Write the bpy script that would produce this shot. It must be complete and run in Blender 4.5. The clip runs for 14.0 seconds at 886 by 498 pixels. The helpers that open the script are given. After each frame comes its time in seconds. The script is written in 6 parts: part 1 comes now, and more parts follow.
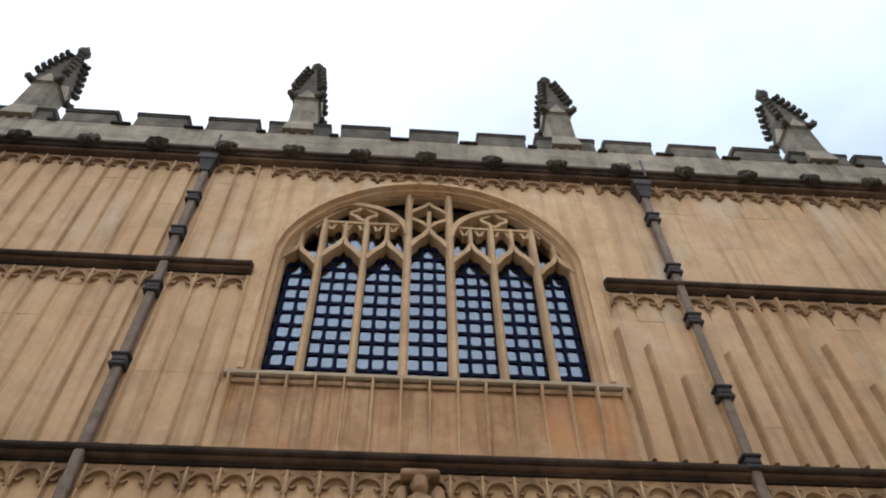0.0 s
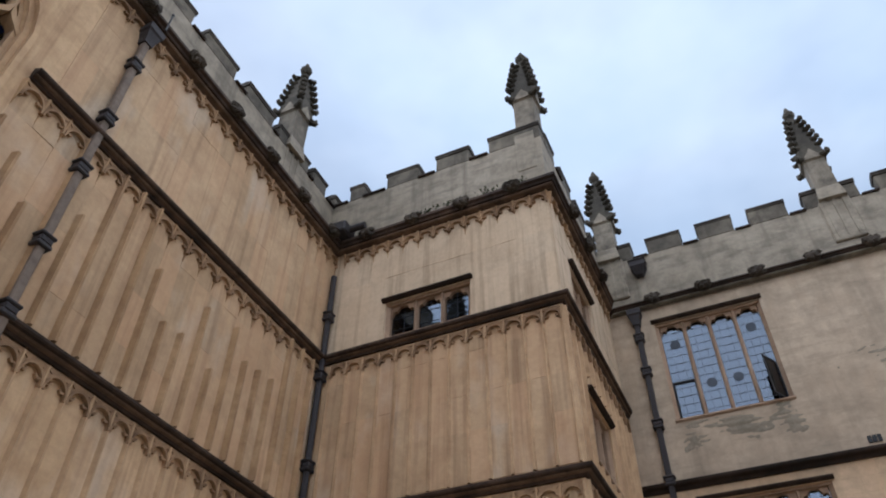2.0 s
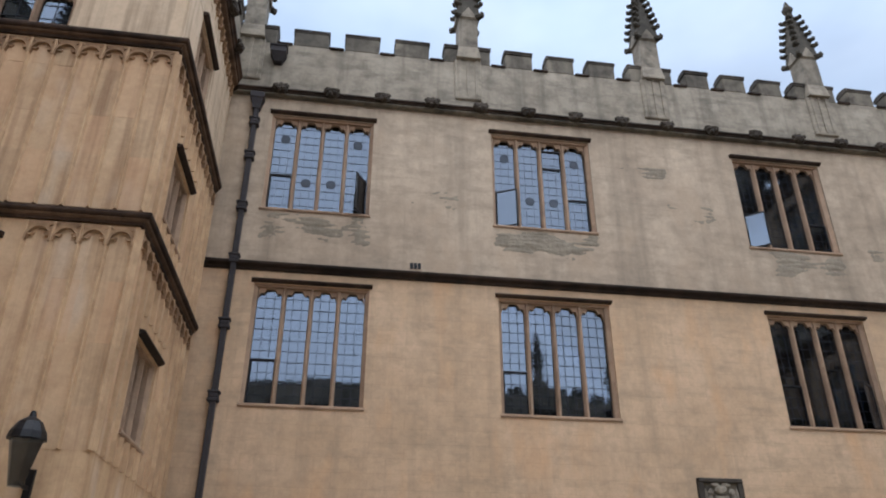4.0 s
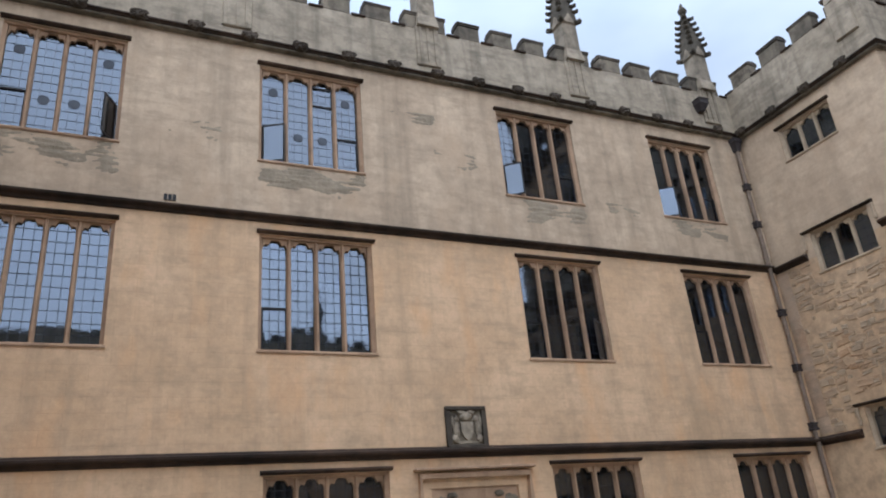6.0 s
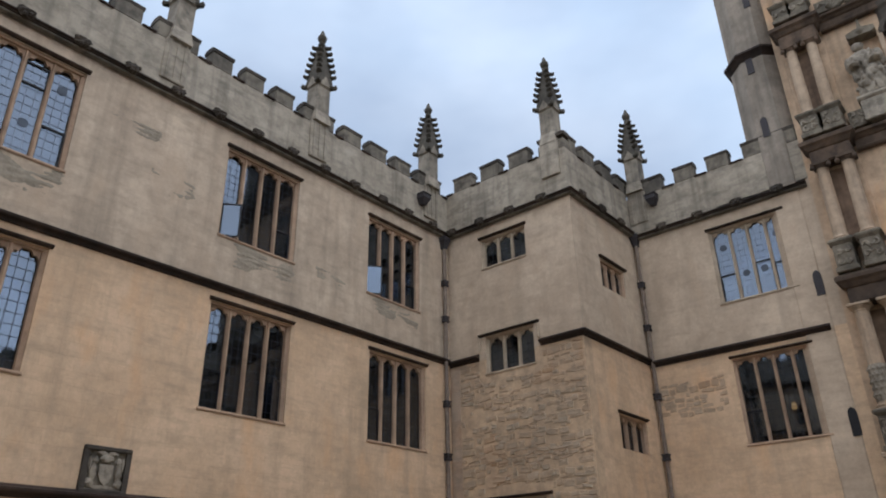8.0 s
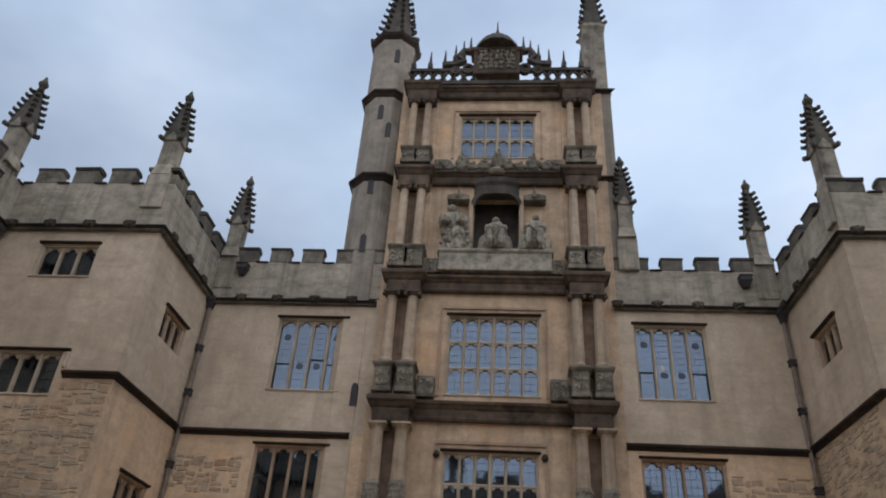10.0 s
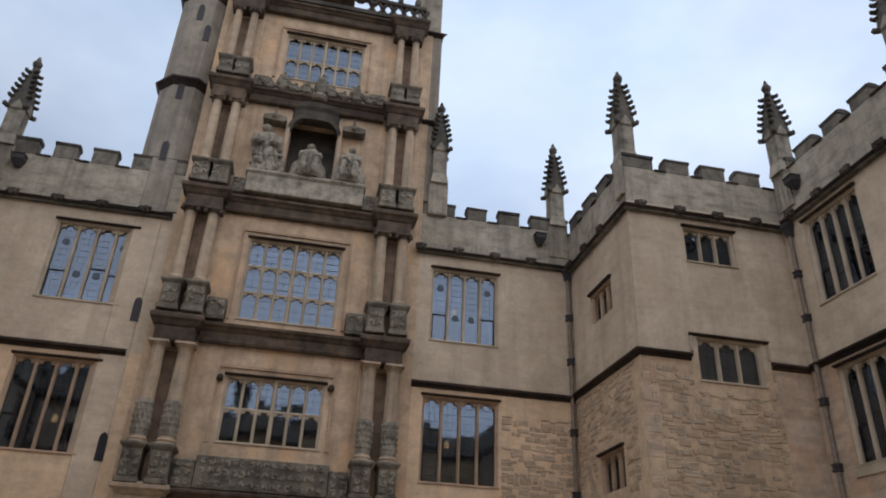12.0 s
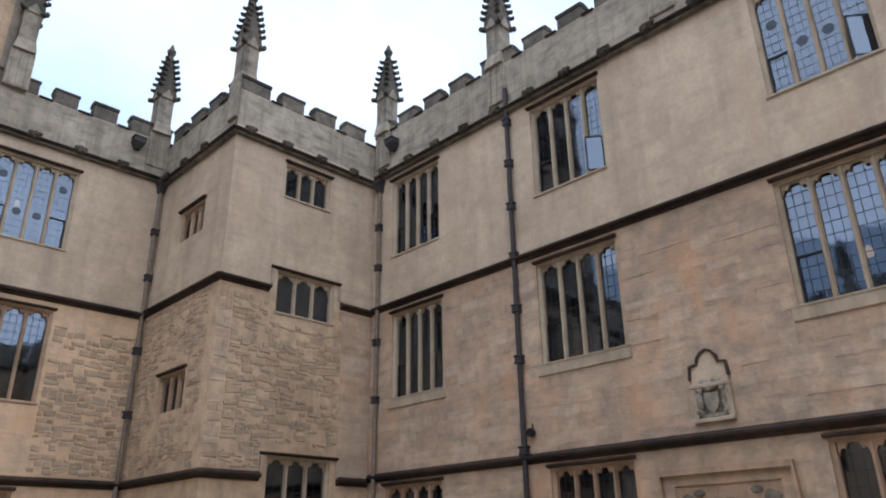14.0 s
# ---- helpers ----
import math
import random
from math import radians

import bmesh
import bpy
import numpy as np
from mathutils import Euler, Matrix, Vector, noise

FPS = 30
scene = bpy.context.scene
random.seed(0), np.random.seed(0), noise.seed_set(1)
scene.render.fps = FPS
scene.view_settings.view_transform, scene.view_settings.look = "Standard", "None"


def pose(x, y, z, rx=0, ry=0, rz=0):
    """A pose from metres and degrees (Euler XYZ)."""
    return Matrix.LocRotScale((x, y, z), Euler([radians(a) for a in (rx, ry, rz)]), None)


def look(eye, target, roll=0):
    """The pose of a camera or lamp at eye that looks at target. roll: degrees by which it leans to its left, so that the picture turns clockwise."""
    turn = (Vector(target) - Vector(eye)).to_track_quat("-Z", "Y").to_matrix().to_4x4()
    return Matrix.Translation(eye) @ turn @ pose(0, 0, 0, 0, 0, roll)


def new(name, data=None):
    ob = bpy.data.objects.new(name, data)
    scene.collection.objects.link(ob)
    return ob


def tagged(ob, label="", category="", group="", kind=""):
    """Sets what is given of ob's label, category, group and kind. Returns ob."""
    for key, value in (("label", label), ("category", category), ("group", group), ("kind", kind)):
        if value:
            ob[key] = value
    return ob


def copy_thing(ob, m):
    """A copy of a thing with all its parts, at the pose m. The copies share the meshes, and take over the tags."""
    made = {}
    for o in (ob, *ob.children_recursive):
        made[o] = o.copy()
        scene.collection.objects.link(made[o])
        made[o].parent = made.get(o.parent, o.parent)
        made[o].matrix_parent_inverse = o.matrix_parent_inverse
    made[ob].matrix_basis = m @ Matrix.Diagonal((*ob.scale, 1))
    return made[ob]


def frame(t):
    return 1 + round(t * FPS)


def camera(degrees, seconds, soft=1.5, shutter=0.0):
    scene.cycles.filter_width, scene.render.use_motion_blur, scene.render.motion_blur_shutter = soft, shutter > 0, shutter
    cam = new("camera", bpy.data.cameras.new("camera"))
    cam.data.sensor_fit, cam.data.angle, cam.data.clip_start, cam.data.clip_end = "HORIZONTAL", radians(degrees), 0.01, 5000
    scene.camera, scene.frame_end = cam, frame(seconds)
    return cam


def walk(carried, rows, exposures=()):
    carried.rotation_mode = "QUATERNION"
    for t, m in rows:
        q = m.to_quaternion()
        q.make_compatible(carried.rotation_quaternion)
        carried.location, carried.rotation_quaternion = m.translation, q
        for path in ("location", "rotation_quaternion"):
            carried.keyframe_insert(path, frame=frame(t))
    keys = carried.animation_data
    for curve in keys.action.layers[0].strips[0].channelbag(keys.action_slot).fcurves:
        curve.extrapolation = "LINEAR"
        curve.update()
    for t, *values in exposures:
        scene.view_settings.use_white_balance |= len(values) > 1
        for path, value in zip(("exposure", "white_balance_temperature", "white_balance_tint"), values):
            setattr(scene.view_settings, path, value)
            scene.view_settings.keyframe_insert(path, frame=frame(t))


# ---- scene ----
# The camera: a hand-held turn on the spot in the courtyard of a collegiate quadrangle.
# Rows: seconds, eye, yaw to the left from +y, pitch, roll.
cam = camera(62.54, 14.0, soft=1.95)
PATH = [
    (0, -0.128, 0.898, 1.948, -4.468, 51.521, -1.233),
    (0.5, -0.029, 1.004, 1.992, -16.072, 49.237, 1.065),
    (1, 0.102, 0.870, 2.002, -37.077, 46.141, 0.972),
    (1.5, 0.183, 0.781, 1.983, -51.418, 45.744, 2.386),
    (2, 0.263, 0.724, 1.996, -64.713, 42.847, 0.588),
    (2.5, 0.384, 0.593, 1.915, -75.356, 38.827, 0.683),
    (3, 0.434, 0.489, 1.867, -84.648, 36.642, 0.040),
    (3.5, 0.630, 0.338, 1.874, -92.500, 31.986, 0.987),
    (3.7, 0.699, 0.253, 1.857, -94.977, 29.649, 0.910),
    (5.8, 0.673, -0.668, 1.389, -114.019, 22.826, -4.693),
    (6, 0.668, -0.712, 1.380, -115.925, 22.788, -5.276),
    (6.5, 0.632, -0.755, 1.466, -121.842, 22.959, -7.243),
    (7, 0.528, -0.771, 1.513, -124.984, 26.482, -6.677),
    (7.5, 0.460, -0.778, 1.552, -131.598, 25.710, -2.609),
    (8, 0.364, -0.831, 1.560, -140.208, 25.588, -1.015),
    (8.5, 0.144, -0.945, 1.615, -155.663, 29.214, -0.507),
    (9, -0.030, -1.053, 1.638, -163.591, 30.079, 1.393),
    (9.2, -0.108, -1.117, 1.643, -167.496, 31.644, 2.309),
    (11.3, -0.461, -1.442, 1.579, -179.225, 31.428, 4.126),
    (11.5, -0.474, -1.470, 1.590, -182.427, 30.828, 3.619),
    (12, -0.516, -1.538, 1.580, -191.069, 27.711, 2.617),
    (12.5, -0.737, -1.466, 1.559, -199.686, 24.829, 1.986),
    (13, -0.846, -1.438, 1.571, -208.753, 23.138, 2.762),
    (13.5, -0.880, -1.445, 1.589, -215.124, 22.436, 1.510),
    (14, -0.906, -1.524, 1.583, -224.508, 22.632, -0.825),
]


def aim(x, y, z, yaw, pitch, roll):
    a, b = radians(yaw), radians(pitch)
    way = Vector((-math.sin(a) * math.cos(b), math.cos(a) * math.cos(b), math.sin(b)))
    eye = Vector((x, y, z))
    return look(eye, eye + way, roll)


EXPOSURES = [(0.0, 0.52, 6250, 10), (0.5, 0.03, 5850, 12), (1.0, 0.22, 5850, 12), (1.5, 0.15, 5820, 12), (2.5, 0.12, 5780, 12), (3.5, 0.28, 5850, 12), (6.0, 0.55, 5850, 12), (6.5, 0.32, 5620, 12), (7.5, 0.13, 5820, 12),
             (8.5, 0.15, 5900, 12), (9.0, -0.08, 5850, 12), (11.5, -0.18, 6050, 13), (12.5, 0.28, 6000, 14), (13.5, 0.58, 5880, 14), (14.0, 0.54, 5720, 13)]
walk(cam, [(t, aim(*p)) for t, *p in PATH], EXPOSURES)

# ---- light: a bright overcast sky, its brightest part a very wide soft sun overhead ----
SUN_FROM = Vector((-0.20, 0.12, 0.97)).normalized()
world = bpy.data.worlds.new("overcast_sky")
scene.world = world
world.use_nodes = True
wn, wl = world.node_tree.nodes, world.node_tree.links
sky = wn.new("ShaderNodeTexSky")
sky.sky_type, sky.sun_disc = "NISHITA", False
sky.sun_elevation = math.asin(SUN_FROM.z)
sky.sun_rotation = math.atan2(SUN_FROM.x, SUN_FROM.y)
sky.air_density, sky.dust_density = 1.0, 2.5
where = wn.new("ShaderNodeTexCoord")
spread = wn.new("ShaderNodeMapping")
spread.inputs["Scale"].default_value = (1.0, 1.0, 1.9)
cloud = wn.new("ShaderNodeTexNoise")
cloud.inputs["Scale"].default_value, cloud.inputs["Detail"].default_value, cloud.inputs["Roughness"].default_value = 1.7, 5.0, 0.5
cover = wn.new("ShaderNodeValToRGB")
cover.color_ramp.elements[0].position, cover.color_ramp.elements[0].color = 0.36, (0.5, 0.5, 0.5, 1)
cover.color_ramp.elements[1].position, cover.color_ramp.elements[1].color = 0.62, (0.92, 0.92, 0.92, 1)
tone = wn.new("ShaderNodeTexNoise")
tone.inputs["Scale"].default_value, tone.inputs["Detail"].default_value = 2.6, 4.0
shade = wn.new("ShaderNodeValToRGB")
shade.color_ramp.elements[0].position, shade.color_ramp.elements[0].color = 0.35, (6.6, 7.9, 9.3, 1)
shade.color_ramp.elements[1].position, shade.color_ramp.elements[1].color = 0.65, (8.4, 9.3, 10.2, 1)
blend = wn.new("ShaderNodeMix")
blend.data_type = "RGBA"
wl.new(where.outputs["Generated"], spread.inputs["Vector"])
wl.new(spread.outputs[0], cloud.inputs["Vector"])
wl.new(spread.outputs[0], tone.inputs["Vector"])
wl.new(cloud.outputs["Fac"], cover.inputs["Fac"])
wl.new(tone.outputs["Fac"], shade.inputs["Fac"])
wl.new(cover.outputs["Color"], blend.inputs["Factor"])
wl.new(sky.outputs["Color"], blend.inputs[6])
wl.new(shade.outputs["Color"], blend.inputs[7])
# an overcast dome is about three times as bright overhead as at the horizon
upward = wn.new("ShaderNodeSeparateXYZ")
wl.new(where.outputs["Generated"], upward.inputs[0])
rise = wn.new("ShaderNodeMapRange")
rise.inputs["From Min"].default_value, rise.inputs["From Max"].default_value = 0.0, 1.0
rise.inputs["To Min"].default_value, rise.inputs["To Max"].default_value = 0.70, 1.15
wl.new(upward.outputs[2], rise.inputs["Value"])
# the veiled sun brightens the cloud broadly round its side of the sky
glow = wn.new("ShaderNodeVectorMath")
glow.operation = "DOT_PRODUCT"
wl.new(where.outputs["Generated"], glow.inputs[0])
glow.inputs[1].default_value = Vector((-0.82, -0.30, 0.46)).normalized()
veil = wn.new("ShaderNodeMapRange")
veil.interpolation_type = "SMOOTHSTEP"
veil.inputs["From Min"].default_value, veil.inputs["From Max"].default_value = 0.05, 1.0
veil.inputs["To Min"].default_value, veil.inputs["To Max"].default_value = 1.0, 1.25
wl.new(glow.outputs["Value"], veil.inputs["Value"])
both = wn.new("ShaderNodeMath")
both.operation = "MULTIPLY"
wl.new(rise.outputs["Result"], both.inputs[0])
wl.new(veil.outputs["Result"], both.inputs[1])
dome = wn.new("ShaderNodeVectorMath")
dome.operation = "SCALE"
wl.new(blend.outputs[2], dome.inputs[0])
wl.new(both.outputs[0], dome.inputs["Scale"])
wl.new(dome.outputs["Vector"], wn["Background"].inputs["Color"])
wn["Background"].inputs["Strength"].default_value = 0.093

sun_data = bpy.data.lights.new("sun", "SUN")
sun_data.energy, sun_data.angle, sun_data.color = 2.8, radians(165), (1.0, 0.965, 0.92)
sun = new("sun", sun_data)
sun.matrix_world = look(SUN_FROM * 100, (0, 0, 0))


# ---- materials ----
def nodes_of(name):
    mat = bpy.data.materials.new(name)
    mat.use_nodes = True
    nt = mat.node_tree
    return mat, nt.nodes, nt.links, nt.nodes["Principled BSDF"]


def noise_at(n, l, vec, scale, detail=4.0, rough=0.55):
    t = n.new("ShaderNodeTexNoise")
    t.inputs["Scale"].default_value, t.inputs["Detail"].default_value, t.inputs["Roughness"].default_value = scale, detail, rough
    l.new(vec, t.inputs["Vector"])
    return t.outputs["Fac"]


def remap(n, l, fac, lo, hi, a=0.0, b=1.0):
    m = n.new("ShaderNodeMapRange")
    for key, v in (("From Min", lo), ("From Max", hi), ("To Min", a), ("To Max", b)):
        m.inputs[key].default_value = v
    l.new(fac, m.inputs["Value"])
    return m.outputs["Result"]


def mixed(n, l, fac, a, b, how="MIX"):
    m = n.new("ShaderNodeMix")
    m.data_type, m.blend_type = "RGBA", how
    for sock, v in ((m.inputs["Factor"], fac), (m.inputs[6], a), (m.inputs[7], b)):
        if isinstance(v, (int, float)):
            sock.default_value = v
        elif isinstance(v, tuple):
            sock.default_value = (*v, 1)
        else:
            l.new(v, sock)
    return m.outputs[2]


def scaled(n, l, vec, s):
    m = n.new("ShaderNodeMapping")
    m.inputs["Scale"].default_value = s
    l.new(vec, m.inputs["Vector"])
    return m.outputs[0]


def stone(name, light, dark, stain, streaks=0.5, patches=0.5, joints=None, relief=0.35, grain=9.0, piece=0.0, bloom=None, runs=(2.6, 0.16), beds=0.0):
    """Weathered limestone: broad patches, run-down streaks, fine grain, faint ashlar joints (length, height, strength)."""
    mat, n, l, p = nodes_of(name)
    pos = n.new("ShaderNodeNewGeometry").outputs["Position"]
    broad = remap(n, l, noise_at(n, l, pos, 0.45, 5), 0.36, 0.64)
    col = mixed(n, l, broad, dark, light)
    blot = remap(n, l, noise_at(n, l, pos, 2.3, 6, 0.65), 0.42, 0.68)
    k = n.new("ShaderNodeMath")
    k.operation, k.inputs[1].default_value = "MULTIPLY", patches
    l.new(blot, k.inputs[0])
    col = mixed(n, l, k.outputs[0], col, stain)
    run = remap(n, l, noise_at(n, l, scaled(n, l, pos, (runs[0], runs[0], runs[1])), 1.0, 5, 0.6), 0.50, 0.74)
    k2 = n.new("ShaderNodeMath")
    k2.operation, k2.inputs[1].default_value = "MULTIPLY", streaks
    l.new(run, k2.inputs[0])
    col = mixed(n, l, k2.outputs[0], col, stain)
    if beds:
        bed = remap(n, l, noise_at(n, l, scaled(n, l, pos, (0.9, 0.9, 4.0)), 1.0, 6, 0.65), 0.50, 0.68, 0, beds)
        col = mixed(n, l, bed, col, stain)
    if bloom:
        warm = remap(n, l, noise_at(n, l, scaled(n, l, pos, (0.8, 0.8, 0.35)), 1.3, 3), 0.55, 0.72, 0, 0.75)
        col = mixed(n, l, warm, col, bloom)
    fine = noise_at(n, l, pos, grain, 5, 0.7)
    col = mixed(n, l, remap(n, l, fine, 0.3, 0.7, 0.0, 0.28), col, mixed(n, l, 0.55, col, (0.02, 0.017, 0.012)))
    if piece:
        rnd = n.new("ShaderNodeObjectInfo").outputs["Random"]
        col = mixed(n, l, remap(n, l, rnd, 0, 1, 0, piece), col, mixed(n, l, 0.6, col, stain))
        hue = n.new("ShaderNodeHueSaturation")
        l.new(remap(n, l, rnd, 0, 1, 1 - 0.22 * piece, 1 + 0.25 * piece), hue.inputs["Value"])
        l.new(col, hue.inputs["Color"])
        col = hue.outputs[0]
    height = fine
    if joints:
        xyz = n.new("ShaderNodeSeparateXYZ")
        l.new(pos, xyz.inputs[0])
        s = n.new("ShaderNodeMath")
        l.new(xyz.outputs[0], s.inputs[0]), l.new(xyz.outputs[1], s.inputs[1])
        uv = n.new("ShaderNodeCombineXYZ")
        l.new(s.outputs[0], uv.inputs[0]), l.new(xyz.outputs[2], uv.inputs[1])
        br = n.new("ShaderNodeTexBrick")
        br.inputs["Scale"].default_value, br.inputs["Brick Width"].default_value, br.inputs["Row Height"].default_value = 1.0, joints[0], joints[1]
        br.inputs["Mortar Size"].default_value, br.inputs["Mortar Smooth"].default_value = 0.009, 0.6
        br.inputs["Color1"].default_value, br.inputs["Color2"].default_value = (0, 0, 0, 1), (1, 1, 1, 1)
        wob = n.new("ShaderNodeVectorMath")
        wob.operation = "MULTIPLY_ADD"
        nz = n.new("ShaderNodeTexNoise")
        nz.inputs["Scale"].default_value = 2.0
        l.new(pos, nz.inputs["Vector"])
        l.new(nz.outputs["Color"], wob.inputs[0])
        wob.inputs[1].default_value = (0.05, 0.05, 0)
        l.new(uv.outputs[0], wob.inputs[2])
        l.new(wob.outputs[0], br.inputs["Vector"])
        tint = mixed(n, l, 0.22 * joints[2], col, stain)
        col = mixed(n, l, br.outputs["Color"], col, tint)
        col = mixed(n, l, remap(n, l, br.outputs["Fac"], 0, 1, 0, 0.35 * joints[2]), col, mixed(n, l, 0.6, col, (0.03, 0.025, 0.02)))
        hm = n.new("ShaderNodeMath")
        hm.operation, hm.inputs[1].default_value = "MULTIPLY_ADD", -0.8
        l.new(br.outputs["Fac"], hm.inputs[0]), l.new(fine, hm.inputs[2])
        height = hm.outputs[0]
    lump = noise_at(n, l, pos, 2.2, 4)
    add = n.new("ShaderNodeMath")
    l.new(height, add.inputs[0]), l.new(lump, add.inputs[1])
    bump = n.new("ShaderNodeBump")
    bump.inputs["Strength"].default_value, bump.inputs["Distance"].default_value = relief * 0.55, 0.045
    l.new(add.outputs[0], bump.inputs["Height"])
    l.new(bump.outputs[0], p.inputs["Normal"])
    l.new(col, p.inputs["Base Color"])
    p.inputs["Roughness"].default_value = 0.9
    p.inputs["Specular IOR Level"].default_value = 0.25
    return mat


def plain(name, colour, rough=0.5, metal=0.0, wear=0.4, scale=6.0, shine=0.25):
    mat, n, l, p = nodes_of(name)
    p.inputs["Specular IOR Level"].default_value = shine
    pos = n.new("ShaderNodeNewGeometry").outputs["Position"]
    f = remap(n, l, noise_at(n, l, pos, scale, 5, 0.65), 0.35, 0.7, 0, wear)
    l.new(mixed(n, l, f, colour, tuple(c * 0.45 for c in colour)), p.inputs["Base Color"])
    l.new(remap(n, l, noise_at(n, l, pos, scale * 3), 0.3, 0.7, rough * 0.8, min(1, rough * 1.25)), p.inputs["Roughness"])
    p.inputs["Metallic"].default_value = metal
    bump = n.new("ShaderNodeBump")
    bump.inputs["Strength"].default_value, bump.inputs["Distance"].default_value = 0.2, 0.02
    l.new(noise_at(n, l, pos, scale * 4), bump.inputs["Height"])
    l.new(bump.outputs[0], p.inputs["Normal"])
    return mat


def pane_glass(name, ior, tint):
    """Old window glass: a thin sheet that mirrors the sky and lets a little of the dim room through."""
    mat, n, l, p = nodes_of(name)
    n.remove(p)
    pos = n.new("ShaderNodeNewGeometry").outputs["Position"]
    bump = n.new("ShaderNodeBump")
    bump.inputs["Strength"].default_value, bump.inputs["Distance"].default_value = 0.05, 0.01
    l.new(noise_at(n, l, pos, 6.0, 2), bump.inputs["Height"])
    gloss = n.new("ShaderNodeBsdfGlossy")
    gloss.inputs["Roughness"].default_value = 0.03
    gloss.inputs["Color"].default_value = (0.70, 0.82, 1.0, 1)
    l.new(bump.outputs[0], gloss.inputs["Normal"])
    clear = n.new("ShaderNodeBsdfTransparent")
    clear.inputs["Color"].default_value = (*tint, 1)
    fres = n.new("ShaderNodeFresnel")
    fres.inputs["IOR"].default_value = ior
    mix = n.new("ShaderNodeMixShader")
    l.new(fres.outputs[0], mix.inputs[0]), l.new(clear.outputs[0], mix.inputs[1]), l.new(gloss.outputs[0], mix.inputs[2])
    l.new(mix.outputs[0], n["Material Output"].inputs["Surface"])
    return mat


GOLD = stone("golden_limestone", (0.69, 0.483, 0.289), (0.575, 0.39, 0.222), (0.32, 0.19, 0.105), 0.75, 0.35, (0.9, 0.42, 0.25), 0.3, bloom=(0.66, 0.53, 0.39), runs=(5.0, 0.22))
# paler brown that paints the lit line along dark mouldings
FILLET = stone("lit_line_brown_fillet", (0.20, 0.13, 0.086), (0.095, 0.06, 0.041), (0.05, 0.035, 0.025), 0.5, 0.8, None, 0.5)
SOFT = stone("soft_rib_limestone", (0.62, 0.43, 0.255), (0.49, 0.325, 0.185), (0.25, 0.15, 0.085), 0.7, 0.45, None, 0.35)
GOLD_RIB = stone("golden_rib_limestone", (0.54, 0.36, 0.20), (0.40, 0.25, 0.13), (0.17, 0.09, 0.048), 0.75, 0.5, None, 0.4)
# brown carved stone, with the panel heads' deep shade darkened into it
GOLD_HEAD = stone("brown_tracery_limestone", (0.45, 0.295, 0.17), (0.31, 0.19, 0.105), (0.10, 0.058, 0.036), 0.65, 0.75, None, 0.5)
BROWN_SOOT = stone("brown_sooty_moulding", (0.095, 0.06, 0.042), (0.032, 0.022, 0.017), (0.012, 0.009, 0.008), 0.7, 0.8, None, 0.6)
PALE_DRESSING = stone("pale_window_dressing", (0.47, 0.38, 0.275), (0.37, 0.295, 0.21), (0.18, 0.145, 0.105), 0.5, 0.4, None, 0.3)
TRACERY = stone("golden_window_tracery", (0.58, 0.405, 0.245), (0.46, 0.31, 0.18), (0.22, 0.14, 0.085), 0.5, 0.4, None, 0.3)
GOLD_BLOCK = stone("golden_panel_block", (0.731, 0.525, 0.323), (0.615, 0.424, 0.249), (0.31, 0.185, 0.105), 0.8, 0.3, None, 0.3, piece=0.95, bloom=(0.70, 0.58, 0.44), runs=(5.0, 0.22))
GOLD_PALE = stone("pale_panel_block", (0.752, 0.598, 0.427), (0.638, 0.49, 0.336), (0.31, 0.225, 0.145), 0.8, 0.3, None, 0.3, piece=0.6, runs=(5.0, 0.22))
HONEY = stone("honey_ashlar", (0.702, 0.497, 0.321), (0.585, 0.404, 0.25), (0.34, 0.265, 0.18), 0.4, 0.4, (0.8, 0.34, 0.55), 0.25, bloom=(0.66, 0.415, 0.235), beds=0.42)
ERODED = stone("eroded_grey_patch", (0.37, 0.315, 0.235), (0.27, 0.23, 0.172), (0.19, 0.16, 0.12), 0.5, 0.7, None, 0.9, piece=0.35)
GREY = stone("grey_weathered_render", (0.56, 0.445, 0.325), (0.45, 0.35, 0.252), (0.20, 0.165, 0.125), 0.34, 0.26, (0.85, 0.36, 0.22), 0.3, bloom=(0.46, 0.35, 0.245), runs=(1.6, 0.13), beds=0.22)
GREY_NORTH = stone("stained_grey_ashlar", (0.56, 0.445, 0.325), (0.45, 0.35, 0.252), (0.20, 0.165, 0.125), 0.58, 0.34, (0.85, 0.36, 0.30), 0.3, bloom=(0.46, 0.35, 0.245), runs=(1.6, 0.13), beds=0.35)
PARAPET = stone("pale_parapet_stone", (0.415, 0.36, 0.28), (0.315, 0.27, 0.205), (0.10, 0.088, 0.07), 0.6, 0.5, (0.7, 0.36, 0.4), 0.35, beds=0.5)
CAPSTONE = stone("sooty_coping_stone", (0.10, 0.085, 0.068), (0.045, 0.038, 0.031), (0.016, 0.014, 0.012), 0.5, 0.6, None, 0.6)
SOOT = stone("soot_black_moulding", (0.058, 0.037, 0.026), (0.022, 0.015, 0.012), (0.009, 0.008, 0.007), 0.5, 0.6, None, 0.6)
CROCKET = stone("lichen_dark_carving", (0.10, 0.088, 0.068), (0.05, 0.044, 0.034), (0.022, 0.02, 0.016), 0.3, 0.6, None, 0.8)
MERLON = stone("lichen_stained_merlon", (0.22, 0.19, 0.145), (0.095, 0.084, 0.067), (0.045, 0.04, 0.034), 0.6, 0.8, None, 0.5)
ENTAB = stone("weathered_entablature", (0.145, 0.1, 0.068), (0.062, 0.045, 0.033), (0.018, 0.014, 0.012), 0.5, 0.7, None, 0.6)
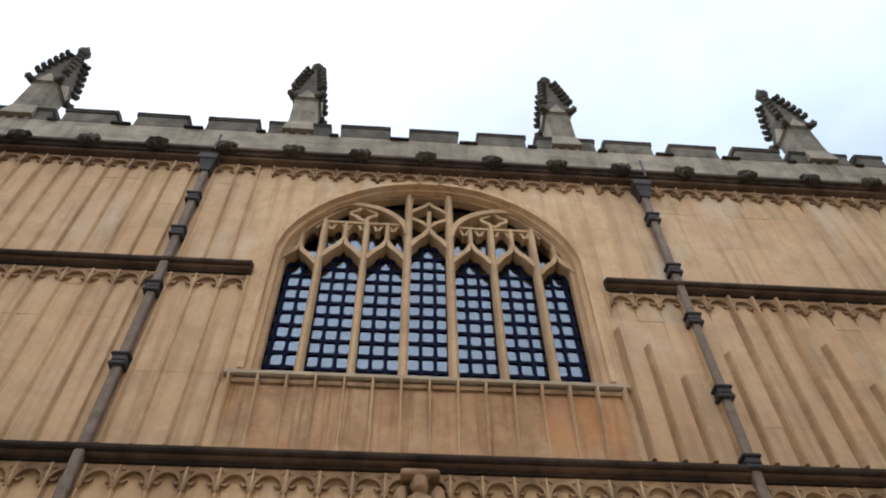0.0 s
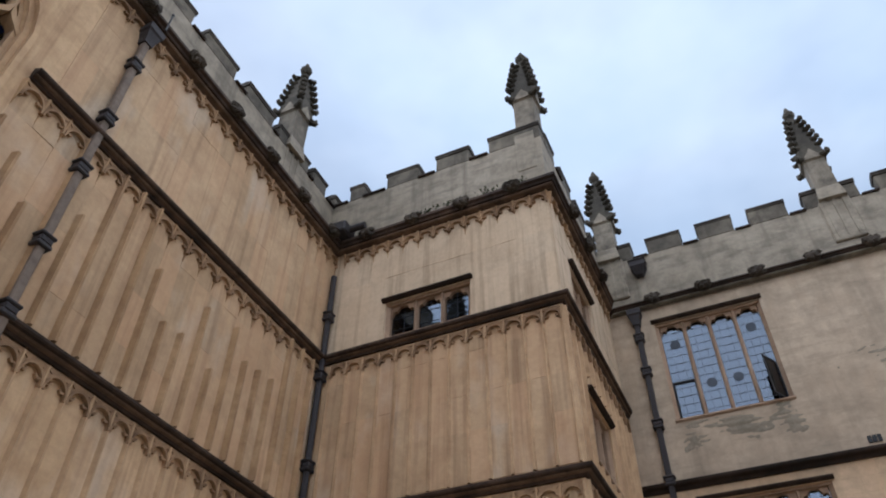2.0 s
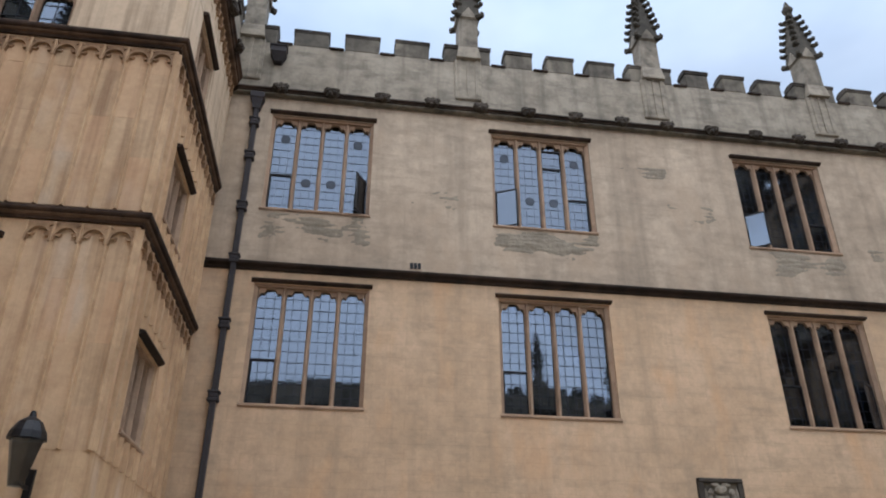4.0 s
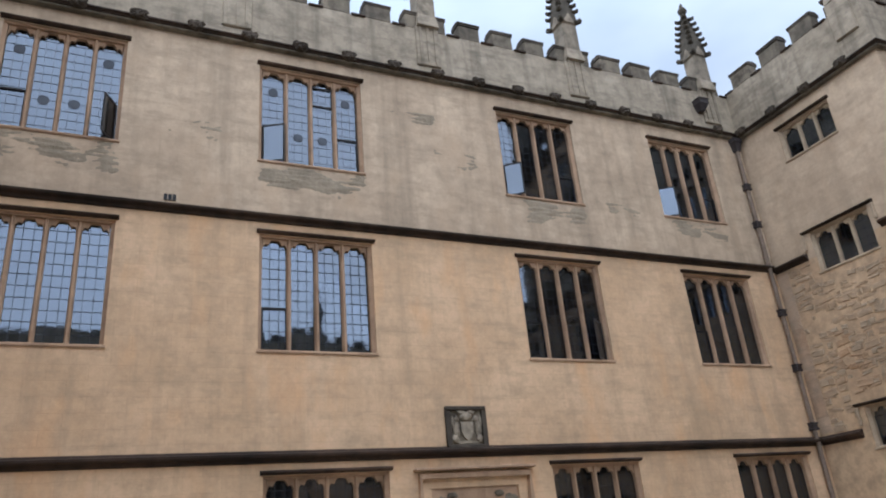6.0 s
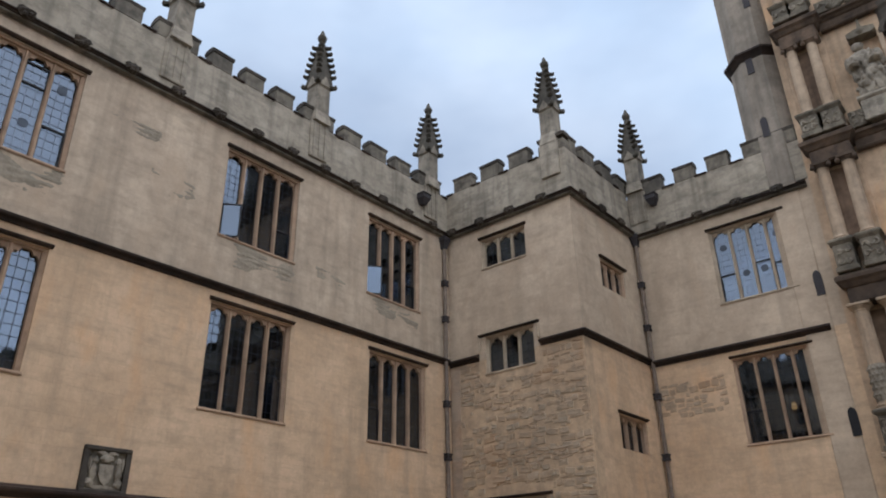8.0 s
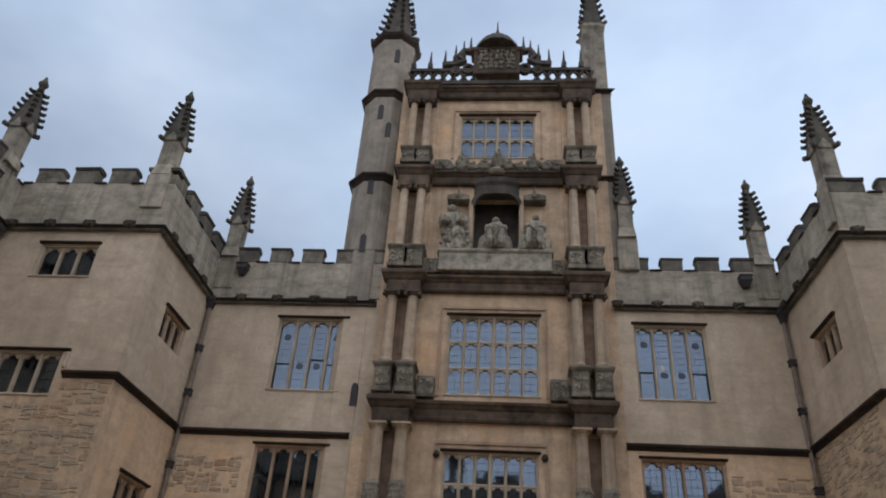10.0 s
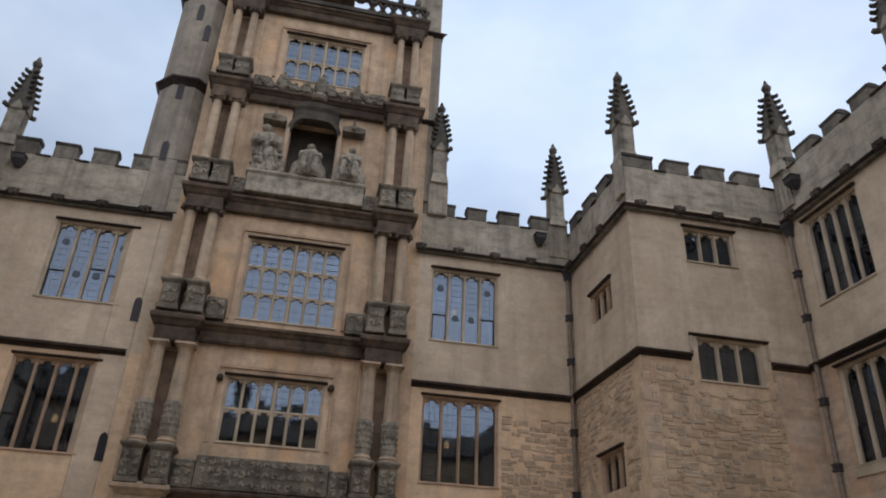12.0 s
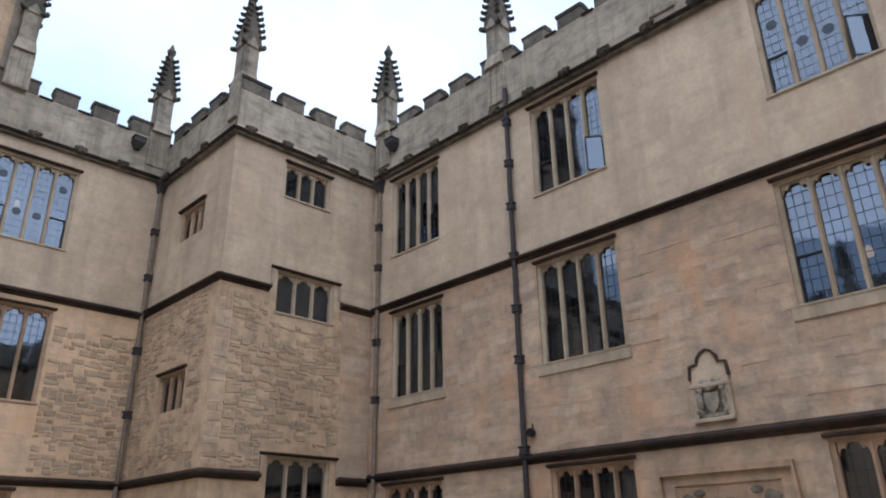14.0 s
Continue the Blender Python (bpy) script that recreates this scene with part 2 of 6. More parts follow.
GREYTOWER = stone("grey_turret_stone", (0.326, 0.278, 0.221), (0.242, 0.205, 0.163), (0.11, 0.095, 0.075), 0.6, 0.5, (0.7, 0.36, 0.5), 0.35)
BOSS = stone("weathered_boss_stone", (0.085, 0.066, 0.048), (0.04, 0.033, 0.025), (0.018, 0.015, 0.012), 0.3, 0.7, None, 0.9, grain=18)
SPIRELET = stone("dark_spirelet_stone", (0.105, 0.092, 0.071), (0.056, 0.05, 0.04), (0.022, 0.02, 0.017), 0.6, 0.7, None, 0.6)
SPIRE = stone("pinnacle_stone", (0.33, 0.285, 0.22), (0.20, 0.172, 0.134), (0.04, 0.036, 0.03), 0.6, 0.7, None, 0.5)
DRESSED = stone("window_dressing_stone", (0.46, 0.32, 0.215), (0.345, 0.232, 0.155), (0.14, 0.095, 0.065), 0.45, 0.45, None, 0.35)
RUBBLE = stone("rubble_stone", (0.56, 0.41, 0.268), (0.43, 0.315, 0.21), (0.22, 0.185, 0.14), 0.2, 0.6, None, 0.8, piece=0.9, bloom=(0.46, 0.28, 0.15))
MORTAR = stone("lime_mortar", (0.60, 0.44, 0.285), (0.49, 0.35, 0.225), (0.25, 0.20, 0.145), 0.3, 0.6, None, 0.6)
ASHLAR = stone("eroded_ashlar_block", (0.638, 0.453, 0.31), (0.495, 0.341, 0.226), (0.27, 0.225, 0.175), 0.3, 0.75, None, 0.9, piece=0.9, bloom=(0.62, 0.35, 0.185), beds=0.75)
TOWER = stone("tower_limestone", (0.586, 0.422, 0.28), (0.464, 0.331, 0.213), (0.16, 0.125, 0.09), 0.5, 0.45, (0.8, 0.36, 0.5), 0.3, bloom=(0.64, 0.39, 0.205))
COLUMN = stone("column_limestone", (0.459, 0.348, 0.242), (0.347, 0.257, 0.173), (0.12, 0.095, 0.07), 0.6, 0.45, None, 0.35, bloom=(0.40, 0.27, 0.17))
CARVED = stone("carved_grey_stone", (0.25, 0.215, 0.16), (0.14, 0.12, 0.09), (0.035, 0.03, 0.025), 0.4, 0.75, None, 1.0, grain=16)
STATUE = stone("statue_stone", (0.39, 0.34, 0.265), (0.25, 0.215, 0.165), (0.09, 0.078, 0.062), 0.5, 0.9, None, 1.0, grain=16)
# low plaster colour: the rooms' lack of light is partly put in here
PLASTER = plain("darkened_interior_plaster", (0.10, 0.082, 0.062), 0.9)
LEAD = plain("dull_lead", (0.045, 0.04, 0.042), 0.65, 0.1)
LEADPALE = plain("weathered_lead_pipe", (0.21, 0.165, 0.13), 0.8, 0.0, 0.8)
IRON = plain("navy_iron_lattice", (0.005, 0.008, 0.030), 0.8, 0.0, shine=0.08)
CAME = plain("lead_came", (0.032, 0.036, 0.045), 0.55, 0.1)
# the same lead, lightened for panes full of bright sky reflection
CAME_PALE = plain("glare_pale_lead_came", (0.16, 0.18, 0.22), 0.6, 0.0)
STAINED = stone("rust_stained_panel_block", (0.64, 0.44, 0.26), (0.50, 0.31, 0.165), (0.25, 0.115, 0.055), 0.95, 0.6, None, 0.35, piece=0.9, bloom=(0.60, 0.27, 0.09), runs=(9.0, 0.55))
# brown stone with the shade between paired columns put into its colour
GAP_SHADE = stone("column_gap_shade", (0.3, 0.205, 0.14), (0.2, 0.135, 0.092), (0.07, 0.05, 0.035), 0.6, 0.6, None, 0.4)
CASEMENT = plain("black_casement_paint", (0.012, 0.012, 0.014), 0.4)
OAK = plain("dark_oak_door", (0.07, 0.042, 0.024), 0.6)
FLAG = stone("flagstone_paving", (0.48, 0.43, 0.35), (0.40, 0.36, 0.29), (0.28, 0.25, 0.20), 0.0, 0.5, None, 0.4)
GLASS = pane_glass("window_glass", 2.25, (0.30, 0.32, 0.34))
ROUNDEL = plain("grisaille_roundel", (0.085, 0.10, 0.125), 0.5, shine=0.1)
MOSS = plain("moss_and_ferns", (0.035, 0.05, 0.018), 0.9)
LAMPGLOW, _n, _l, _p = nodes_of("warm_lamp_globe")
_p.inputs["Emission Color"].default_value, _p.inputs["Emission Strength"].default_value = (1.0, 0.55, 0.20, 1), 2.6


# ---- mesh building ----
class Shape:
    """Collects vertices and faces; y runs into the wall, z up."""

    def __init__(self):
        self.v, self.f = [], []

    def add(self, verts, faces):
        k = len(self.v)
        self.v += [tuple(p) for p in verts]
        self.f += [tuple(i + k for i in q) for q in faces]
        return self

    def box(self, a, b, c=0.0):
        (x0, y0, z0), (x1, y1, z1) = a, b
        if c <= 0:
            return self.add([(x, y, z) for z in (z0, z1) for y in (y0, y1) for x in (x0, x1)],
                            [(0, 2, 3, 1), (4, 5, 7, 6), (0, 1, 5, 4), (1, 3, 7, 5), (3, 2, 6, 7), (2, 0, 4, 6)])
        ring = lambda d, z: [(x0 + d, y0 + c, z), (x0 + c, y0 + d, z), (x1 - c, y0 + d, z), (x1 - d, y0 + c, z),
                             (x1 - d, y1 - c, z), (x1 - c, y1 - d, z), (x0 + c, y1 - d, z), (x0 + d, y1 - c, z)]
        return self.loft([ring(c, z0), ring(0, z0 + c), ring(0, z1 - c), ring(c, z1)])

    def loft(self, rings, cap=True):
        m = len(rings[0])
        faces = [(r * m + i, r * m + (i + 1) % m, (r + 1) * m + (i + 1) % m, (r + 1) * m + i) for r in range(len(rings) - 1) for i in range(m)]
        if cap:
            faces += [tuple(range(m))[::-1], tuple(range((len(rings) - 1) * m, len(rings) * m))]
        return self.add([p for r in rings for p in r], faces)

    def lathe(self, profile, cx=0.0, cy=0.0, n=12, turn=0.0):
        return self.loft([[(cx + r * math.cos(turn + 2 * math.pi * i / n), cy + r * math.sin(turn + 2 * math.pi * i / n), z) for i in range(n)] for r, z in profile])

    def square(self, profile, cx=0.0, cy=0.0):
        return self.loft([[(cx - r, cy - r, z), (cx + r, cy - r, z), (cx + r, cy + r, z), (cx - r, cy + r, z)] for r, z in profile])

    def extrude_x(self, profile, x0, x1, m0=0.0, m1=0.0):
        """A moulding: profile of (y, z), mitred by m * y at its ends."""
        return self.loft([[(x0 + m0 * y, y, z) for y, z in profile], [(x1 + m1 * y, y, z) for y, z in profile]])

    def plate(self, xs, low, high, y0, y1):
        """A plate between two curves, y0 in front."""
        k = len(xs)
        v = [(x, y, z) for y in (y0, y1) for zs in (low, high) for x, z in zip(xs, zs)]
        a, b, c, d = 0, k, 2 * k, 3 * k
        f = []
        for i in range(k - 1):
            f += [(a + i, a + i + 1, b + i + 1, b + i), (c + i + 1, c + i, d + i, d + i + 1), (c + i, c + i + 1, a + i + 1, a + i), (b + i, b + i + 1, d + i + 1, d + i)]
        f += [(a, b, d, c), (a + k - 1, c + k - 1, d + k - 1, b + k - 1)]
        return self.add(v, f)

    def bar(self, path, w, y0, y1):
        """A flat bar of width w along a path of (x, z)."""
        pts = [Vector((x, z)) for x, z in path]
        L, R = [], []
        for i, q in enumerate(pts):
            d = (pts[min(i + 1, len(pts) - 1)] - pts[max(i - 1, 0)]).normalized()
            s = Vector((-d.y, d.x)) * w / 2
            L.append(q + s), R.append(q - s)
        rings = [[(a.x, y1, a.y), (a.x, y0, a.y), (b.x, y0, b.y), (b.x, y1, b.y)] for a, b in zip(L, R)]
        return self.loft(rings)

    def blob(self, c, r, seed=0, n=8, m=5, rough=0.25):
        rnd = random.Random(seed)
        rings = []
        for j in range(m + 1):
            a = math.pi * (j / m - 0.5) * 0.98
            rings.append([(c[0] + r[0] * math.cos(a) * math.cos(2 * math.pi * i / n) * (1 + rnd.uniform(-rough, rough)),
                           c[1] + r[1] * math.cos(a) * math.sin(2 * math.pi * i / n) * (1 + rnd.uniform(-rough, rough)),
                           c[2] + r[2] * math.sin(a) * (1 + rnd.uniform(-rough, rough) * 0.4)) for i in range(n)])
        return self.loft(rings)

    def mesh(self, name, mat):
        me = bpy.data.meshes.new(name)
        me.from_pydata(self.v, [], self.f)
        me.materials.append(mat)
        bm = bmesh.new()
        bm.from_mesh(me)
        bmesh.ops.recalc_face_normals(bm, faces=bm.faces)
        bm.to_mesh(me)
        bm.free()
        return me


def part(name, shape, mat, parent=None, label="", m=None):
    ob = new(name, shape if isinstance(shape, bpy.types.Mesh) else shape.mesh(name, mat))
    ob.parent = parent
    if m is not None:
        ob.matrix_basis = m
    if label:
        ob["label"] = label
    return ob


def thing(name, m, label, category, group="", kind=""):
    ob = new(name)
    ob.empty_display_size = 0.2
    ob.matrix_basis = m
    return tagged(ob, label, category, group, kind)


MESHES = {}


def kept(key, make, mat):
    """One mesh for alike pieces."""
    if key not in MESHES:
        MESHES[key] = make().mesh(key[0] if isinstance(key, tuple) else key, mat)
    return MESHES[key]


def at(x=0.0, y=0.0, z=0.0, sx=1.0, sy=1.0, sz=1.0):
    return Matrix.LocRotScale((x, y, z), None, (sx, sy, sz))


# ---- plan (metres): x along the panelled range, y towards it, z up ----
DW, DN, DS, DE = 9.30, 17.50, -16.68, -26.70
XT, YT = 12.11, 3.55
XNE, YNE, XSE, YSE = 11.70, -21.70, -10.74, -21.30
Z_LOW, Z_MID, Z_CORN, Z_PAR, Z_NOTCH, Z_MER = 3.74, 9.65, 14.88, 15.05, 16.84, 17.50
Z_TUR, Z_EAST = 9.57, 9.48                      # string course on the stair turrets and the east range
FW = Matrix.Translation((0, DW, 0)) @ pose(0, 0, 0, 0, 0, 0.7)                                   # panelled west range, u = x
FN = Matrix.Translation((DN, 0, 0)) @ pose(0, 0, 0, 0, 0, -90)        # north range, u = -y
FE = Matrix.Translation((0, DE, 0)) @ pose(0, 0, 0, 0, 0, 180)        # east range, u = -x
FS = Matrix.Translation((DS, 0, 0)) @ pose(0, 0, 0, 0, 0, 90)         # south range, u = y
FNWS = Matrix.Translation((XT, 0, 0)) @ pose(0, 0, 0, 0, 0, -90)
FNWF = Matrix.Translation((0, YT, 0))
FNES = Matrix.Translation((0, YNE, 0)) @ pose(0, 0, 0, 0, 0, 180)
FNEW = Matrix.Translation((XNE, 0, 0)) @ pose(0, 0, 0, 0, 0, -90)
FSES = Matrix.Translation((0, YSE, 0)) @ pose(0, 0, 0, 0, 0, 180)
FSEW = Matrix.Translation((XSE, 0, 0)) @ pose(0, 0, 0, 0, 0, 90)


def wall(name, F, u0, u1, z0, z1, holes, mat, thick=0.6, extra=None, bands=()):
    """A wall with openings cut through it; bands: (z, material) from which height upwards a stone changes."""
    us = sorted({u0, u1, *(v for h in holes for v in h[:2])})
    zs = sorted({z0, z1, *(v for h in holes for v in h[2:4]), *(b[0] for b in bands)})
    solid = lambda i, j: (0 <= i < len(us) - 1 and 0 <= j < len(zs) - 1 and not any(
        h[0] - 1e-6 <= us[i] and us[i + 1] <= h[1] + 1e-6 and h[2] - 1e-6 <= zs[j] and zs[j + 1] <= h[3] + 1e-6 for h in holes))
    verts, faces, mats, seen = [], [], [], {}

    def vid(p):
        if p not in seen:
            seen[p] = len(verts)
            verts.append(p)
        return seen[p]

    def quad(ps, k):
        faces.append([vid(p) for p in ps])
        mats.append(k)

    for i in range(len(us) - 1):
        for j in range(len(zs) - 1):
            if not solid(i, j):
                continue
            a, b, c, d = us[i], us[i + 1], zs[j], zs[j + 1]
            k = sum(c >= q[0] - 1e-6 for q in bands)
            quad([(a, 0, c), (b, 0, c), (b, 0, d), (a, 0, d)], k)
            quad([(b, thick, c), (a, thick, c), (a, thick, d), (b, thick, d)], k)
            for (di, dj), ps in (((-1, 0), [(a, thick, c), (a, 0, c), (a, 0, d), (a, thick, d)]), ((1, 0), [(b, 0, c), (b, thick, c), (b, thick, d), (b, 0, d)]),
                                 ((0, -1), [(a, thick, c), (b, thick, c), (b, 0, c), (a, 0, c)]), ((0, 1), [(a, 0, d), (b, 0, d), (b, thick, d), (a, thick, d)])):
                if not solid(i + di, j + dj):
                    quad(ps, k)
    me = bpy.data.meshes.new(name)
    me.from_pydata([tuple(F @ Vector(p)) for p in verts], [], faces)
    for q in (mat, *(b[1] for b in bands)):
        me.materials.append(q)
    me.polygons.foreach_set("material_index", mats)
    me.update()
    ob = new(name, me)
    return ob


STRING = [(0.02, -0.14), (-0.05, -0.13), (-0.08, -0.06), (-0.18, -0.03), (-0.20, 0.0), (-0.20, 0.045), (-0.12, 0.075), (-0.09, 0.10), (0.02, 0.15)]
CORNICE = [(0.02, -0.22), (-0.06, -0.21), (-0.10, -0.10), (-0.21, -0.04), (-0.23, 0.04), (-0.29, 0.08), (-0.28, 0.18), (-0.16, 0.26), (0.02, 0.34)]
CORNICE_W = [(y, h * (0.5 if h < 0 else 0.9)) for y, h in CORNICE]
Z_WCORN = 15.14
CORNICE_S = [(y * 0.85 if y < 0 else y, h * 0.46) for y, h in CORNICE]
LABEL = [(0.02, -0.04), (-0.06, -0.03), (-0.12, 0.01), (-0.12, 0.04), (0.02, 0.075)]


def run(name, F, u0, u1, z, profile, mat, m0=0.0, m1=0.0, label="", category=""):
    """A moulding that runs along a wall. m: -1 / 1 mitres an outer corner at the start / end."""
    s = Shape().extrude_x([(y, z + h) for y, h in profile], u0, u1, m0, m1)
    ob = part(name, s, mat, None, "", None)
    ob.matrix_basis = F
    # a paler strip stands in for the line of light on the moulding
    if mat is BROWN_SOOT or "cornice" in name:
        k = 1.35 if "cornice" in name else 1.0
        strip = [(-0.03, -0.095 * k), (-0.115 * k, -0.075 * k), (-0.135 * k, -0.055 * k), (-0.135 * k, -0.042 * k), (-0.03, -0.03 * k)]
        part("fillet", Shape().extrude_x([(y, z + h) for y, h in strip], u0 + 0.01, u1 - 0.01, m0, m1), FILLET if mat is BROWN_SOOT else MERLON, ob, "paler strip with the moulding's lit line put into its colour")
    return tagged(ob, label, category, "", "structure")


# ---- windows ----
def head_curve(x0, x1, zs, rise, n=18, cusp=0.09):
    xs, zl = [], []
    for i in range(n + 1):
        s = 2 * i / n - 1
        a = abs(s)
        xs.append(x0 + (x1 - x0) * i / n)
        zl.append(zs + rise * max(0.0, 1 - a ** 2.3) ** 0.62 - (cusp * math.exp(-(((a - 0.56) / 0.13) ** 2)) if a < 0.97 else 0))
    return xs, zl


def mullion_shape(h, w=0.11, y0=0.10, y1=0.32):
    prof = [(-w / 2, y0 + 0.07), (-w * 0.2, y0), (w * 0.2, y0), (w / 2, y0 + 0.07), (w / 2, y1 - 0.04), (w * 0.25, y1), (-w * 0.25, y1), (-w / 2, y1 - 0.04)]
    return Shape().loft([[(x, y, 0) for x, y in prof], [(x, y, h) for x, y in prof]])


WINDOWS = [0]


def window(F, u0, u1, z0, z1, lights, tiers=(), lead=(3, 0.24), casements=(), open_at=(), hood="label", label="", sill=True, roundels=(), drop=0.25, mat=None, sill_mat=None, fine=""):
    """A mullioned stone window in the opening u0..u1, z0..z1. tiers: heights of transoms; lead: columns per light and row height;
    casements: (light, z from, z to); open_at: lights whose casement stands open by so many degrees."""
    mat = mat or DRESSED
    WINDOWS[0] += 1
    W, H = u1 - u0, z1 - z0
    win = thing("window_%d" % WINDOWS[0], F @ Matrix.Translation((u0, 0, z0)), label or "mullioned stone window with cusped heads and leaded glass", "window", "", "structure")
    j = 0.09
    frame_bar = lambda a, b, z_a, z_b: Shape().loft([[(a, 0.05, z_a), (b, 0.12, z_a), (b, 0.30, z_a), (a, 0.30, z_a)], [(a, 0.05, z_b), (b, 0.12, z_b), (b, 0.30, z_b), (a, 0.30, z_b)]])
    part("jamb", frame_bar(0.002, j, 0, H), mat, win)
    part("jamb", frame_bar(W - 0.002, W - j, 0, H), mat, win)
    part("head_bar", Shape().box((0.0, 0.07, H - 0.06), (W, 0.30, H - 0.002)), mat, win)
    if sill:
        part("window_sill", Shape().extrude_x([(0.35, -0.02), (-0.03, -0.09), (-0.05, -0.06), (-0.04, -0.02), (0.35, 0.07)], -0.03, W + 0.03) if not sill_mat else Shape().box((-0.14, -0.05, -0.34), (W + 0.14, 0.02, -0.02), 0.02).extrude_x([(0.35, -0.02), (-0.07, -0.04), (-0.07, 0.0), (0.35, 0.07)], -0.10, W + 0.10), sill_mat or mat, win)
    if hood:
        ext = 0.26 if drop and H < 2 else 0.07
        k = part("hood_mould", Shape().extrude_x([(y, H + 0.05 + z) for y, z in LABEL], -ext, W + ext), SOOT if tiers or H < 2 else BROWN_SOOT, win, "sooty hood mould")
        if hood == "stops":
            for x in (-0.20, W + 0.20):
                part("label_stop", Shape().blob((x, -0.09, H - 0.12), (0.12, 0.10, 0.14), 3), SOOT, k)
        elif drop:
            for x in (-ext, W + ext - 0.09):
                part("hood_return", Shape().box((x, -0.10, H - drop), (x + 0.09, 0.0, H - 0.012), 0.02), mat, k)
    wl_ = (W - 2 * j + 0.04) / lights
    ms = kept(("mullion", round(H, 3), mat.name), lambda: mullion_shape(H - 0.03), mat)
    cuts = [0.0, *[t - z0 for t in tiers], H - 0.05]
    rnd = random.Random(WINDOWS[0])
    for i in range(1, lights):
        part("mullion", ms, None, win, "", at(j - 0.02 + i * wl_, 0, 0.0))
    for t in tiers:
        part("transom", Shape().box((j - 0.02, 0.13, t - z0 - 0.045), (W - j + 0.02, 0.27, t - z0 + 0.045), 0.02), mat, win)
    for i in range(lights):
        a, b = j - 0.02 + i * wl_ + 0.04, j - 0.02 + (i + 1) * wl_ - 0.04
        for c, d in zip(cuts, cuts[1:]):
            rise = min(0.30, (b - a) * 0.42)
            def headp(a_=a, b_=b, d_=d, r_=rise):
                xs, zl = head_curve(0, b_ - a_, -r_ - 0.03, r_)
                return Shape().plate(xs, zl, [0.012] * len(xs), 0.15, 0.26)
            part("cusped_head", kept(("cusped_head", round(b - a, 3), round(rise, 3), mat.name), headp, mat), None, win, "", at(a, 0, d))
            tilt = at((a + b) / 2, 0.235, (c + d) / 2) @ pose(0, 0, 0, rnd.uniform(-0.5, 0.5), 0, rnd.uniform(-0.5, 0.5))
            h2, w2 = (d - c) / 2 + 0.02, (b - a) / 2 + 0.03
            pane = part("pane", kept(("pane", round(w2, 3), round(h2, 3)), lambda: Shape().box((-w2, 0, -h2), (w2, 0.006, h2)), GLASS), None, win, "leaded glass that mirrors the sky", tilt)
            if lead:
                def grid():
                    s, e = Shape(), 0.0035 if fine else 0.0055
                    for q in range(1, lead[0]):
                        x = -w2 + 2 * w2 * q / lead[0]
                        s.box((x - e, -0.012, -h2), (x + e, -0.002, h2))
                    rows = max(1, round(2 * h2 / lead[1]))
                    for q in range(1, rows):
                        z = -h2 + 2 * h2 * q / rows
                        s.box((-w2, -0.013, z - e), (w2, -0.003, z + e))
                    return s
                # pale cames paint the glare that fades the grid in bright windows
                part("lead_cames", kept(("lead_cames", round(w2, 3), round(h2, 3), lead, fine), grid, CAME_PALE if fine == "pale" else CAME), None, pane)
            for li, zr in roundels:
                if li == i and c < zr < d:
                    part("roundel", kept("roundel", lambda: Shape().loft([[(0.13 * math.cos(q), y, 0.13 * math.sin(q)) for q in [k * math.pi / 8 for k in range(16)]] for y in (-0.016, -0.004)]), ROUNDEL), None, pane, "grey painted glass roundel", at(0, 0, zr - (c + d) / 2))
    for li, c, d in casements:
        a, b = j - 0.02 + li * wl_ + 0.03, j - 0.02 + (li + 1) * wl_ - 0.03
        swing = dict(open_at).get(li, 0)
        side = a if swing >= 0 else b
        m = at(side, 0.19, 0) @ pose(0, 0, 0, 0, 0, -swing)
        x0, x1 = a - side, b - side
        s = Shape()
        for p, q in (((x0, 0, c), (x0 + 0.045, 0.03, d)), ((x1 - 0.045, 0, c), (x1, 0.03, d)), ((x0 + 0.045, 0, c), (x1 - 0.045, 0.03, c + 0.05)), ((x0 + 0.045, 0, d - 0.05), (x1 - 0.045, 0.03, d))):
            s.box(p, q, 0.006)
        f = part("casement", s, CASEMENT, win, "black iron opening casement, " + ("standing open" if swing else "shut"), m)
        if swing:
            part("casement_pane", Shape().box((x0 + 0.04, 0.011, c + 0.04), (x1 - 0.04, 0.017, d - 0.04)), GLASS, f)
    return win


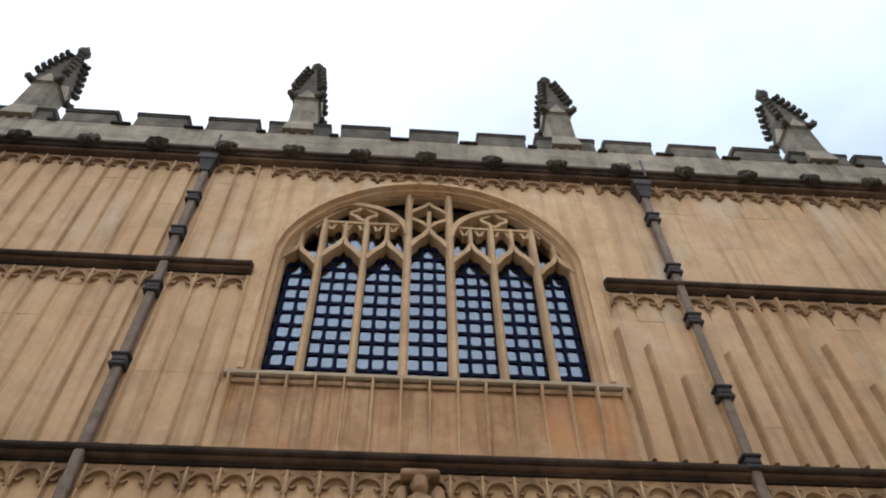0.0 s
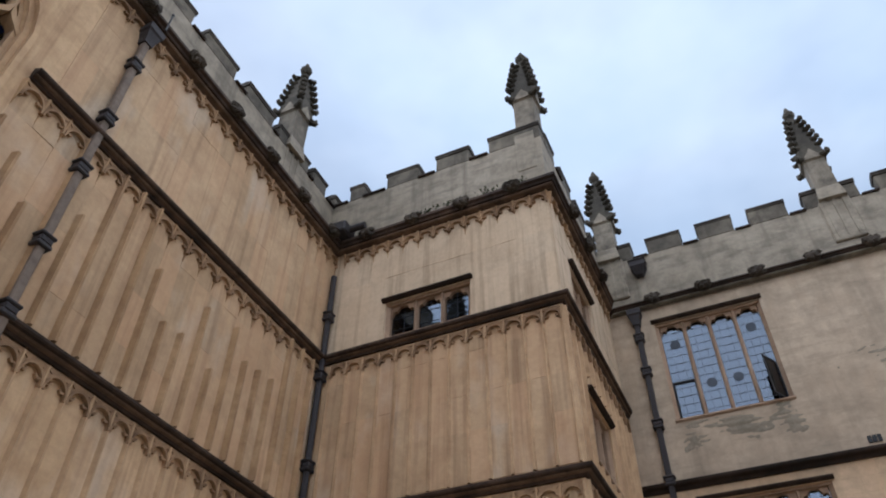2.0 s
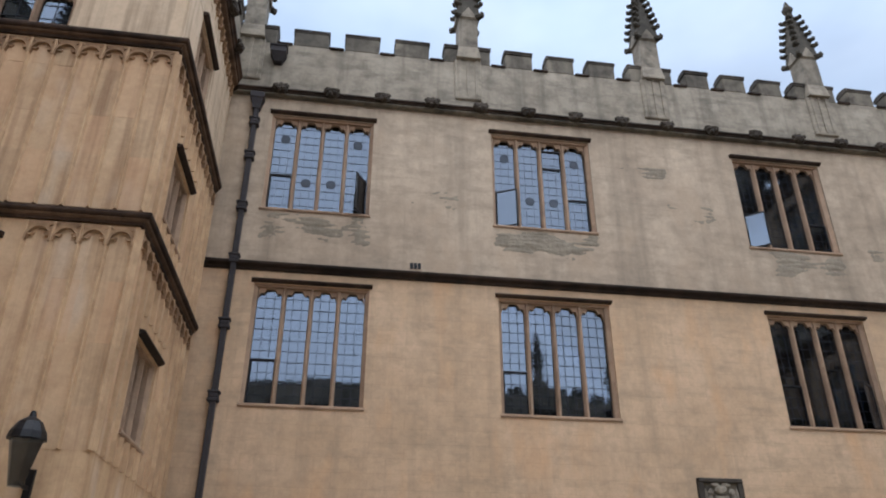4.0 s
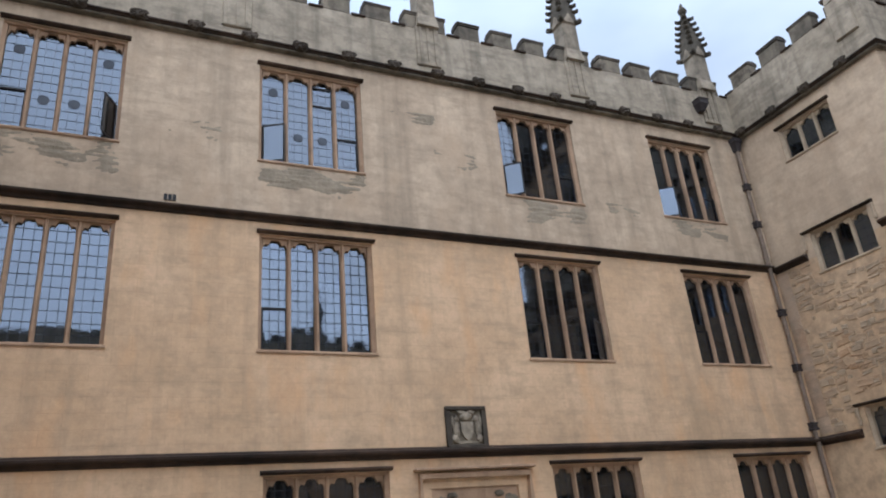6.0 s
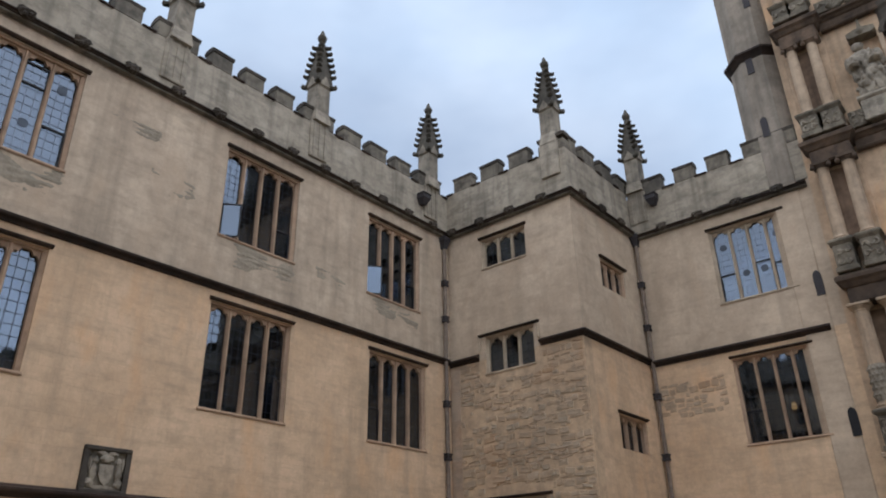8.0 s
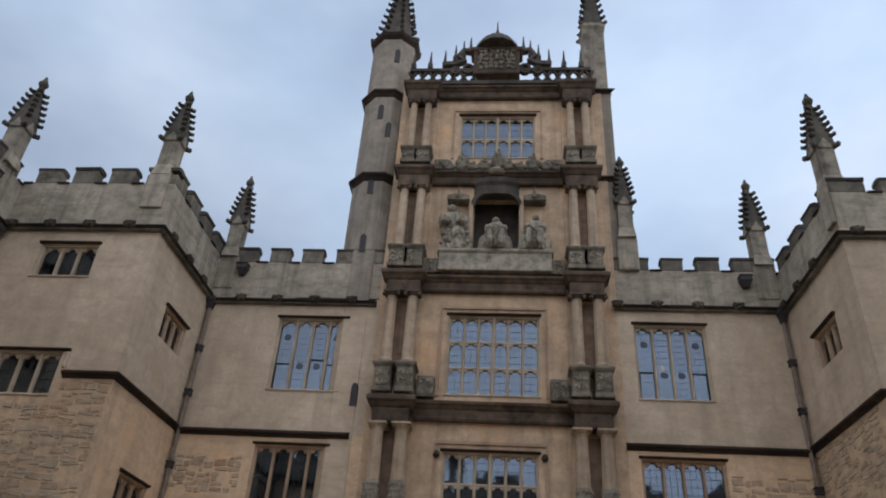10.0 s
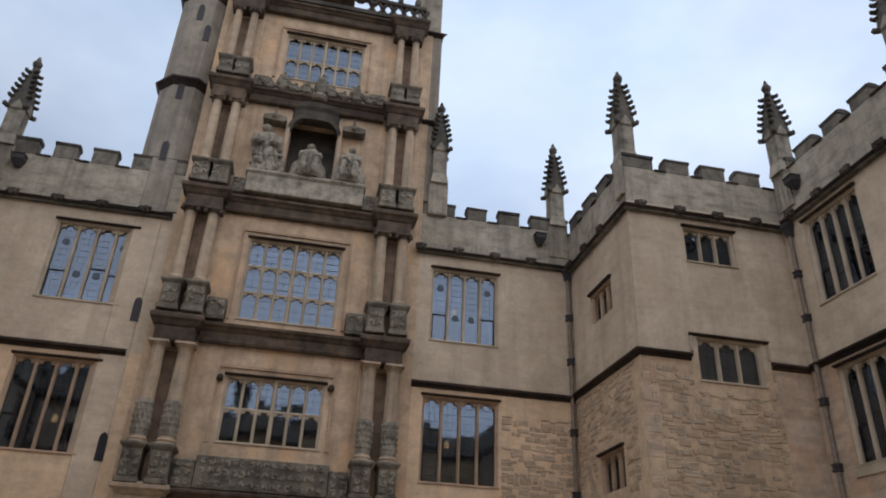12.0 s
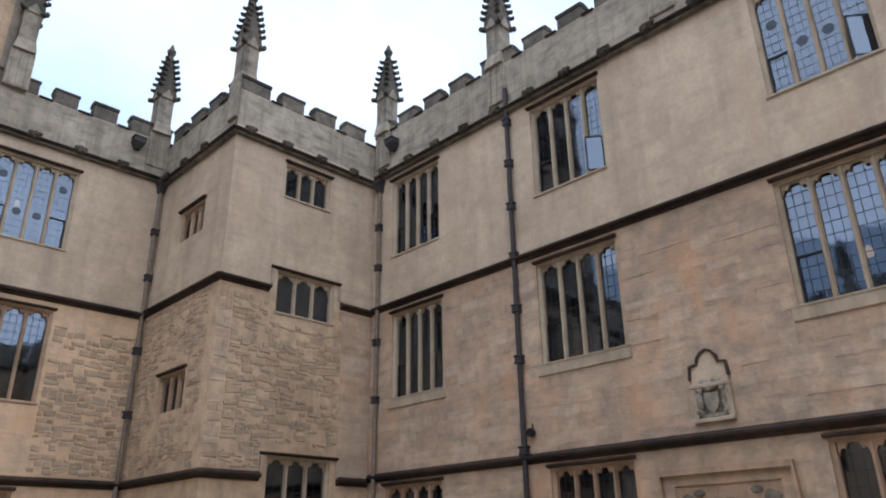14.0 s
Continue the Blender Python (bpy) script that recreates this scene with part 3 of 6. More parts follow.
# ---- drainage ----
def rain_pipe(F, u, z0, z1, collars, hopper=True, square=False, label="", mat=None, rod=False):
    mat = mat or LEADPALE
    p = thing("rainwater_pipe", F @ Matrix.Translation((u, 0, z0)), label or "dull lead rainwater pipe with cast collars", "pipe", "rainwater pipes")
    h = z1 - z0
    body = Shape().box((-0.07, -0.17, 0), (0.07, -0.03, h), 0.02) if square else Shape().lathe([(0.075, 0), (0.075, h)], 0, -0.11, 10)
    part("pipe_run", body, mat, p)
    for c in collars:
        z = c - z0
        part("collar", kept("collar", lambda: Shape().box((-0.13, -0.22, -0.13), (0.13, 0.0, -0.05), 0.02).box((-0.11, -0.21, -0.05), (0.11, 0.0, 0.06), 0.02).box((-0.14, -0.23, 0.06), (0.14, 0.0, 0.12), 0.02), LEAD), None, p, "", at(0, 0, z))
    if hopper:
        part("hopper", Shape().loft([[(-a, -b, z), (a, -b, z), (a, -0.0, z), (-a, -0.0, z)] for a, b, z in ((0.10, 0.20, h - 0.04), (0.12, 0.22, h + 0.10), (0.16, 0.26, h + 0.26), (0.19, 0.29, h + 0.30), (0.19, 0.29, h + 0.46), (0.15, 0.25, h + 0.48))]), LEAD, p, "lead hopper head")
        if rod:
            part("hopper_rod", Shape().lathe([(0.022, h + 0.5), (0.022, h + 1.05), (0.035, h + 1.08), (0.01, h + 1.14)], 0.1, -0.34, 6), CASEMENT, p, "thin upright iron rod")
    return p


# ---- pinnacles and battlements ----
def pinnacle():
    """Built once at its foot (z 0 = the moulding of the parapet), then copied."""
    p = thing("pinnacle", Matrix(), "crocketed stone pinnacle with a dark finial on the parapet", "pinnacle", "parapet pinnacles")
    base = Shape().box((-0.40, -0.10, 0.38), (0.40, 0.46, 1.86), 0.03).square([(0.36, 1.84), (0.355, 1.90), (0.30, 2.30)], 0, 0.12)
    for x in (-0.25, 0.0, 0.25):
        # three ribs that end in little gables on the weathered slope
        base.loft([[(x - a, -b, z), (x + a, -b, z), (x + a, -0.05, z), (x - a, -0.05, z)] for a, b, z in ((0.02, 0.10, 0.40), (0.045, 0.135, 0.56), (0.045, 0.135, 1.84), (0.065, 0.16, 1.90), (0.045, 0.14, 2.02), (0.012, 0.10, 2.16))])
    part("buttress", base, PARAPET, p, "ribbed stone buttress")
    part("shaft", Shape().square([(0.29, 2.14), (0.29, 3.40), (0.33, 3.44), (0.33, 3.5)], 0, 0.12), SPIRE, p)
    for k in range(4):
        gab = Shape().plate([-0.30, -0.15, 0, 0.15, 0.30], [0.0] * 5, [0.02, 0.18, 0.42, 0.18, 0.02], -0.36, -0.30)
        part("gablet", kept("gablet", lambda: gab, SPIRE), None, p, "", at(0, 0.12, 3.45) @ pose(0, 0, 0, 0, 0, 90 * k))
    part("spire", Shape().square([(0.36, 3.5), (0.30, 4.1), (0.08, 5.62), (0.08, 5.68)], 0, 0.12), SPIRELET, p, "tapering four-sided spirelet")
    part("finial", Shape().lathe([(0.05, 5.6), (0.16, 5.74), (0.19, 5.86), (0.14, 5.96), (0.10, 6.02), (0.06, 6.16), (0.015, 6.24)], 0, 0.12, 8), CROCKET, p, "dark knobbed finial")
    cr = kept("crocket", lambda: Shape().blob((0.03, 0, 0), (0.14, 0.11, 0.075), 5, 7, 4, 0.25).blob((0.145, 0, 0.025), (0.065, 0.10, 0.078), 8, 6, 3, 0.25), CROCKET)
    big = kept("corner_crocket", lambda: Shape().blob((0.05, 0, 0), (0.20, 0.12, 0.10), 7, 8, 4, 0.25).blob((0.20, 0, 0.02), (0.075, 0.11, 0.11), 9, 6, 4, 0.25), CROCKET)
    for k in range(4):
        a = math.pi / 4 + k * math.pi / 2
        part("crocket", big, None, p, "", at(0.31 * 1.25 * math.cos(a), 0.12 + 0.31 * 1.25 * math.sin(a), 3.52) @ pose(0, 0, 0, 0, 0, math.degrees(a)))
        for q in range(6):
            z = 3.98 + q * 0.275
            r = 1.414 * (0.28 - (z - 4.1) * 0.128) if z > 4.1 else 1.414 * 0.29
            part("crocket", cr, None, p, "", at(r * math.cos(a), 0.12 + r * math.sin(a), z) @ pose(0, 0, 0, 0, 0, math.degrees(a)))
    return p


PINNACLE = pinnacle()
PLACED = []


def stand_pinnacle(m, lean=(0, 0)):
    m = m @ pose(0, 0, 0, lean[0], lean[1], 0)
    if not PLACED:
        PINNACLE.matrix_basis = m
        PLACED.append(PINNACLE)
        return PINNACLE
    PLACED.append(copy_thing(PINNACLE, m))
    return PLACED[-1]


def battlement(name, F, u0, u1, merlons, z0=Z_PAR, back=0.0, thick=0.42, zn=Z_NOTCH, zm=Z_MER, bosses=True):
    """A parapet wall with merlons of its own: (from, to) along the wall."""
    base = wall(name, F @ Matrix.Translation((0, back, 0)), u0, u1, z0, zn, [], PARAPET, thick)
    tagged(base, "pale weathered stone parapet wall", "parapet", "", "structure")
    rnd = random.Random(len(PLACED) + int(u0 * 10))
    G = F @ Matrix.Translation((0, back, 0))
    for a, b in merlons:
        w = b - a
        dz = rnd.uniform(-0.03, 0.03)
        key = ("merlon", round(w, 2))
        m = part("merlon", kept(key, lambda: Shape().box((0, 0.0, 0.0), (w, thick, zm - zn - 0.12), 0.03), MERLON), None, base, "", G @ at(a, 0, zn))
        part("coping", kept(("coping", round(w, 2)), lambda: Shape().extrude_x([(-0.012, -0.07), (-0.018, -0.02), (-0.035, 0.0), (-0.035, 0.04), (0.10, 0.10), (thick - 0.08, 0.10), (thick + 0.06, 0.03), (thick + 0.05, -0.10)], -0.02, w + 0.02), CAPSTONE), None, m, "dark sloped coping stone", at(0, 0, zm - zn - 0.06 + dz) @ pose(0, 0, 0, 0, rnd.uniform(-0.7, 0.7), 0))
    edges = [u0, *[e for s in merlons for e in s], u1]
    for a, b in zip(edges[::2], edges[1::2]):
        if b - a > 0.12:
            part("crenel_sill", Shape().extrude_x([(-0.06, -0.03), (-0.07, 0.02), (0.12, 0.06), (thick + 0.05, 0.06), (thick + 0.05, -0.03)], a + 0.022, b - 0.022), SOOT, base, "dark crenel sill", G @ at(0, 0, zn))
    return base


def even_merlons(a, b, w=0.95, gap=0.48):
    """Merlons between two pinnacles, starting and ending with a gap."""
    n = max(1, round((b - a - gap) / (w + gap)))
    s = (b - a - gap) / n
    return [(a + gap + i * s, a + gap + i * s + s - gap) for i in range(n)]


def overflow(F, u, z):
    t = thing("overflow_spout", F @ at(u, 0, z), "small dark lead overflow box on the parapet", "spout", "overflow boxes")
    part("spout_box", Shape().loft([[(-a, -b, q), (a, -b, q), (a, 0.0, q), (-a, 0.0, q)] for a, b, q in ((0.10, 0.2, -0.22), (0.20, 0.34, 0.0), (0.22, 0.36, 0.02), (0.22, 0.36, 0.2))]), LEAD, t)
    part("spout_lip", Shape().box((-0.25, -0.40, 0.2), (0.25, 0.0, 0.25), 0.015), LEAD, t)
    return t


def bosses(F, u0, u1, step=1.42, z=Z_CORN + 0.10, parent=None, off=0.25):
    kinds = [kept(("boss", k), lambda: Shape().blob((0, 0, 0), (0.22, 0.15, 0.17), 20 + k, 9, 6, 0.35).blob((0.07, -0.07, -0.06), (0.09, 0.09, 0.08), 30 + k, 6, 4, 0.3).blob((-0.13, -0.05, 0.05), (0.11, 0.09, 0.09), 40 + k, 6, 4, 0.3).blob((0.14, -0.04, 0.07), (0.09, 0.08, 0.08), 45 + k, 6, 4, 0.3).blob((-0.05, -0.10, -0.10), (0.08, 0.07, 0.07), 48 + k, 6, 4, 0.3), BOSS) for k in range(4)]
    n = int((u1 - u0) / step)
    for i in range(n + 1):
        part("boss", kinds[(i * 7 + int(u0)) % 4], None, parent, "", at(u0 + i * step, -off, z))


def moss(F, u, z, r, seed):
    rnd = random.Random(seed)
    s = Shape()
    for _ in range(60):
        x, y, q = rnd.gauss(0, r * 0.5), rnd.uniform(-0.3, -0.05), rnd.uniform(-0.02, r * 0.22)
        a, b = rnd.uniform(0, 6.28), rnd.uniform(0.04, 0.085)
        s.add([(x, y, q), (x + b * math.cos(a), y + b * math.sin(a), q + b * 0.9), (x + b * math.cos(a + 0.9), y + b * math.sin(a + 0.9), q + b * 0.5)], [(0, 1, 2)])
    ob = part("wall_ferns", s, MOSS)
    ob.matrix_basis = F @ at(u, 0, z)
    return tagged(ob, "tuft of small green ferns on the cornice", "plant", "", "stuff")


# ---- masonry laid stone by stone ----
def block_kinds(mat, tag, rough):
    out = []
    for k in range(10):
        def make():
            rnd = random.Random(k * 31 + 5)
            j = lambda s: rnd.uniform(-s, s) * (0 if rough < 0.1 else 1)
            outer = [(-0.5 + j(0.04), -0.5 + j(0.05)), (0.0 + j(0.1), -0.5 + j(0.04)), (0.5 + j(0.04), -0.5 + j(0.05)), (0.5 + j(0.03), 0.0 + j(0.1)),
                     (0.5 + j(0.04), 0.5 + j(0.05)), (0.0 + j(0.1), 0.5 + j(0.04)), (-0.5 + j(0.04), 0.5 + j(0.05)), (-0.5 + j(0.03), 0.0 + j(0.1))]
            rings = [[(x, 0.5, z) for x, z in outer], [(x, -0.2, z) for x, z in outer], [(x * (0.90 if rough > 0.3 else 0.985 if rough > 0.1 else 1.0), -0.5 - rnd.uniform(0, rough), z * (0.84 if rough > 0.3 else 0.98 if rough > 0.1 else 1.0)) for x, z in outer]]
            return Shape().loft(rings)
        out.append(kept((tag, k), make, mat))
    return out


def masonry(host, F, u0, u1, z0, z1, holes, length, height, proud, mat, tag, gap=0.02, skip=0.0, limit=300, seed=1, rough=0.5, vary=0.5):
    kinds = block_kinds(mat, tag, rough)
    rnd = random.Random(seed)
    z, count, rest = z0, 0, Shape()
    while z < z1 - 0.06:
        h = min(rnd.uniform(*height), z1 - z)
        spans = [(u0, u1)]
        for a, b, c, d in holes:
            if c < z + h and d > z:
                spans = [s for p, q in spans for s in ((p, min(q, a)), (max(p, b), q)) if s[1] - s[0] > 0.06]
        for p, q in spans:
            u = p
            while u < q - 0.05:
                w = min(rnd.uniform(*length), q - u)
                if q - u - w < length[0] * 0.5:
                    w = q - u
                if rnd.random() >= skip:
                    d = proud * rnd.uniform(1 - vary, 1 + vary)
                    m = F @ at(u + w / 2, -d / 2 + 0.02, z + h / 2 + (rnd.uniform(-0.05, 0.05) if rough > 0.3 else 0)) @ pose(0, 0, 0, 0, rnd.uniform(-8, 8) if rough > 0.3 else 0, 0) @ at(sx=max(0.03, w - gap), sy=d + 0.04, sz=max(0.03, h - gap * rnd.uniform(0.7, 1.6)))
                    me = kinds[rnd.randrange(10)]
                    if count < limit:
                        part("stone", me, None, host, "", m)
                        count += 1
                    else:
                        rest.add([m @ v.co for v in me.vertices], [tuple(g.vertices) for g in me.polygons])
                u += w
        z += h
    if rest.v:
        ob = part("stone_courses", rest, mat, host)
        ob["kind"] = "stuff"


def eroded_patch(host, F, u0, u1, z0, z1, seed, low=0.0):
    """A blown stone face: ragged beds standing a little proud and biting back, fading into the wall all round."""
    nx, nz = int((u1 - u0) / 0.05), int((z1 - z0) / 0.035)
    v, f = [], []
    for k in range(nz + 1):
        for i in range(nx + 1):
            a, b = i / nx, k / nz
            u, z = u0 + (u1 - u0) * a, z0 + (z1 - z0) * b
            rim = min(1.0, 5 * a, 5 * (1 - a), 2.2 * b, 8 * (1 - b) + 0.3)
            broad = noise.noise((u * 1.1, seed, z * 1.8))
            bed = noise.noise((u * 1.6 + 0.5 * noise.noise((u, z * 2, seed)), seed * 2, z * 11))
            fine_ = noise.noise((u * 9, seed * 3, z * 14))
            v.append((u, -(0.034 * rim * (0.55 + broad + 0.55 * bed) + 0.008 * fine_ - 0.016 - low * 0.1), z))
    w = nx + 1
    for k in range(nz):
        for i in range(nx):
            q = (k * w + i, k * w + i + 1, (k + 1) * w + i + 1, (k + 1) * w + i)
            if min(v[n][1] for n in q) < 0.002:
                f.append(q)
    part("eroded_stone", Shape().add(v, f), ERODED, host, "grey flaking patch of eroded stone", F)


# ---- ground ----
ground = part("ground", Shape().box((-900, -900, -0.4), (900, 900, -0.03)), FLAG)
tagged(ground, "flat ground round the quadrangle", "ground", "", "structure")
yard = part("pavement", Shape().box((DS - 0.5, DE - 0.5, -0.029), (DN + 0.5, DW + 0.5, -0.012)), MORTAR)
tagged(yard, "stone-flagged courtyard", "pavement", "", "structure")
slab = kept("flagstone", lambda: Shape().box((-0.5, -0.5, 0), (0.5, 0.5, 0.02), 0.006), FLAG)
for i in range(17):
    for k in range(17):
        part("flagstone", slab, None, yard, "", at(DS + 1.0 + i * 2.01, DE + 1.05 + k * 2.12, -0.013, 1.99, 2.1, 0.6))

# ================= the panelled west range =================
WX, WZ0, WZS, WZA, WHALF = 0.28, 9.42, 12.35, 14.62, 2.80
wall_w = wall("wall_west", FW, DS, XT + 0.02, 0, Z_PAR + 0.28, [(WX - WHALF, WX + WHALF, WZ0, WZA + 0.05)], GOLD, 0.7)
tagged(wall_w, "golden limestone wall with blind tracery panels", "wall", "", "structure")


def arch_z(x, half=WHALF, zs=WZS, za=WZA):
    a = min(1.0, abs(x) / half)
    return zs + (za - zs) * max(0.0, 1 - a ** 2.15) ** 0.64


xs = [-WHALF + 2 * WHALF * i / 48 for i in range(49)]
part("spandrel", Shape().plate([WX + x for x in xs], [arch_z(x) for x in xs], [WZA + 0.052] * 49, 0.0, 0.7), GOLD, wall_w, "", FW)

# the great seven-light window
big = thing("window_great", FW @ Matrix.Translation((WX, 0, 0)), "great seven-light traceried window with a navy iron lattice", "window", "", "structure")
for off, wdt, ya, yb, mm in ((0.04, 0.09, -0.06, 0.10, GOLD), (-0.05, 0.09, 0.06, 0.22, GOLD), (-0.13, 0.08, 0.19, 0.36, TRACERY)):
    path = [(-WHALF - off, WZ0)] + [(-WHALF - off, WZ0 + (WZS - WZ0) * i / 4) for i in range(1, 5)]
    path += [(x * (WHALF + off) / WHALF, arch_z(x) + off * (0.25 + 0.75 * (1 - abs(x / WHALF)))) for x in xs[1:-1]]
    path += [(WHALF + off, WZS - (WZS - WZ0) * i / 4) for i in range(5)]
    part("arch_moulding", Shape().bar(path, wdt, ya, yb), mm, big, "moulded four-centred arch order")
PITCH = 0.81
for i in range(1, 7):
    x = (i - 3.5) * PITCH
    major = i in (3, 4)
    top = arch_z(x) - 0.02 if major else 13.50
    part("mullion", mullion_shape(top - WZ0, 0.15 if major else 0.12, 0.12, 0.46), TRACERY, big, "", at(x, 0, WZ0))


def ogee(x0, x1, z0, z1, n=12):
    pts = []
    for i in range(n + 1):
        s = i / n
        a = min(s, 1 - s) * 2
        z = z0 + (z1 - z0) * (0.62 * math.sin(a * math.pi / 2) if a < 0.72 else 0.62 * math.sin(0.72 * math.pi / 2) + (1 - 0.62 * math.sin(0.72 * math.pi / 2)) * ((a - 0.72) / 0.28) ** 1.4)
        pts.append((x0 + (x1 - x0) * s, z))
    return pts


def lattice(x0, x1, z0, z1):
    s = Shape()
    n = 3
    for k in range(n + 1):
        x = x0 + (x1 - x0) * k / n
        s.box((x - 0.030, 0.384, z0), (x + 0.030, 0.397, z1))
    rows = round((z1 - z0) / 0.32)
    for k in range(rows + 1):
        z = z0 + (z1 - z0) * k / rows
        s.box((x0, 0.383, z - 0.029), (x1, 0.396, z + 0.029))
        for q in range(n + 1):
            x = x0 + (x1 - x0) * q / n
            s.add([(x - 0.085, 0.381, z), (x, 0.381, z - 0.085), (x + 0.085, 0.381, z), (x, 0.381, z + 0.085), (x - 0.085, 0.395, z), (x, 0.395, z - 0.085), (x + 0.085, 0.395, z), (x, 0.395, z + 0.085)],
                  [(0, 1, 2, 3), (7, 6, 5, 4), (0, 4, 5, 1), (1, 5, 6, 2), (2, 6, 7, 3), (3, 7, 4, 0)])
    return s


for i in range(7):
    xc = (i - 3) * PITCH
    a, b = xc - PITCH / 2 + 0.05, xc + PITCH / 2 - 0.05
    zs_, za_ = (12.82, 13.45) if i == 3 else (12.40, 13.0)
    if i in (0, 6):
        zs_, za_ = 12.18, 12.75
    part("ogee_head", Shape().bar(ogee(a - 0.02, b + 0.02, zs_, za_), 0.10, 0.16, 0.44), TRACERY, big)
    xs_, zl_ = head_curve(a, b, zs_ - 0.04, 0.47, 15, 0.07)
    og = [q[1] for q in ogee(a, b, zs_, za_, 15)]
    part("cusped_head", Shape().plate(xs_, [min(p, q) for p, q in zip(zl_, og)], og, 0.22, 0.40), TRACERY, big)
    part("lattice", lattice(a - 0.01, b + 0.01, WZ0 + 0.12, zs_ + 0.20), IRON, big, "navy iron lattice over the glass")
    zt = min(arch_z(xc - 0.3), arch_z(xc + 0.3)) + 0.1
    part("pane", Shape().box((a - 0.06, 0.41, WZ0), (b + 0.06, 0.416, zt)), GLASS, big, "leaded glass that mirrors the sky")
    # upright tracery bar over each light, and a row of small cusped panels
    if i != 3:
        if arch_z(xc) - za_ > 0.35:
            part("tracery_bar", mullion_shape(min(13.50, arch_z(xc) - 0.05) - za_ + 0.03, 0.10, 0.16, 0.44), TRACERY, big, "", at(xc, 0, za_ - 0.03))
    else:
        part("tracery_bar", Shape().bar(ogee(a, b, 13.95, 14.3), 0.08, 0.18, 0.44).bar([(xc, 13.42), (xc, 13.98)], 0.08, 0.18, 0.44), TRACERY, big)
        part("tracery_bar", Shape().bar([(a, 13.75), (xc - 0.12, 13.62), (xc, 13.45), (xc + 0.12, 13.62), (b, 13.75)], 0.085, 0.19, 0.43), TRACERY, big)
for side in (-1, 1):
    # the two sub-arches that spring from the jambs to the main mullions, with a straight tracery rail below each crown
    pts = [(side * (1.58 - 1.18 * math.cos(q)), 12.95 + 1.12 * math.sin(q) ** 0.85) for q in [math.pi * k / 24 for k in range(1, 20)]]
    pts = [(x, min(z, arch_z(x) - 0.06)) for x, z in pts]
    part("sub_arch", Shape().bar(pts, 0.12, 0.13, 0.46), TRACERY, big, "moulded sub-arch of the tracery")
    part("tracery_rail", Shape().box((min(side * 0.5, side * 2.05), 0.18, 13.46), (max(side * 0.5, side * 2.05), 0.44, 13.53), 0.01), TRACERY, big)
    xq = side * 1.3
    for dx in (-0.75, -0.45, -0.15, 0.15, 0.45, 0.75):
        # small cusped panels along the rail
        zc = min(13.50, arch_z(xq + dx) - 0.10)
        part("tracery_cusp", Shape().bar([(xq + dx - 0.13, zc - 0.20), (xq + dx - 0.09, zc - 0.07), (xq + dx, zc), (xq + dx + 0.09, zc - 0.07), (xq + dx + 0.13, zc - 0.20)], 0.055, 0.22, 0.42), TRACERY, big)
    part("quatrefoil", Shape().bar([(xq + 0.22 * (1 + 0.2 * math.cos(4 * q)) * math.cos(q), 13.80 + 0.18 * (1 + 0.2 * math.cos(4 * q)) * math.sin(q)) for q in [v * math.pi / 10 for v in range(21)]], 0.075, 0.18, 0.44), TRACERY, big)
part("window_sill", Shape().extrude_x([(0.4, -0.08), (-0.07, -0.17), (-0.11, -0.15), (-0.11, -0.09), (0.4, 0.06)], -3.05, 3.05), PALE_DRESSING, big, "weathered stone sill", at(0, 0, WZ0))

def strapwork_field(w, h):
    """Small raised leaves over a carved ground."""
    rnd, s = random.Random(14), Shape()
    for _ in range(70):
        x, z = rnd.uniform(-w / 2, w / 2), rnd.uniform(0, h)
        if z < h * (1.0 - (2 * abs(x) / w) ** 2 * 0.6):
            s.blob((x, -0.14, z), (rnd.uniform(0.05, 0.13), 0.05, rnd.uniform(0.05, 0.11)), rnd.randrange(99), 7, 4, 0.35)
    return s


# blind tracery: ribs and cusped heads, panel by panel
MOD = 0.425
SOFT_RIB = kept("soft_rib", lambda: Shape().loft([[(-0.045, 0.01, z), (-0.014, -0.075, z), (0.014, -0.075, z), (0.045, 0.01, z)] for z in (0, 1)]), SOFT)
RIB = kept("panel_rib", lambda: Shape().loft([[(-0.06, 0.01, z), (-0.022, -0.12, z), (0.022, -0.12, z), (0.06, 0.01, z)] for z in (0, 1)]), GOLD_RIB)


STUB = kept("faded_rib", lambda: Shape().loft([[(-0.012, 0.01, 0), (-0.004, -0.004, 0), (0.004, -0.004, 0), (0.012, 0.01, 0)], [(-0.034, 0.01, 0.6), (-0.012, -0.05, 0.6), (0.012, -0.05, 0.6), (0.034, 0.01, 0.6)], [(-0.045, 0.01, 1), (-0.018, -0.085, 1), (0.018, -0.085, 1), (0.045, 0.01, 1)]]), GOLD_RIB)

# ribs that hang from a sill and die away below
WEDGE = kept("wedge_rib", lambda: Shape().loft([[(-0.03, 0.01, z), (-0.012, -d, z), (0.012, -d, z), (0.03, 0.01, z)] for z, d in ((0, 0.012), (0.35, 0.045), (0.7, 0.10), (0.92, 0.15), (1, 0.155))]), SOFT)


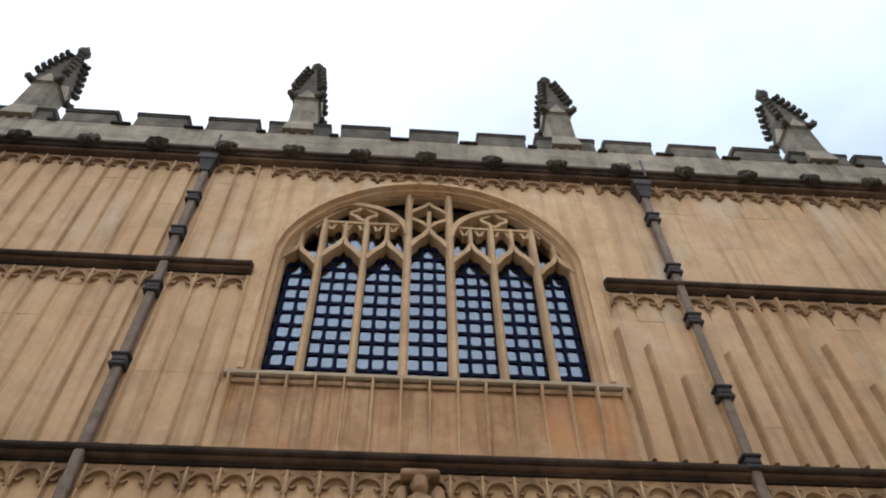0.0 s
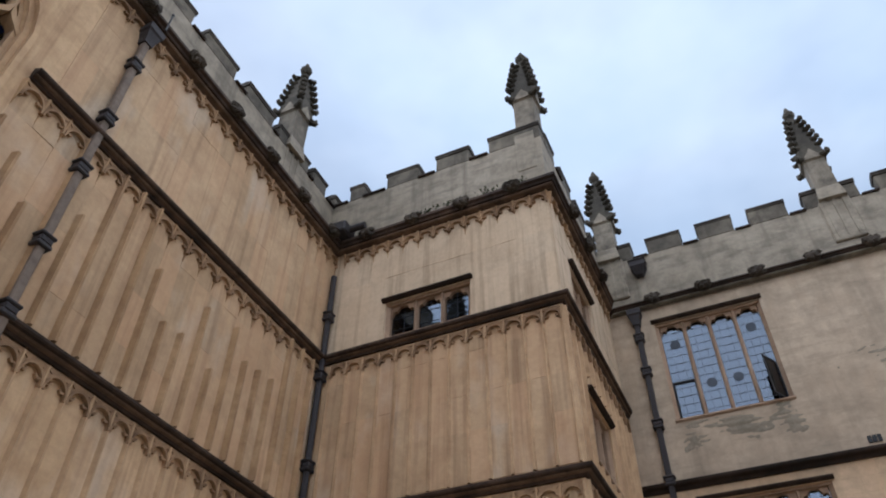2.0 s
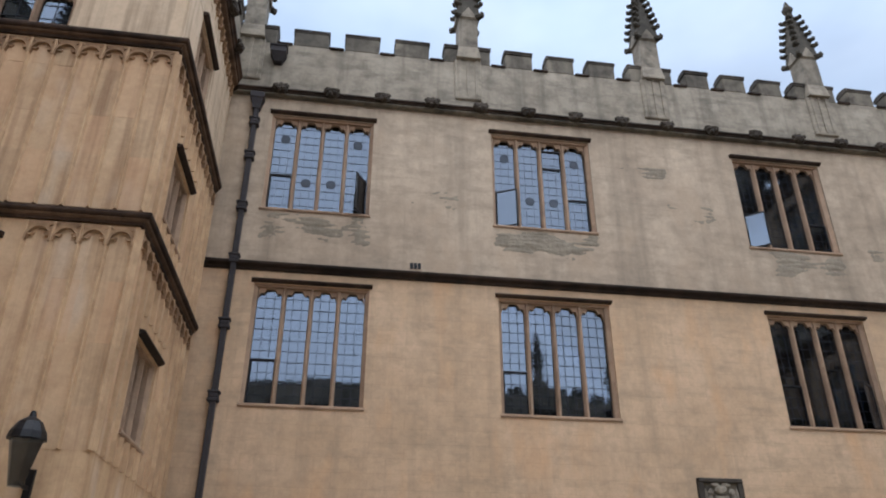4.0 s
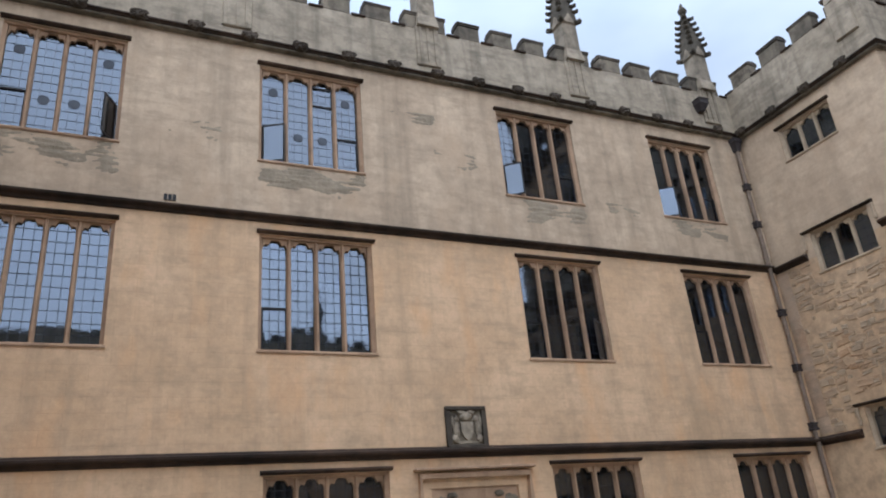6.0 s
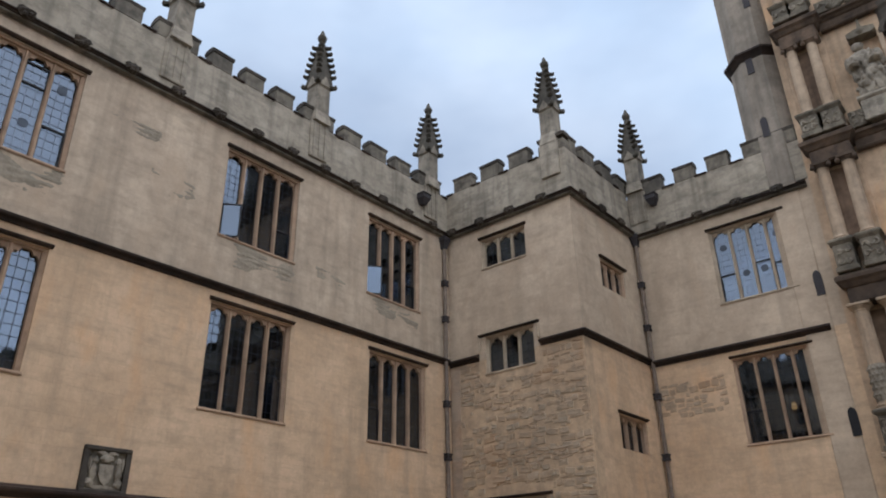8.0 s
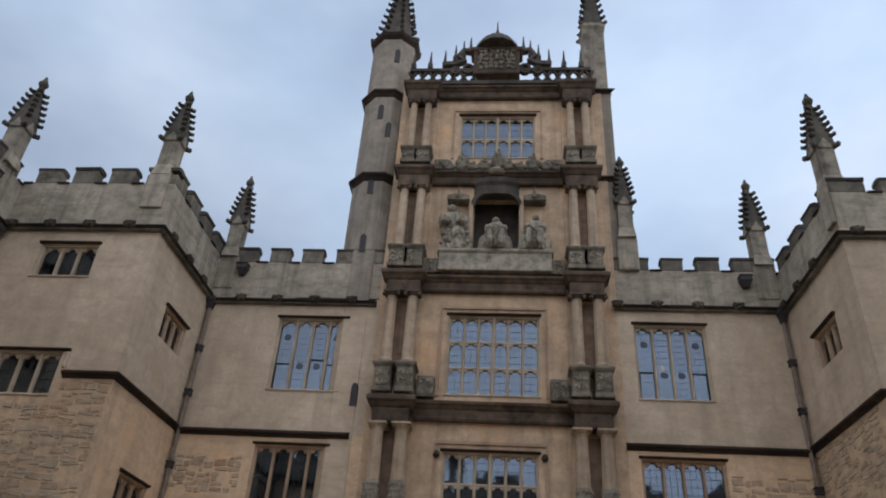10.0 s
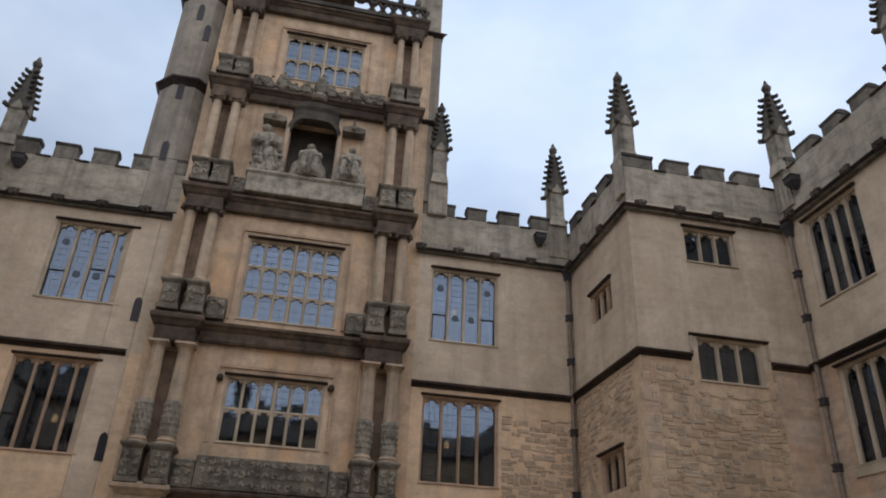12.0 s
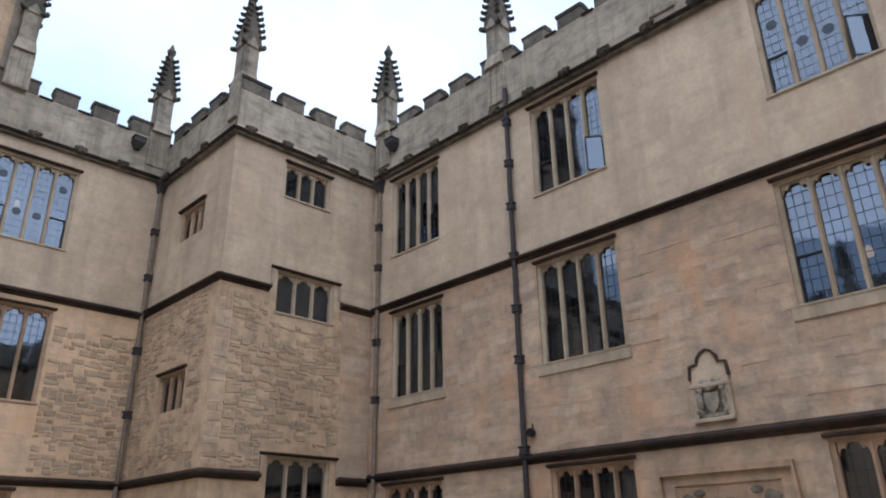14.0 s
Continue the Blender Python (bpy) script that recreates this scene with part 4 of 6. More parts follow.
def panel_head_shape(w=MOD, h=0.36):
    """A small round cusped arch of moulded ribs between two panel ribs, with little daggers in its spandrels."""
    s = Shape()
    half = w / 2 - 0.02
    arc = [(w / 2 + half * math.cos(q), -h + (h - 0.09) * math.sin(q) ** 0.85) for q in [math.pi * (1 - k / 16) for k in range(17)]]
    s.plate([p[0] for p in arc], [p[1] for p in arc], [0.0] * 17, -0.05, 0.01)
    s.bar(arc, 0.03, -0.085, 0.01)
    for sg in (-1, 1):
        s.bar([(w / 2 + sg * half * 0.93, -h * 0.66), (w / 2 + sg * half * 0.56, -h * 0.70), (w / 2 + sg * half * 0.42, -h * 0.58)], 0.032, -0.06, 0.005)
        s.bar([(w / 2 + sg * half * 0.98, -h * 0.10), (w / 2 + sg * half * 0.70, -h * 0.22)], 0.026, -0.07, -0.048)
    return s


HEAD = kept("panel_head", panel_head_shape, GOLD_HEAD)


def panels(host, F, u0, u1, z0, z1, stub=None, holes=(), worn=0.0, seed=3, head=None, mod=MOD, rib=None):
    rnd = random.Random(seed)
    n = int(round((u1 - u0) / mod))
    step = (u1 - u0) / n
    for i in range(n + 1):
        u = u0 + i * step
        lo = z0 if stub is None else z1 - stub * rnd.uniform(0.7, 1.5)
        hi = z1
        hit = [h for h in holes if h[0] - 0.03 < u < h[1] + 0.03]
        if stub is None and rnd.random() < worn:
            hi = z0 + (z1 - z0) * rnd.uniform(0.35, 0.75)
            part("panel_rib", STUB, None, host, "", F @ at(u, 0, z1 - 0.6, 1, 1, 0.6))
        spans = [(lo, hi)]
        for h in hit:
            spans = [s for a, b in spans for s in ((a, min(b, h[2])), (max(a, h[3]), b)) if s[1] - s[0] > 0.3]
        for a, b in spans:
            part("panel_rib", STUB if stub else rib or SOFT_RIB, None, host, "", F @ at(u, 0, a, 1, 1, b - a))
        if i < n and not any(h[0] - 0.1 < u + step / 2 < h[1] + 0.1 and h[3] > z1 - 0.4 and h[2] < z1 for h in holes):
            part("panel_head", head or HEAD, None, host, "", F @ at(u, 0, z1, step / mod, 1, 1))


Z_WM, Z_WL, Z_FRIEZE = 11.69, 7.84, 14.98


def panel_blocks(host, F, u0, u1, z0, z1, holes, seed, limit, mat=None, tag="pale_panel_block"):
    n = int(round((u1 - u0) / MOD))
    masonry(host, F, u0, u1, z0, z1, holes, ((u1 - u0) / n, (u1 - u0) / n), (0.55, 1.35), 0.006, mat or GOLD_BLOCK, "panel_block" if mat is None else tag, 0.0, 0.0, limit, seed, 0.05, 0.8)


panels(wall_w, FW, -11.0, WX - WHALF - 0.75, Z_WM + 0.2, Z_FRIEZE)
panels(wall_w, FW, WX - WHALF - 0.45, WX + WHALF + 0.45, Z_FRIEZE - 0.02, Z_FRIEZE, stub=0.14)
panels(wall_w, FW, WX + WHALF + 0.75, XT, Z_WM + 0.2, Z_FRIEZE, stub=0.45)
panels(wall_w, FW, -11.0, WX - WHALF - 0.32, Z_WL + 0.15, Z_WM - 0.2, worn=0.12)
panels(wall_w, FW, WX + WHALF + 0.32, XT, Z_WL + 0.15, Z_WM - 0.2, worn=0.45, seed=8, rib=RIB)
panels(wall_w, FW, WX - WHALF - 0.15, WX + WHALF + 0.15, Z_WL + 0.15, WZ0 - 0.19, rib=WEDGE, head=kept("flat_head", lambda: Shape().box((0.03, -0.05, -0.09), (MOD - 0.03, 0.0, 0), 0.01), GOLD_HEAD))
panels(wall_w, FW, -11.0, XT, 4.2, Z_WL - 0.18, holes=[(-1.75, 2.05, 4.0, 5.6), (-1.0, 1.3, 4.0, 6.1)])
run("string_course_west_middle_left", FW, -12.0, WX - WHALF - 0.28, Z_WM, STRING, BROWN_SOOT, label="soot-black moulded string course", category="moulding")
run("string_course_west_middle", FW, WX + WHALF + 0.33, XT, Z_WM, STRING, BROWN_SOOT, 0, 1, "soot-black moulded string course", "moulding")
run("string_course_west_low", FW, -12.0, XT, Z_WL, STRING, BROWN_SOOT, 0, 1, "soot-black moulded string course", "moulding")
corn_w = run("cornice_west", FW, DS, XT, Z_WCORN, CORNICE_W, BROWN_SOOT, 0, 1, "soot-black cornice with carved bosses", "cornice")
bosses(FW, -11.0, XT - 0.4, 1.40, Z_WCORN + 0.12, corn_w, 0.27)
PW = [-9.25, -2.80, 3.60, 9.98]
mer = []
for a, b in zip([-12.2, *[p + 0.75 for p in PW]], [*[p - 0.75 for p in PW], XT + 0.9]):
    mer += even_merlons(a - 0.25, b + 0.25)
mer += [(p - 0.72, p + 0.72) for p in PW]
battlement("parapet_west", FW, DS, XT + 0.5, sorted(mer), Z_PAR + 0.30, 0.35, 0.42, 17.06, 17.62)
for p in PW:
    stand_pinnacle(FW @ at(p, 0.48, Z_PAR + 0.26), (random.uniform(-0.5, 0.5), random.uniform(-0.6, 0.6)))
rain_pipe(FW, -4.28, 4.0, 14.55, (13.6, 12.5, 11.0, 9.38), True, True, rod=True)
rain_pipe(FW, 4.75, 4.0, 14.45, (13.7, 12.1, 10.8, 9.2, 7.95), True, True, rod=True)
rain_pipe(FW, XT - 0.14, 4.0, 14.2, (12.9, 11.2, 9.0), False, False, "dark rainwater pipe in the corner of two stone walls", LEAD)
spout = thing("rainwater_spout", FW @ at(XT - 0.35, -0.1, 15.35), "dark lead spout with a box head in the corner", "spout")
part("spout_box", Shape().box((-0.28, -0.45, 0), (0.28, 0.1, 0.36), 0.04), LEAD, spout)
part("spout_channel", Shape().loft([[(0.10 * math.cos(q), -0.35 - d, 0.2 + 0.10 * math.sin(q)) for q in [k * math.pi / 5 for k in range(10)]] for d in (0, 0.55)]), LEAD, spout)
angel = part("carved_corbel", Shape().box((-0.26, -0.28, 0.34), (0.26, 0.0, 0.46), 0.03).blob((0, -0.22, 0.22), (0.12, 0.13, 0.14), 2, 10, 6, 0.15).blob((0, -0.17, -0.06), (0.19, 0.15, 0.20), 4, 10, 6, 0.2)
             .blob((0.24, -0.12, 0.04), (0.11, 0.10, 0.24), 6, 9, 6, 0.3).blob((-0.24, -0.12, 0.04), (0.11, 0.10, 0.24), 7, 9, 6, 0.3).blob((0.08, -0.27, -0.10), (0.09, 0.07, 0.09), 9, 8, 5, 0.25).blob((-0.09, -0.27, -0.06), (0.08, 0.07, 0.08), 19, 8, 5, 0.25)
             .blob((0, -0.15, -0.38), (0.20, 0.15, 0.18), 12, 10, 6, 0.3).blob((0.16, -0.12, -0.52), (0.14, 0.11, 0.13), 13, 9, 5, 0.3).blob((-0.17, -0.12, -0.50), (0.14, 0.11, 0.14), 15, 8, 5, 0.3).blob((0, -0.14, -0.66), (0.13, 0.11, 0.16), 17, 8, 5, 0.3), GOLD_HEAD)
angel.matrix_basis = FW @ at(0.15, 0, 7.16)
tagged(angel, "weathered carved stone corbel under the string course", "corbel")
melt = angel.modifiers.new("weathering", "REMESH")
melt.mode, melt.voxel_size, melt.use_smooth_shade = "VOXEL", 0.022, True
# the ogee hood of the doorway below, whose tip carries the carved figure
portal = thing("doorway_hood", FW @ at(0.15, 0, -0.08), "crocketed ogee stone hood over a carved doorway head", "doorway")
side = [(0.0, 6.58), (0.10, 6.38), (0.24, 6.24), (0.45, 6.14), (0.75, 6.07), (1.05, 5.94), (1.35, 5.72), (1.62, 5.38), (1.80, 4.95), (1.88, 4.4)]
arch = [(-x, z) for x, z in reversed(side[1:])] + side
part("hood_roll", Shape().bar(arch, 0.13, -0.26, -0.02), GOLD_RIB, portal, "pale moulded ogee roll")
# a raised dark bar paints the shaded hollow inside the ogee roll
part("hood_hollow", Shape().bar([(x * 0.92, z - 0.13) for x, z in arch], 0.10, -0.18, -0.02), BROWN_SOOT, portal, "dark bar with the shade of a hollow put into its colour")
part("doorway_head", Shape().plate([x * 0.9 for x, z in arch], [4.2] * len(arch), [max(4.25, z - 0.16) for x, z in arch], -0.135, 0.0), BOSS, portal, "dark carved doorway head")
part("head_carving", strapwork_field(3.0, 1.3), GOLD_HEAD, portal, "", at(0, 0, 4.35))["kind"] = "stuff"
part("hood_tip", Shape().blob((0, -0.14, 6.55), (0.14, 0.14, 0.16), 3, 9, 6, 0.25), GOLD_HEAD, portal, "carved tip of the ogee")
for sg in (-1, 1):
    for x, z in ((0.30, 6.32), (0.62, 6.20), (1.02, 6.06), (1.40, 5.84), (1.72, 5.42)):
        part("crocket", kept("hood_crocket", lambda: Shape().blob((0, -0.14, 0.05), (0.09, 0.10, 0.10), 5, 8, 5, 0.3).blob((0.05, -0.18, 0.09), (0.06, 0.07, 0.06), 9, 7, 4, 0.3), GOLD_HEAD), None, portal, "", at(sg * x, 0, z, sg))

# ---- the panelled corner turret (north-west) ----
nw_holes = [(-7.83, -5.63, 11.90, 12.93), (-7.79, -5.68, 6.05, 7.31)]
wall_nws = wall("wall_turret_west_side", FNWS, -DW - 0.15, -YT, 0, Z_PAR + 0.28, nw_holes, GOLD, 0.5, bands=((Z_WM, GOLD_PALE),))
tagged(wall_nws, "golden panelled limestone turret wall", "wall", "", "structure")
fr_holes = [(XT + 1.2, XT + 2.9, 8.6, 10.1), (XT + 1.2, XT + 2.9, 4.6, 6.2), (XT + 1.2, XT + 2.9, 12.3, 13.6)]
wall_nwf = wall("wall_turret_west_front", FNWF, XT + 0.5, DN, 0, Z_PAR + 0.28, fr_holes, GOLD, 0.5, bands=((Z_WM, GOLD_PALE),))
tagged(wall_nwf, "golden panelled limestone turret front", "wall", "", "structure")
for z0, z1, fade in ((Z_WM + 0.2, Z_FRIEZE, 0.42), (Z_WL + 0.15, Z_WM - 0.2, None), (4.0, Z_WL - 0.18, None)):
    panels(wall_nws, FNWS, -DW + 0.15, -YT - 0.03, z0, z1, holes=[(h[0] - 0.22, h[1] + 0.22, h[2] - 0.12, h[3] + 0.4) for h in nw_holes], seed=5, stub=fade)
    panels(wall_nwf, FNWF, XT + 0.03, DN - 0.2, z0, z1, holes=[(h[0] - 0.22, h[1] + 0.22, h[2] - 0.12, h[3] + 0.4) for h in fr_holes], seed=6, stub=fade)
for h in nw_holes:
    window(FNWS, *h, 3, lead=(2, 0.3), label="small three-light window in a panelled turret", drop=0.0)
for h in fr_holes:
    window(FNWF, *h, 3, lead=(2, 0.3), label="small three-light window in a panelled turret", drop=0.0)
for nm, z, prof in (("middle", Z_WM, STRING), ("low", Z_WL, STRING)):
    run("string_course_turret_%s_side" % nm, FNWS, -DW - 0.15, -YT, z, prof, BROWN_SOOT, -1, -1, "soot-black moulded string course", "moulding")
    run("string_course_turret_%s_front" % nm, FNWF, XT, DN, z, prof, BROWN_SOOT, 1, 1, "soot-black moulded string course", "moulding")
cs = run("cornice_turret_west_side", FNWS, -DW - 0.15, -YT, Z_WCORN, CORNICE_W, BROWN_SOOT, -1, -1, "soot-black cornice with carved bosses", "cornice")
cf = run("cornice_turret_west_front", FNWF, XT, DN, Z_WCORN, CORNICE_W, BROWN_SOOT, 1, 1, "soot-black cornice with carved bosses", "cornice")
bosses(FNWS, -DW + 0.9, -YT + 0.1, 1.35, Z_WCORN + 0.12, cs, 0.27)
bosses(FNWF, XT + 1.2, DN - 0.3, 1.35, Z_WCORN + 0.12, cf, 0.27)
battlement("parapet_turret_west_side", FNWS, -DW - 0.8, -YT, [(-9.3, -8.85), (-8.10, -7.12), (-6.56, -5.58), (-5.0, -YT - 0.02)], Z_PAR + 0.285, 0.0, 0.42, 17.12, 17.74)
battlement("parapet_turret_west_front", FNWF, XT + 0.42, DN + 0.4, [(XT + 0.45, XT + 1.2), (XT + 1.75, XT + 2.7), (XT + 3.2, XT + 4.15), (XT + 4.7, XT + 5.4)], Z_PAR + 0.285, 0.0, 0.42, 17.12, 17.74)
stand_pinnacle(Matrix.Translation((XT + 0.38, YT + 0.26, Z_PAR + 0.55)))
for k, (u, sd) in enumerate(((-6.7, 1), (-6.0, 2), (-5.0, 3), (-4.3, 4))):
    moss(FNWS, u, Z_PAR + 0.33, 0.35, sd)

lantern = thing("wall_lantern", FNWS @ at(-4.27, -0.5, 3.40), "black iron wall lantern on the turret", "lantern")
part("lantern_cap", Shape().lathe([(0.26, 0.62), (0.24, 0.72), (0.16, 0.86), (0.05, 0.94), (0.03, 1.02)], 0, 0, 12), CASEMENT, lantern)
part("lantern_body", Shape().lathe([(0.10, 0.0), (0.22, 0.60), (0.22, 0.62)], 0, 0, 6), GLASS, lantern)
part("lantern_bracket", Shape().box((-0.02, 0.0, 0.02), (0.02, 0.5, 0.07)).box((-0.05, 0.44, -0.2), (0.05, 0.5, 0.3)), CASEMENT, lantern)

# ================= the north range =================
NU = [(-2.35, 0.44, 11.34, 14.30), (3.80, 6.70, 11.34, 14.32), (11.18, 13.98, 11.28, 14.24), (17.22, 19.97, 11.27, 14.23)]
NL = [(-2.25, 0.56), (3.85, 6.80), (11.25, 14.08), (17.43, 20.28)]
NG = [(4.0, 6.95), (11.47, 14.28), (17.86, 20.85)]
n_holes = [*NU] + [(a, b, 6.21, 9.19) for a, b in NL] + [(a, b, 1.2, 3.34) for a, b in NG] + [(8.0, 10.4, 0, 2.9)]
wall_n = wall("wall_north", FN, -YT, -YNE, 0, Z_PAR, n_holes, HONEY, 0.6, bands=((Z_MID, GREY_NORTH),))
tagged(wall_n, "honey ashlar wall with grey weathered upper storey", "wall", "", "structure")
CAS = {0: (((0, 0.0, 1.15), (3, 0.0, 1.1)), ((3, -62),)), 1: (((0, 0.0, 1.15), (3, 0.0, 1.1), (2, 2.05, 2.7)), ((0, 28),)), 2: (((0, 0.0, 1.1), (3, 0.0, 1.0)), ((0, 40),)), 3: (((0, 0.0, 1.1), (3, 0, 1.0)), ((0, 36),))}
for i, hole in enumerate(NU):
    c, o = CAS[i]
    window(FN, *hole, 4, lead=(3, 0.24), casements=c, open_at=o, hood="label", drop=0.0, roundels=((0, 2.3), (1, 0.95), (2, 0.95), (3, 2.3)) if i < 2 else (),
           label="four-light window of the upper storey, one casement open", fine="pale" if i < 2 else "dark")
for i, (a, b) in enumerate(NL):
    window(FN, a, b, 6.21, 9.19, 4, lead=(3, 0.28), casements=((0, 0.0, 1.12),) + (((3, 0, 1.2),) if i == 2 else ()), open_at=((3, -35),) if i == 2 else (), drop=0.0, label="tall four-light window of the middle storey")
for a, b in NG:
    window(FN, a, b, 1.2, 3.34, 4, lead=(3, 0.28), drop=0.0, label="four-light window of the ground storey")
run("string_course_north", FN, -YT, -YNE, Z_MID, STRING, SOOT, -1, 1, "soot-black moulded string course", "moulding")
run("string_course_north_low", FN, -YT, -YNE, Z_LOW, STRING, SOOT, -1, 1, "soot-black moulded string course", "moulding")
corn_n = run("cornice_north", FN, -YT, -YNE, Z_CORN + 0.08, CORNICE_S, SOOT, -1, 1, "soot-black cornice with carved bosses", "cornice")
bosses(FN, -2.2, -YNE - 0.4, 1.42, Z_CORN + 0.16, corn_n, 0.22)
PN = [-3.22, 3.15, 9.0, 14.62, 20.62]


def range_merlons(ps, lo, hi):
    out = [(p - 0.70, p + 0.70) for p in ps]
    for a, b in zip(ps, ps[1:]):
        out += even_merlons(a + 0.70, b - 0.70)
    return sorted((max(lo, a), min(hi, b)) for a, b in out)


battlement("parapet_north", FN, -YT, -YNE, range_merlons(PN, -YT + 0.01, -YNE - 0.01), Z_PAR)
for p in PN:
    stand_pinnacle(FN @ at(p, 0.02, Z_PAR), (random.uniform(-0.5, 0.5), random.uniform(-0.6, 0.6)))
rain_pipe(FN, -2.80, 0.3, 14.35, (13.9, 12.8, 11.25, 9.75, 8.05, 6.3), True, True, "grey lead rainwater pipe with square collars", LEAD)
rain_pipe(FN, 21.35, 0.3, 14.35, (12.8, 11.3, 8.0, 6.1, 4.2), True, False)

overflow(FN, -2.40, 16.25)
overflow(FN, 20.05, 16.05)


def coat_of_arms(F, u0, u1, z0, z1, label, cap=False):
    t = thing("heraldic_plaque", F @ Matrix.Translation(((u0 + u1) / 2, 0, z0)), label, "plaque")
    w, h = (u1 - u0) / 2, z1 - z0
    part("plaque_frame", Shape().bar([(-w, 0.0), (-w, h)], 0.13, -0.08, 0.02).bar([(w, h), (w, 0.0)], 0.13, -0.08, 0.02).box((-w - 0.06, -0.11, h - 0.01), (w + 0.06, 0.02, h + 0.09), 0.02).box((-w - 0.06, -0.10, -0.07), (w + 0.06, 0.02, 0.03), 0.02), CAPSTONE if not cap else PALE_DRESSING, t)
    part("relief_ground", Shape().box((-w + 0.06, -0.012, 0.03), (w - 0.06, 0.02, h - 0.012)), CARVED, t)
    shield = [(-0.17, 0.58), (0.17, 0.58), (0.17, 0.36), (0.10, 0.2), (0, 0.12), (-0.10, 0.2), (-0.17, 0.36)]
    part("shield", Shape().loft([[(x, y, z) for x, z in shield] for y in (-0.02, -0.08)]), STATUE, t)
    for s in (-1, 1):
        part("supporter", Shape().blob((s * 0.30, -0.05, 0.42), (0.09, 0.06, 0.22), 11 + s).blob((s * 0.27, -0.06, 0.66), (0.075, 0.06, 0.09), 14 + s).blob((s * 0.33, -0.05, 0.18), (0.10, 0.05, 0.10), 17 + s).blob((s * 0.39, -0.05, 0.6), (0.04, 0.04, 0.16), 24 + s), STATUE, t)
    part("crest", Shape().blob((0, -0.06, 0.72), (0.16, 0.06, 0.10), 15).blob((-0.13, -0.05, 0.83), (0.12, 0.05, 0.06), 25).blob((0.13, -0.05, 0.83), (0.12, 0.05, 0.06), 26), STATUE, t)
    part("motto_scroll", Shape().bar([(-0.36, 0.12), (-0.18, 0.07), (0, 0.10), (0.18, 0.07), (0.36, 0.12)], 0.075, -0.05, 0.0), STATUE, t)
    if cap:
        top = [(-w - 0.02, h + 0.52), (-w * 0.62, h + 0.54), (-w * 0.55, h + 0.68), (-w * 0.3, h + 0.80), (0, h + 0.85), (w * 0.3, h + 0.80), (w * 0.55, h + 0.68), (w * 0.62, h + 0.54), (w + 0.02, h + 0.52)]
        part("plaque_panel", Shape().plate([p[0] for p in top], [h + 0.09] * 9, [p[1] for p in top], -0.03, 0.02), GREY, t, "blank pale stone panel with a shaped top")
        part("panel_hood", Shape().bar([(-w - 0.05, h + 0.2), *top, (w + 0.05, h + 0.2)], 0.06, -0.08, 0.0), BROWN_SOOT, t)
    return t


coat_of_arms(FN, 8.57, 9.58, 3.88, 4.77, "carved heraldic panel in a stone frame above the string course")


def doorway(F, u, label, wide=1.5, top=2.45):
    d = thing("door_%d" % (1 + (F is FS)), F @ Matrix.Translation((u, 0, 0)), label, "door", "", "structure")
    w = wide / 2
    part("label_mould", Shape().bar([(-1.5, 2.35), (-1.5, 3.18), (1.5, 3.18), (1.5, 2.35)], 0.13, -0.14, 0.01), DRESSED, d)
    xs3 = [-1.2 + 2.4 * i / 24 for i in range(25)]
    low = [1.75 + 0.85 * max(0, 1 - min(1, abs(x) / w) ** 2.2) ** 0.6 if abs(x) < w else 0.0 for x in xs3]
    part("door_arch", Shape().plate(xs3, low, [2.92] * 25, 0.05, 0.4), DRESSED, d, "moulded door arch with carved spandrels")
    for s in (-1, 1):
        part("spandrel_carving", Shape().blob((s * 0.95, 0.03, 2.55), (0.20, 0.05, 0.16), 40 + s).blob((s * 0.65, 0.03, 2.72), (0.14, 0.05, 0.08), 44 + s), CARVED, d)
        part("door_leaf", Shape().box((min(0, s * w * 1.1), 0.42, 0), (max(0, s * w * 1.1), 0.5, 2.75), 0.01), OAK, d, "dark oak door leaf")
    return d


doorway(FN, 9.2, "arched stone doorway under a square label")
sign = tagged(part("notice_ledge", Shape().box((-1.65, -0.22, 0), (1.65, 0.0, 0.06), 0.015), DRESSED), "projecting stone ledge over the doorway", "ledge")
sign.matrix_basis = FN @ at(9.2, -0.02, 3.30)
vent = tagged(part("air_vent", Shape().box((-0.14, -0.03, 0), (-0.06, 0.01, 0.16)).box((-0.04, -0.03, 0), (0.04, 0.01, 0.16)).box((0.06, -0.03, 0), (0.14, 0.01, 0.16)), CASEMENT), "small dark iron air vent on the wall", "vent")
vent.matrix_basis = FN @ at(1.70, 0, 9.85)

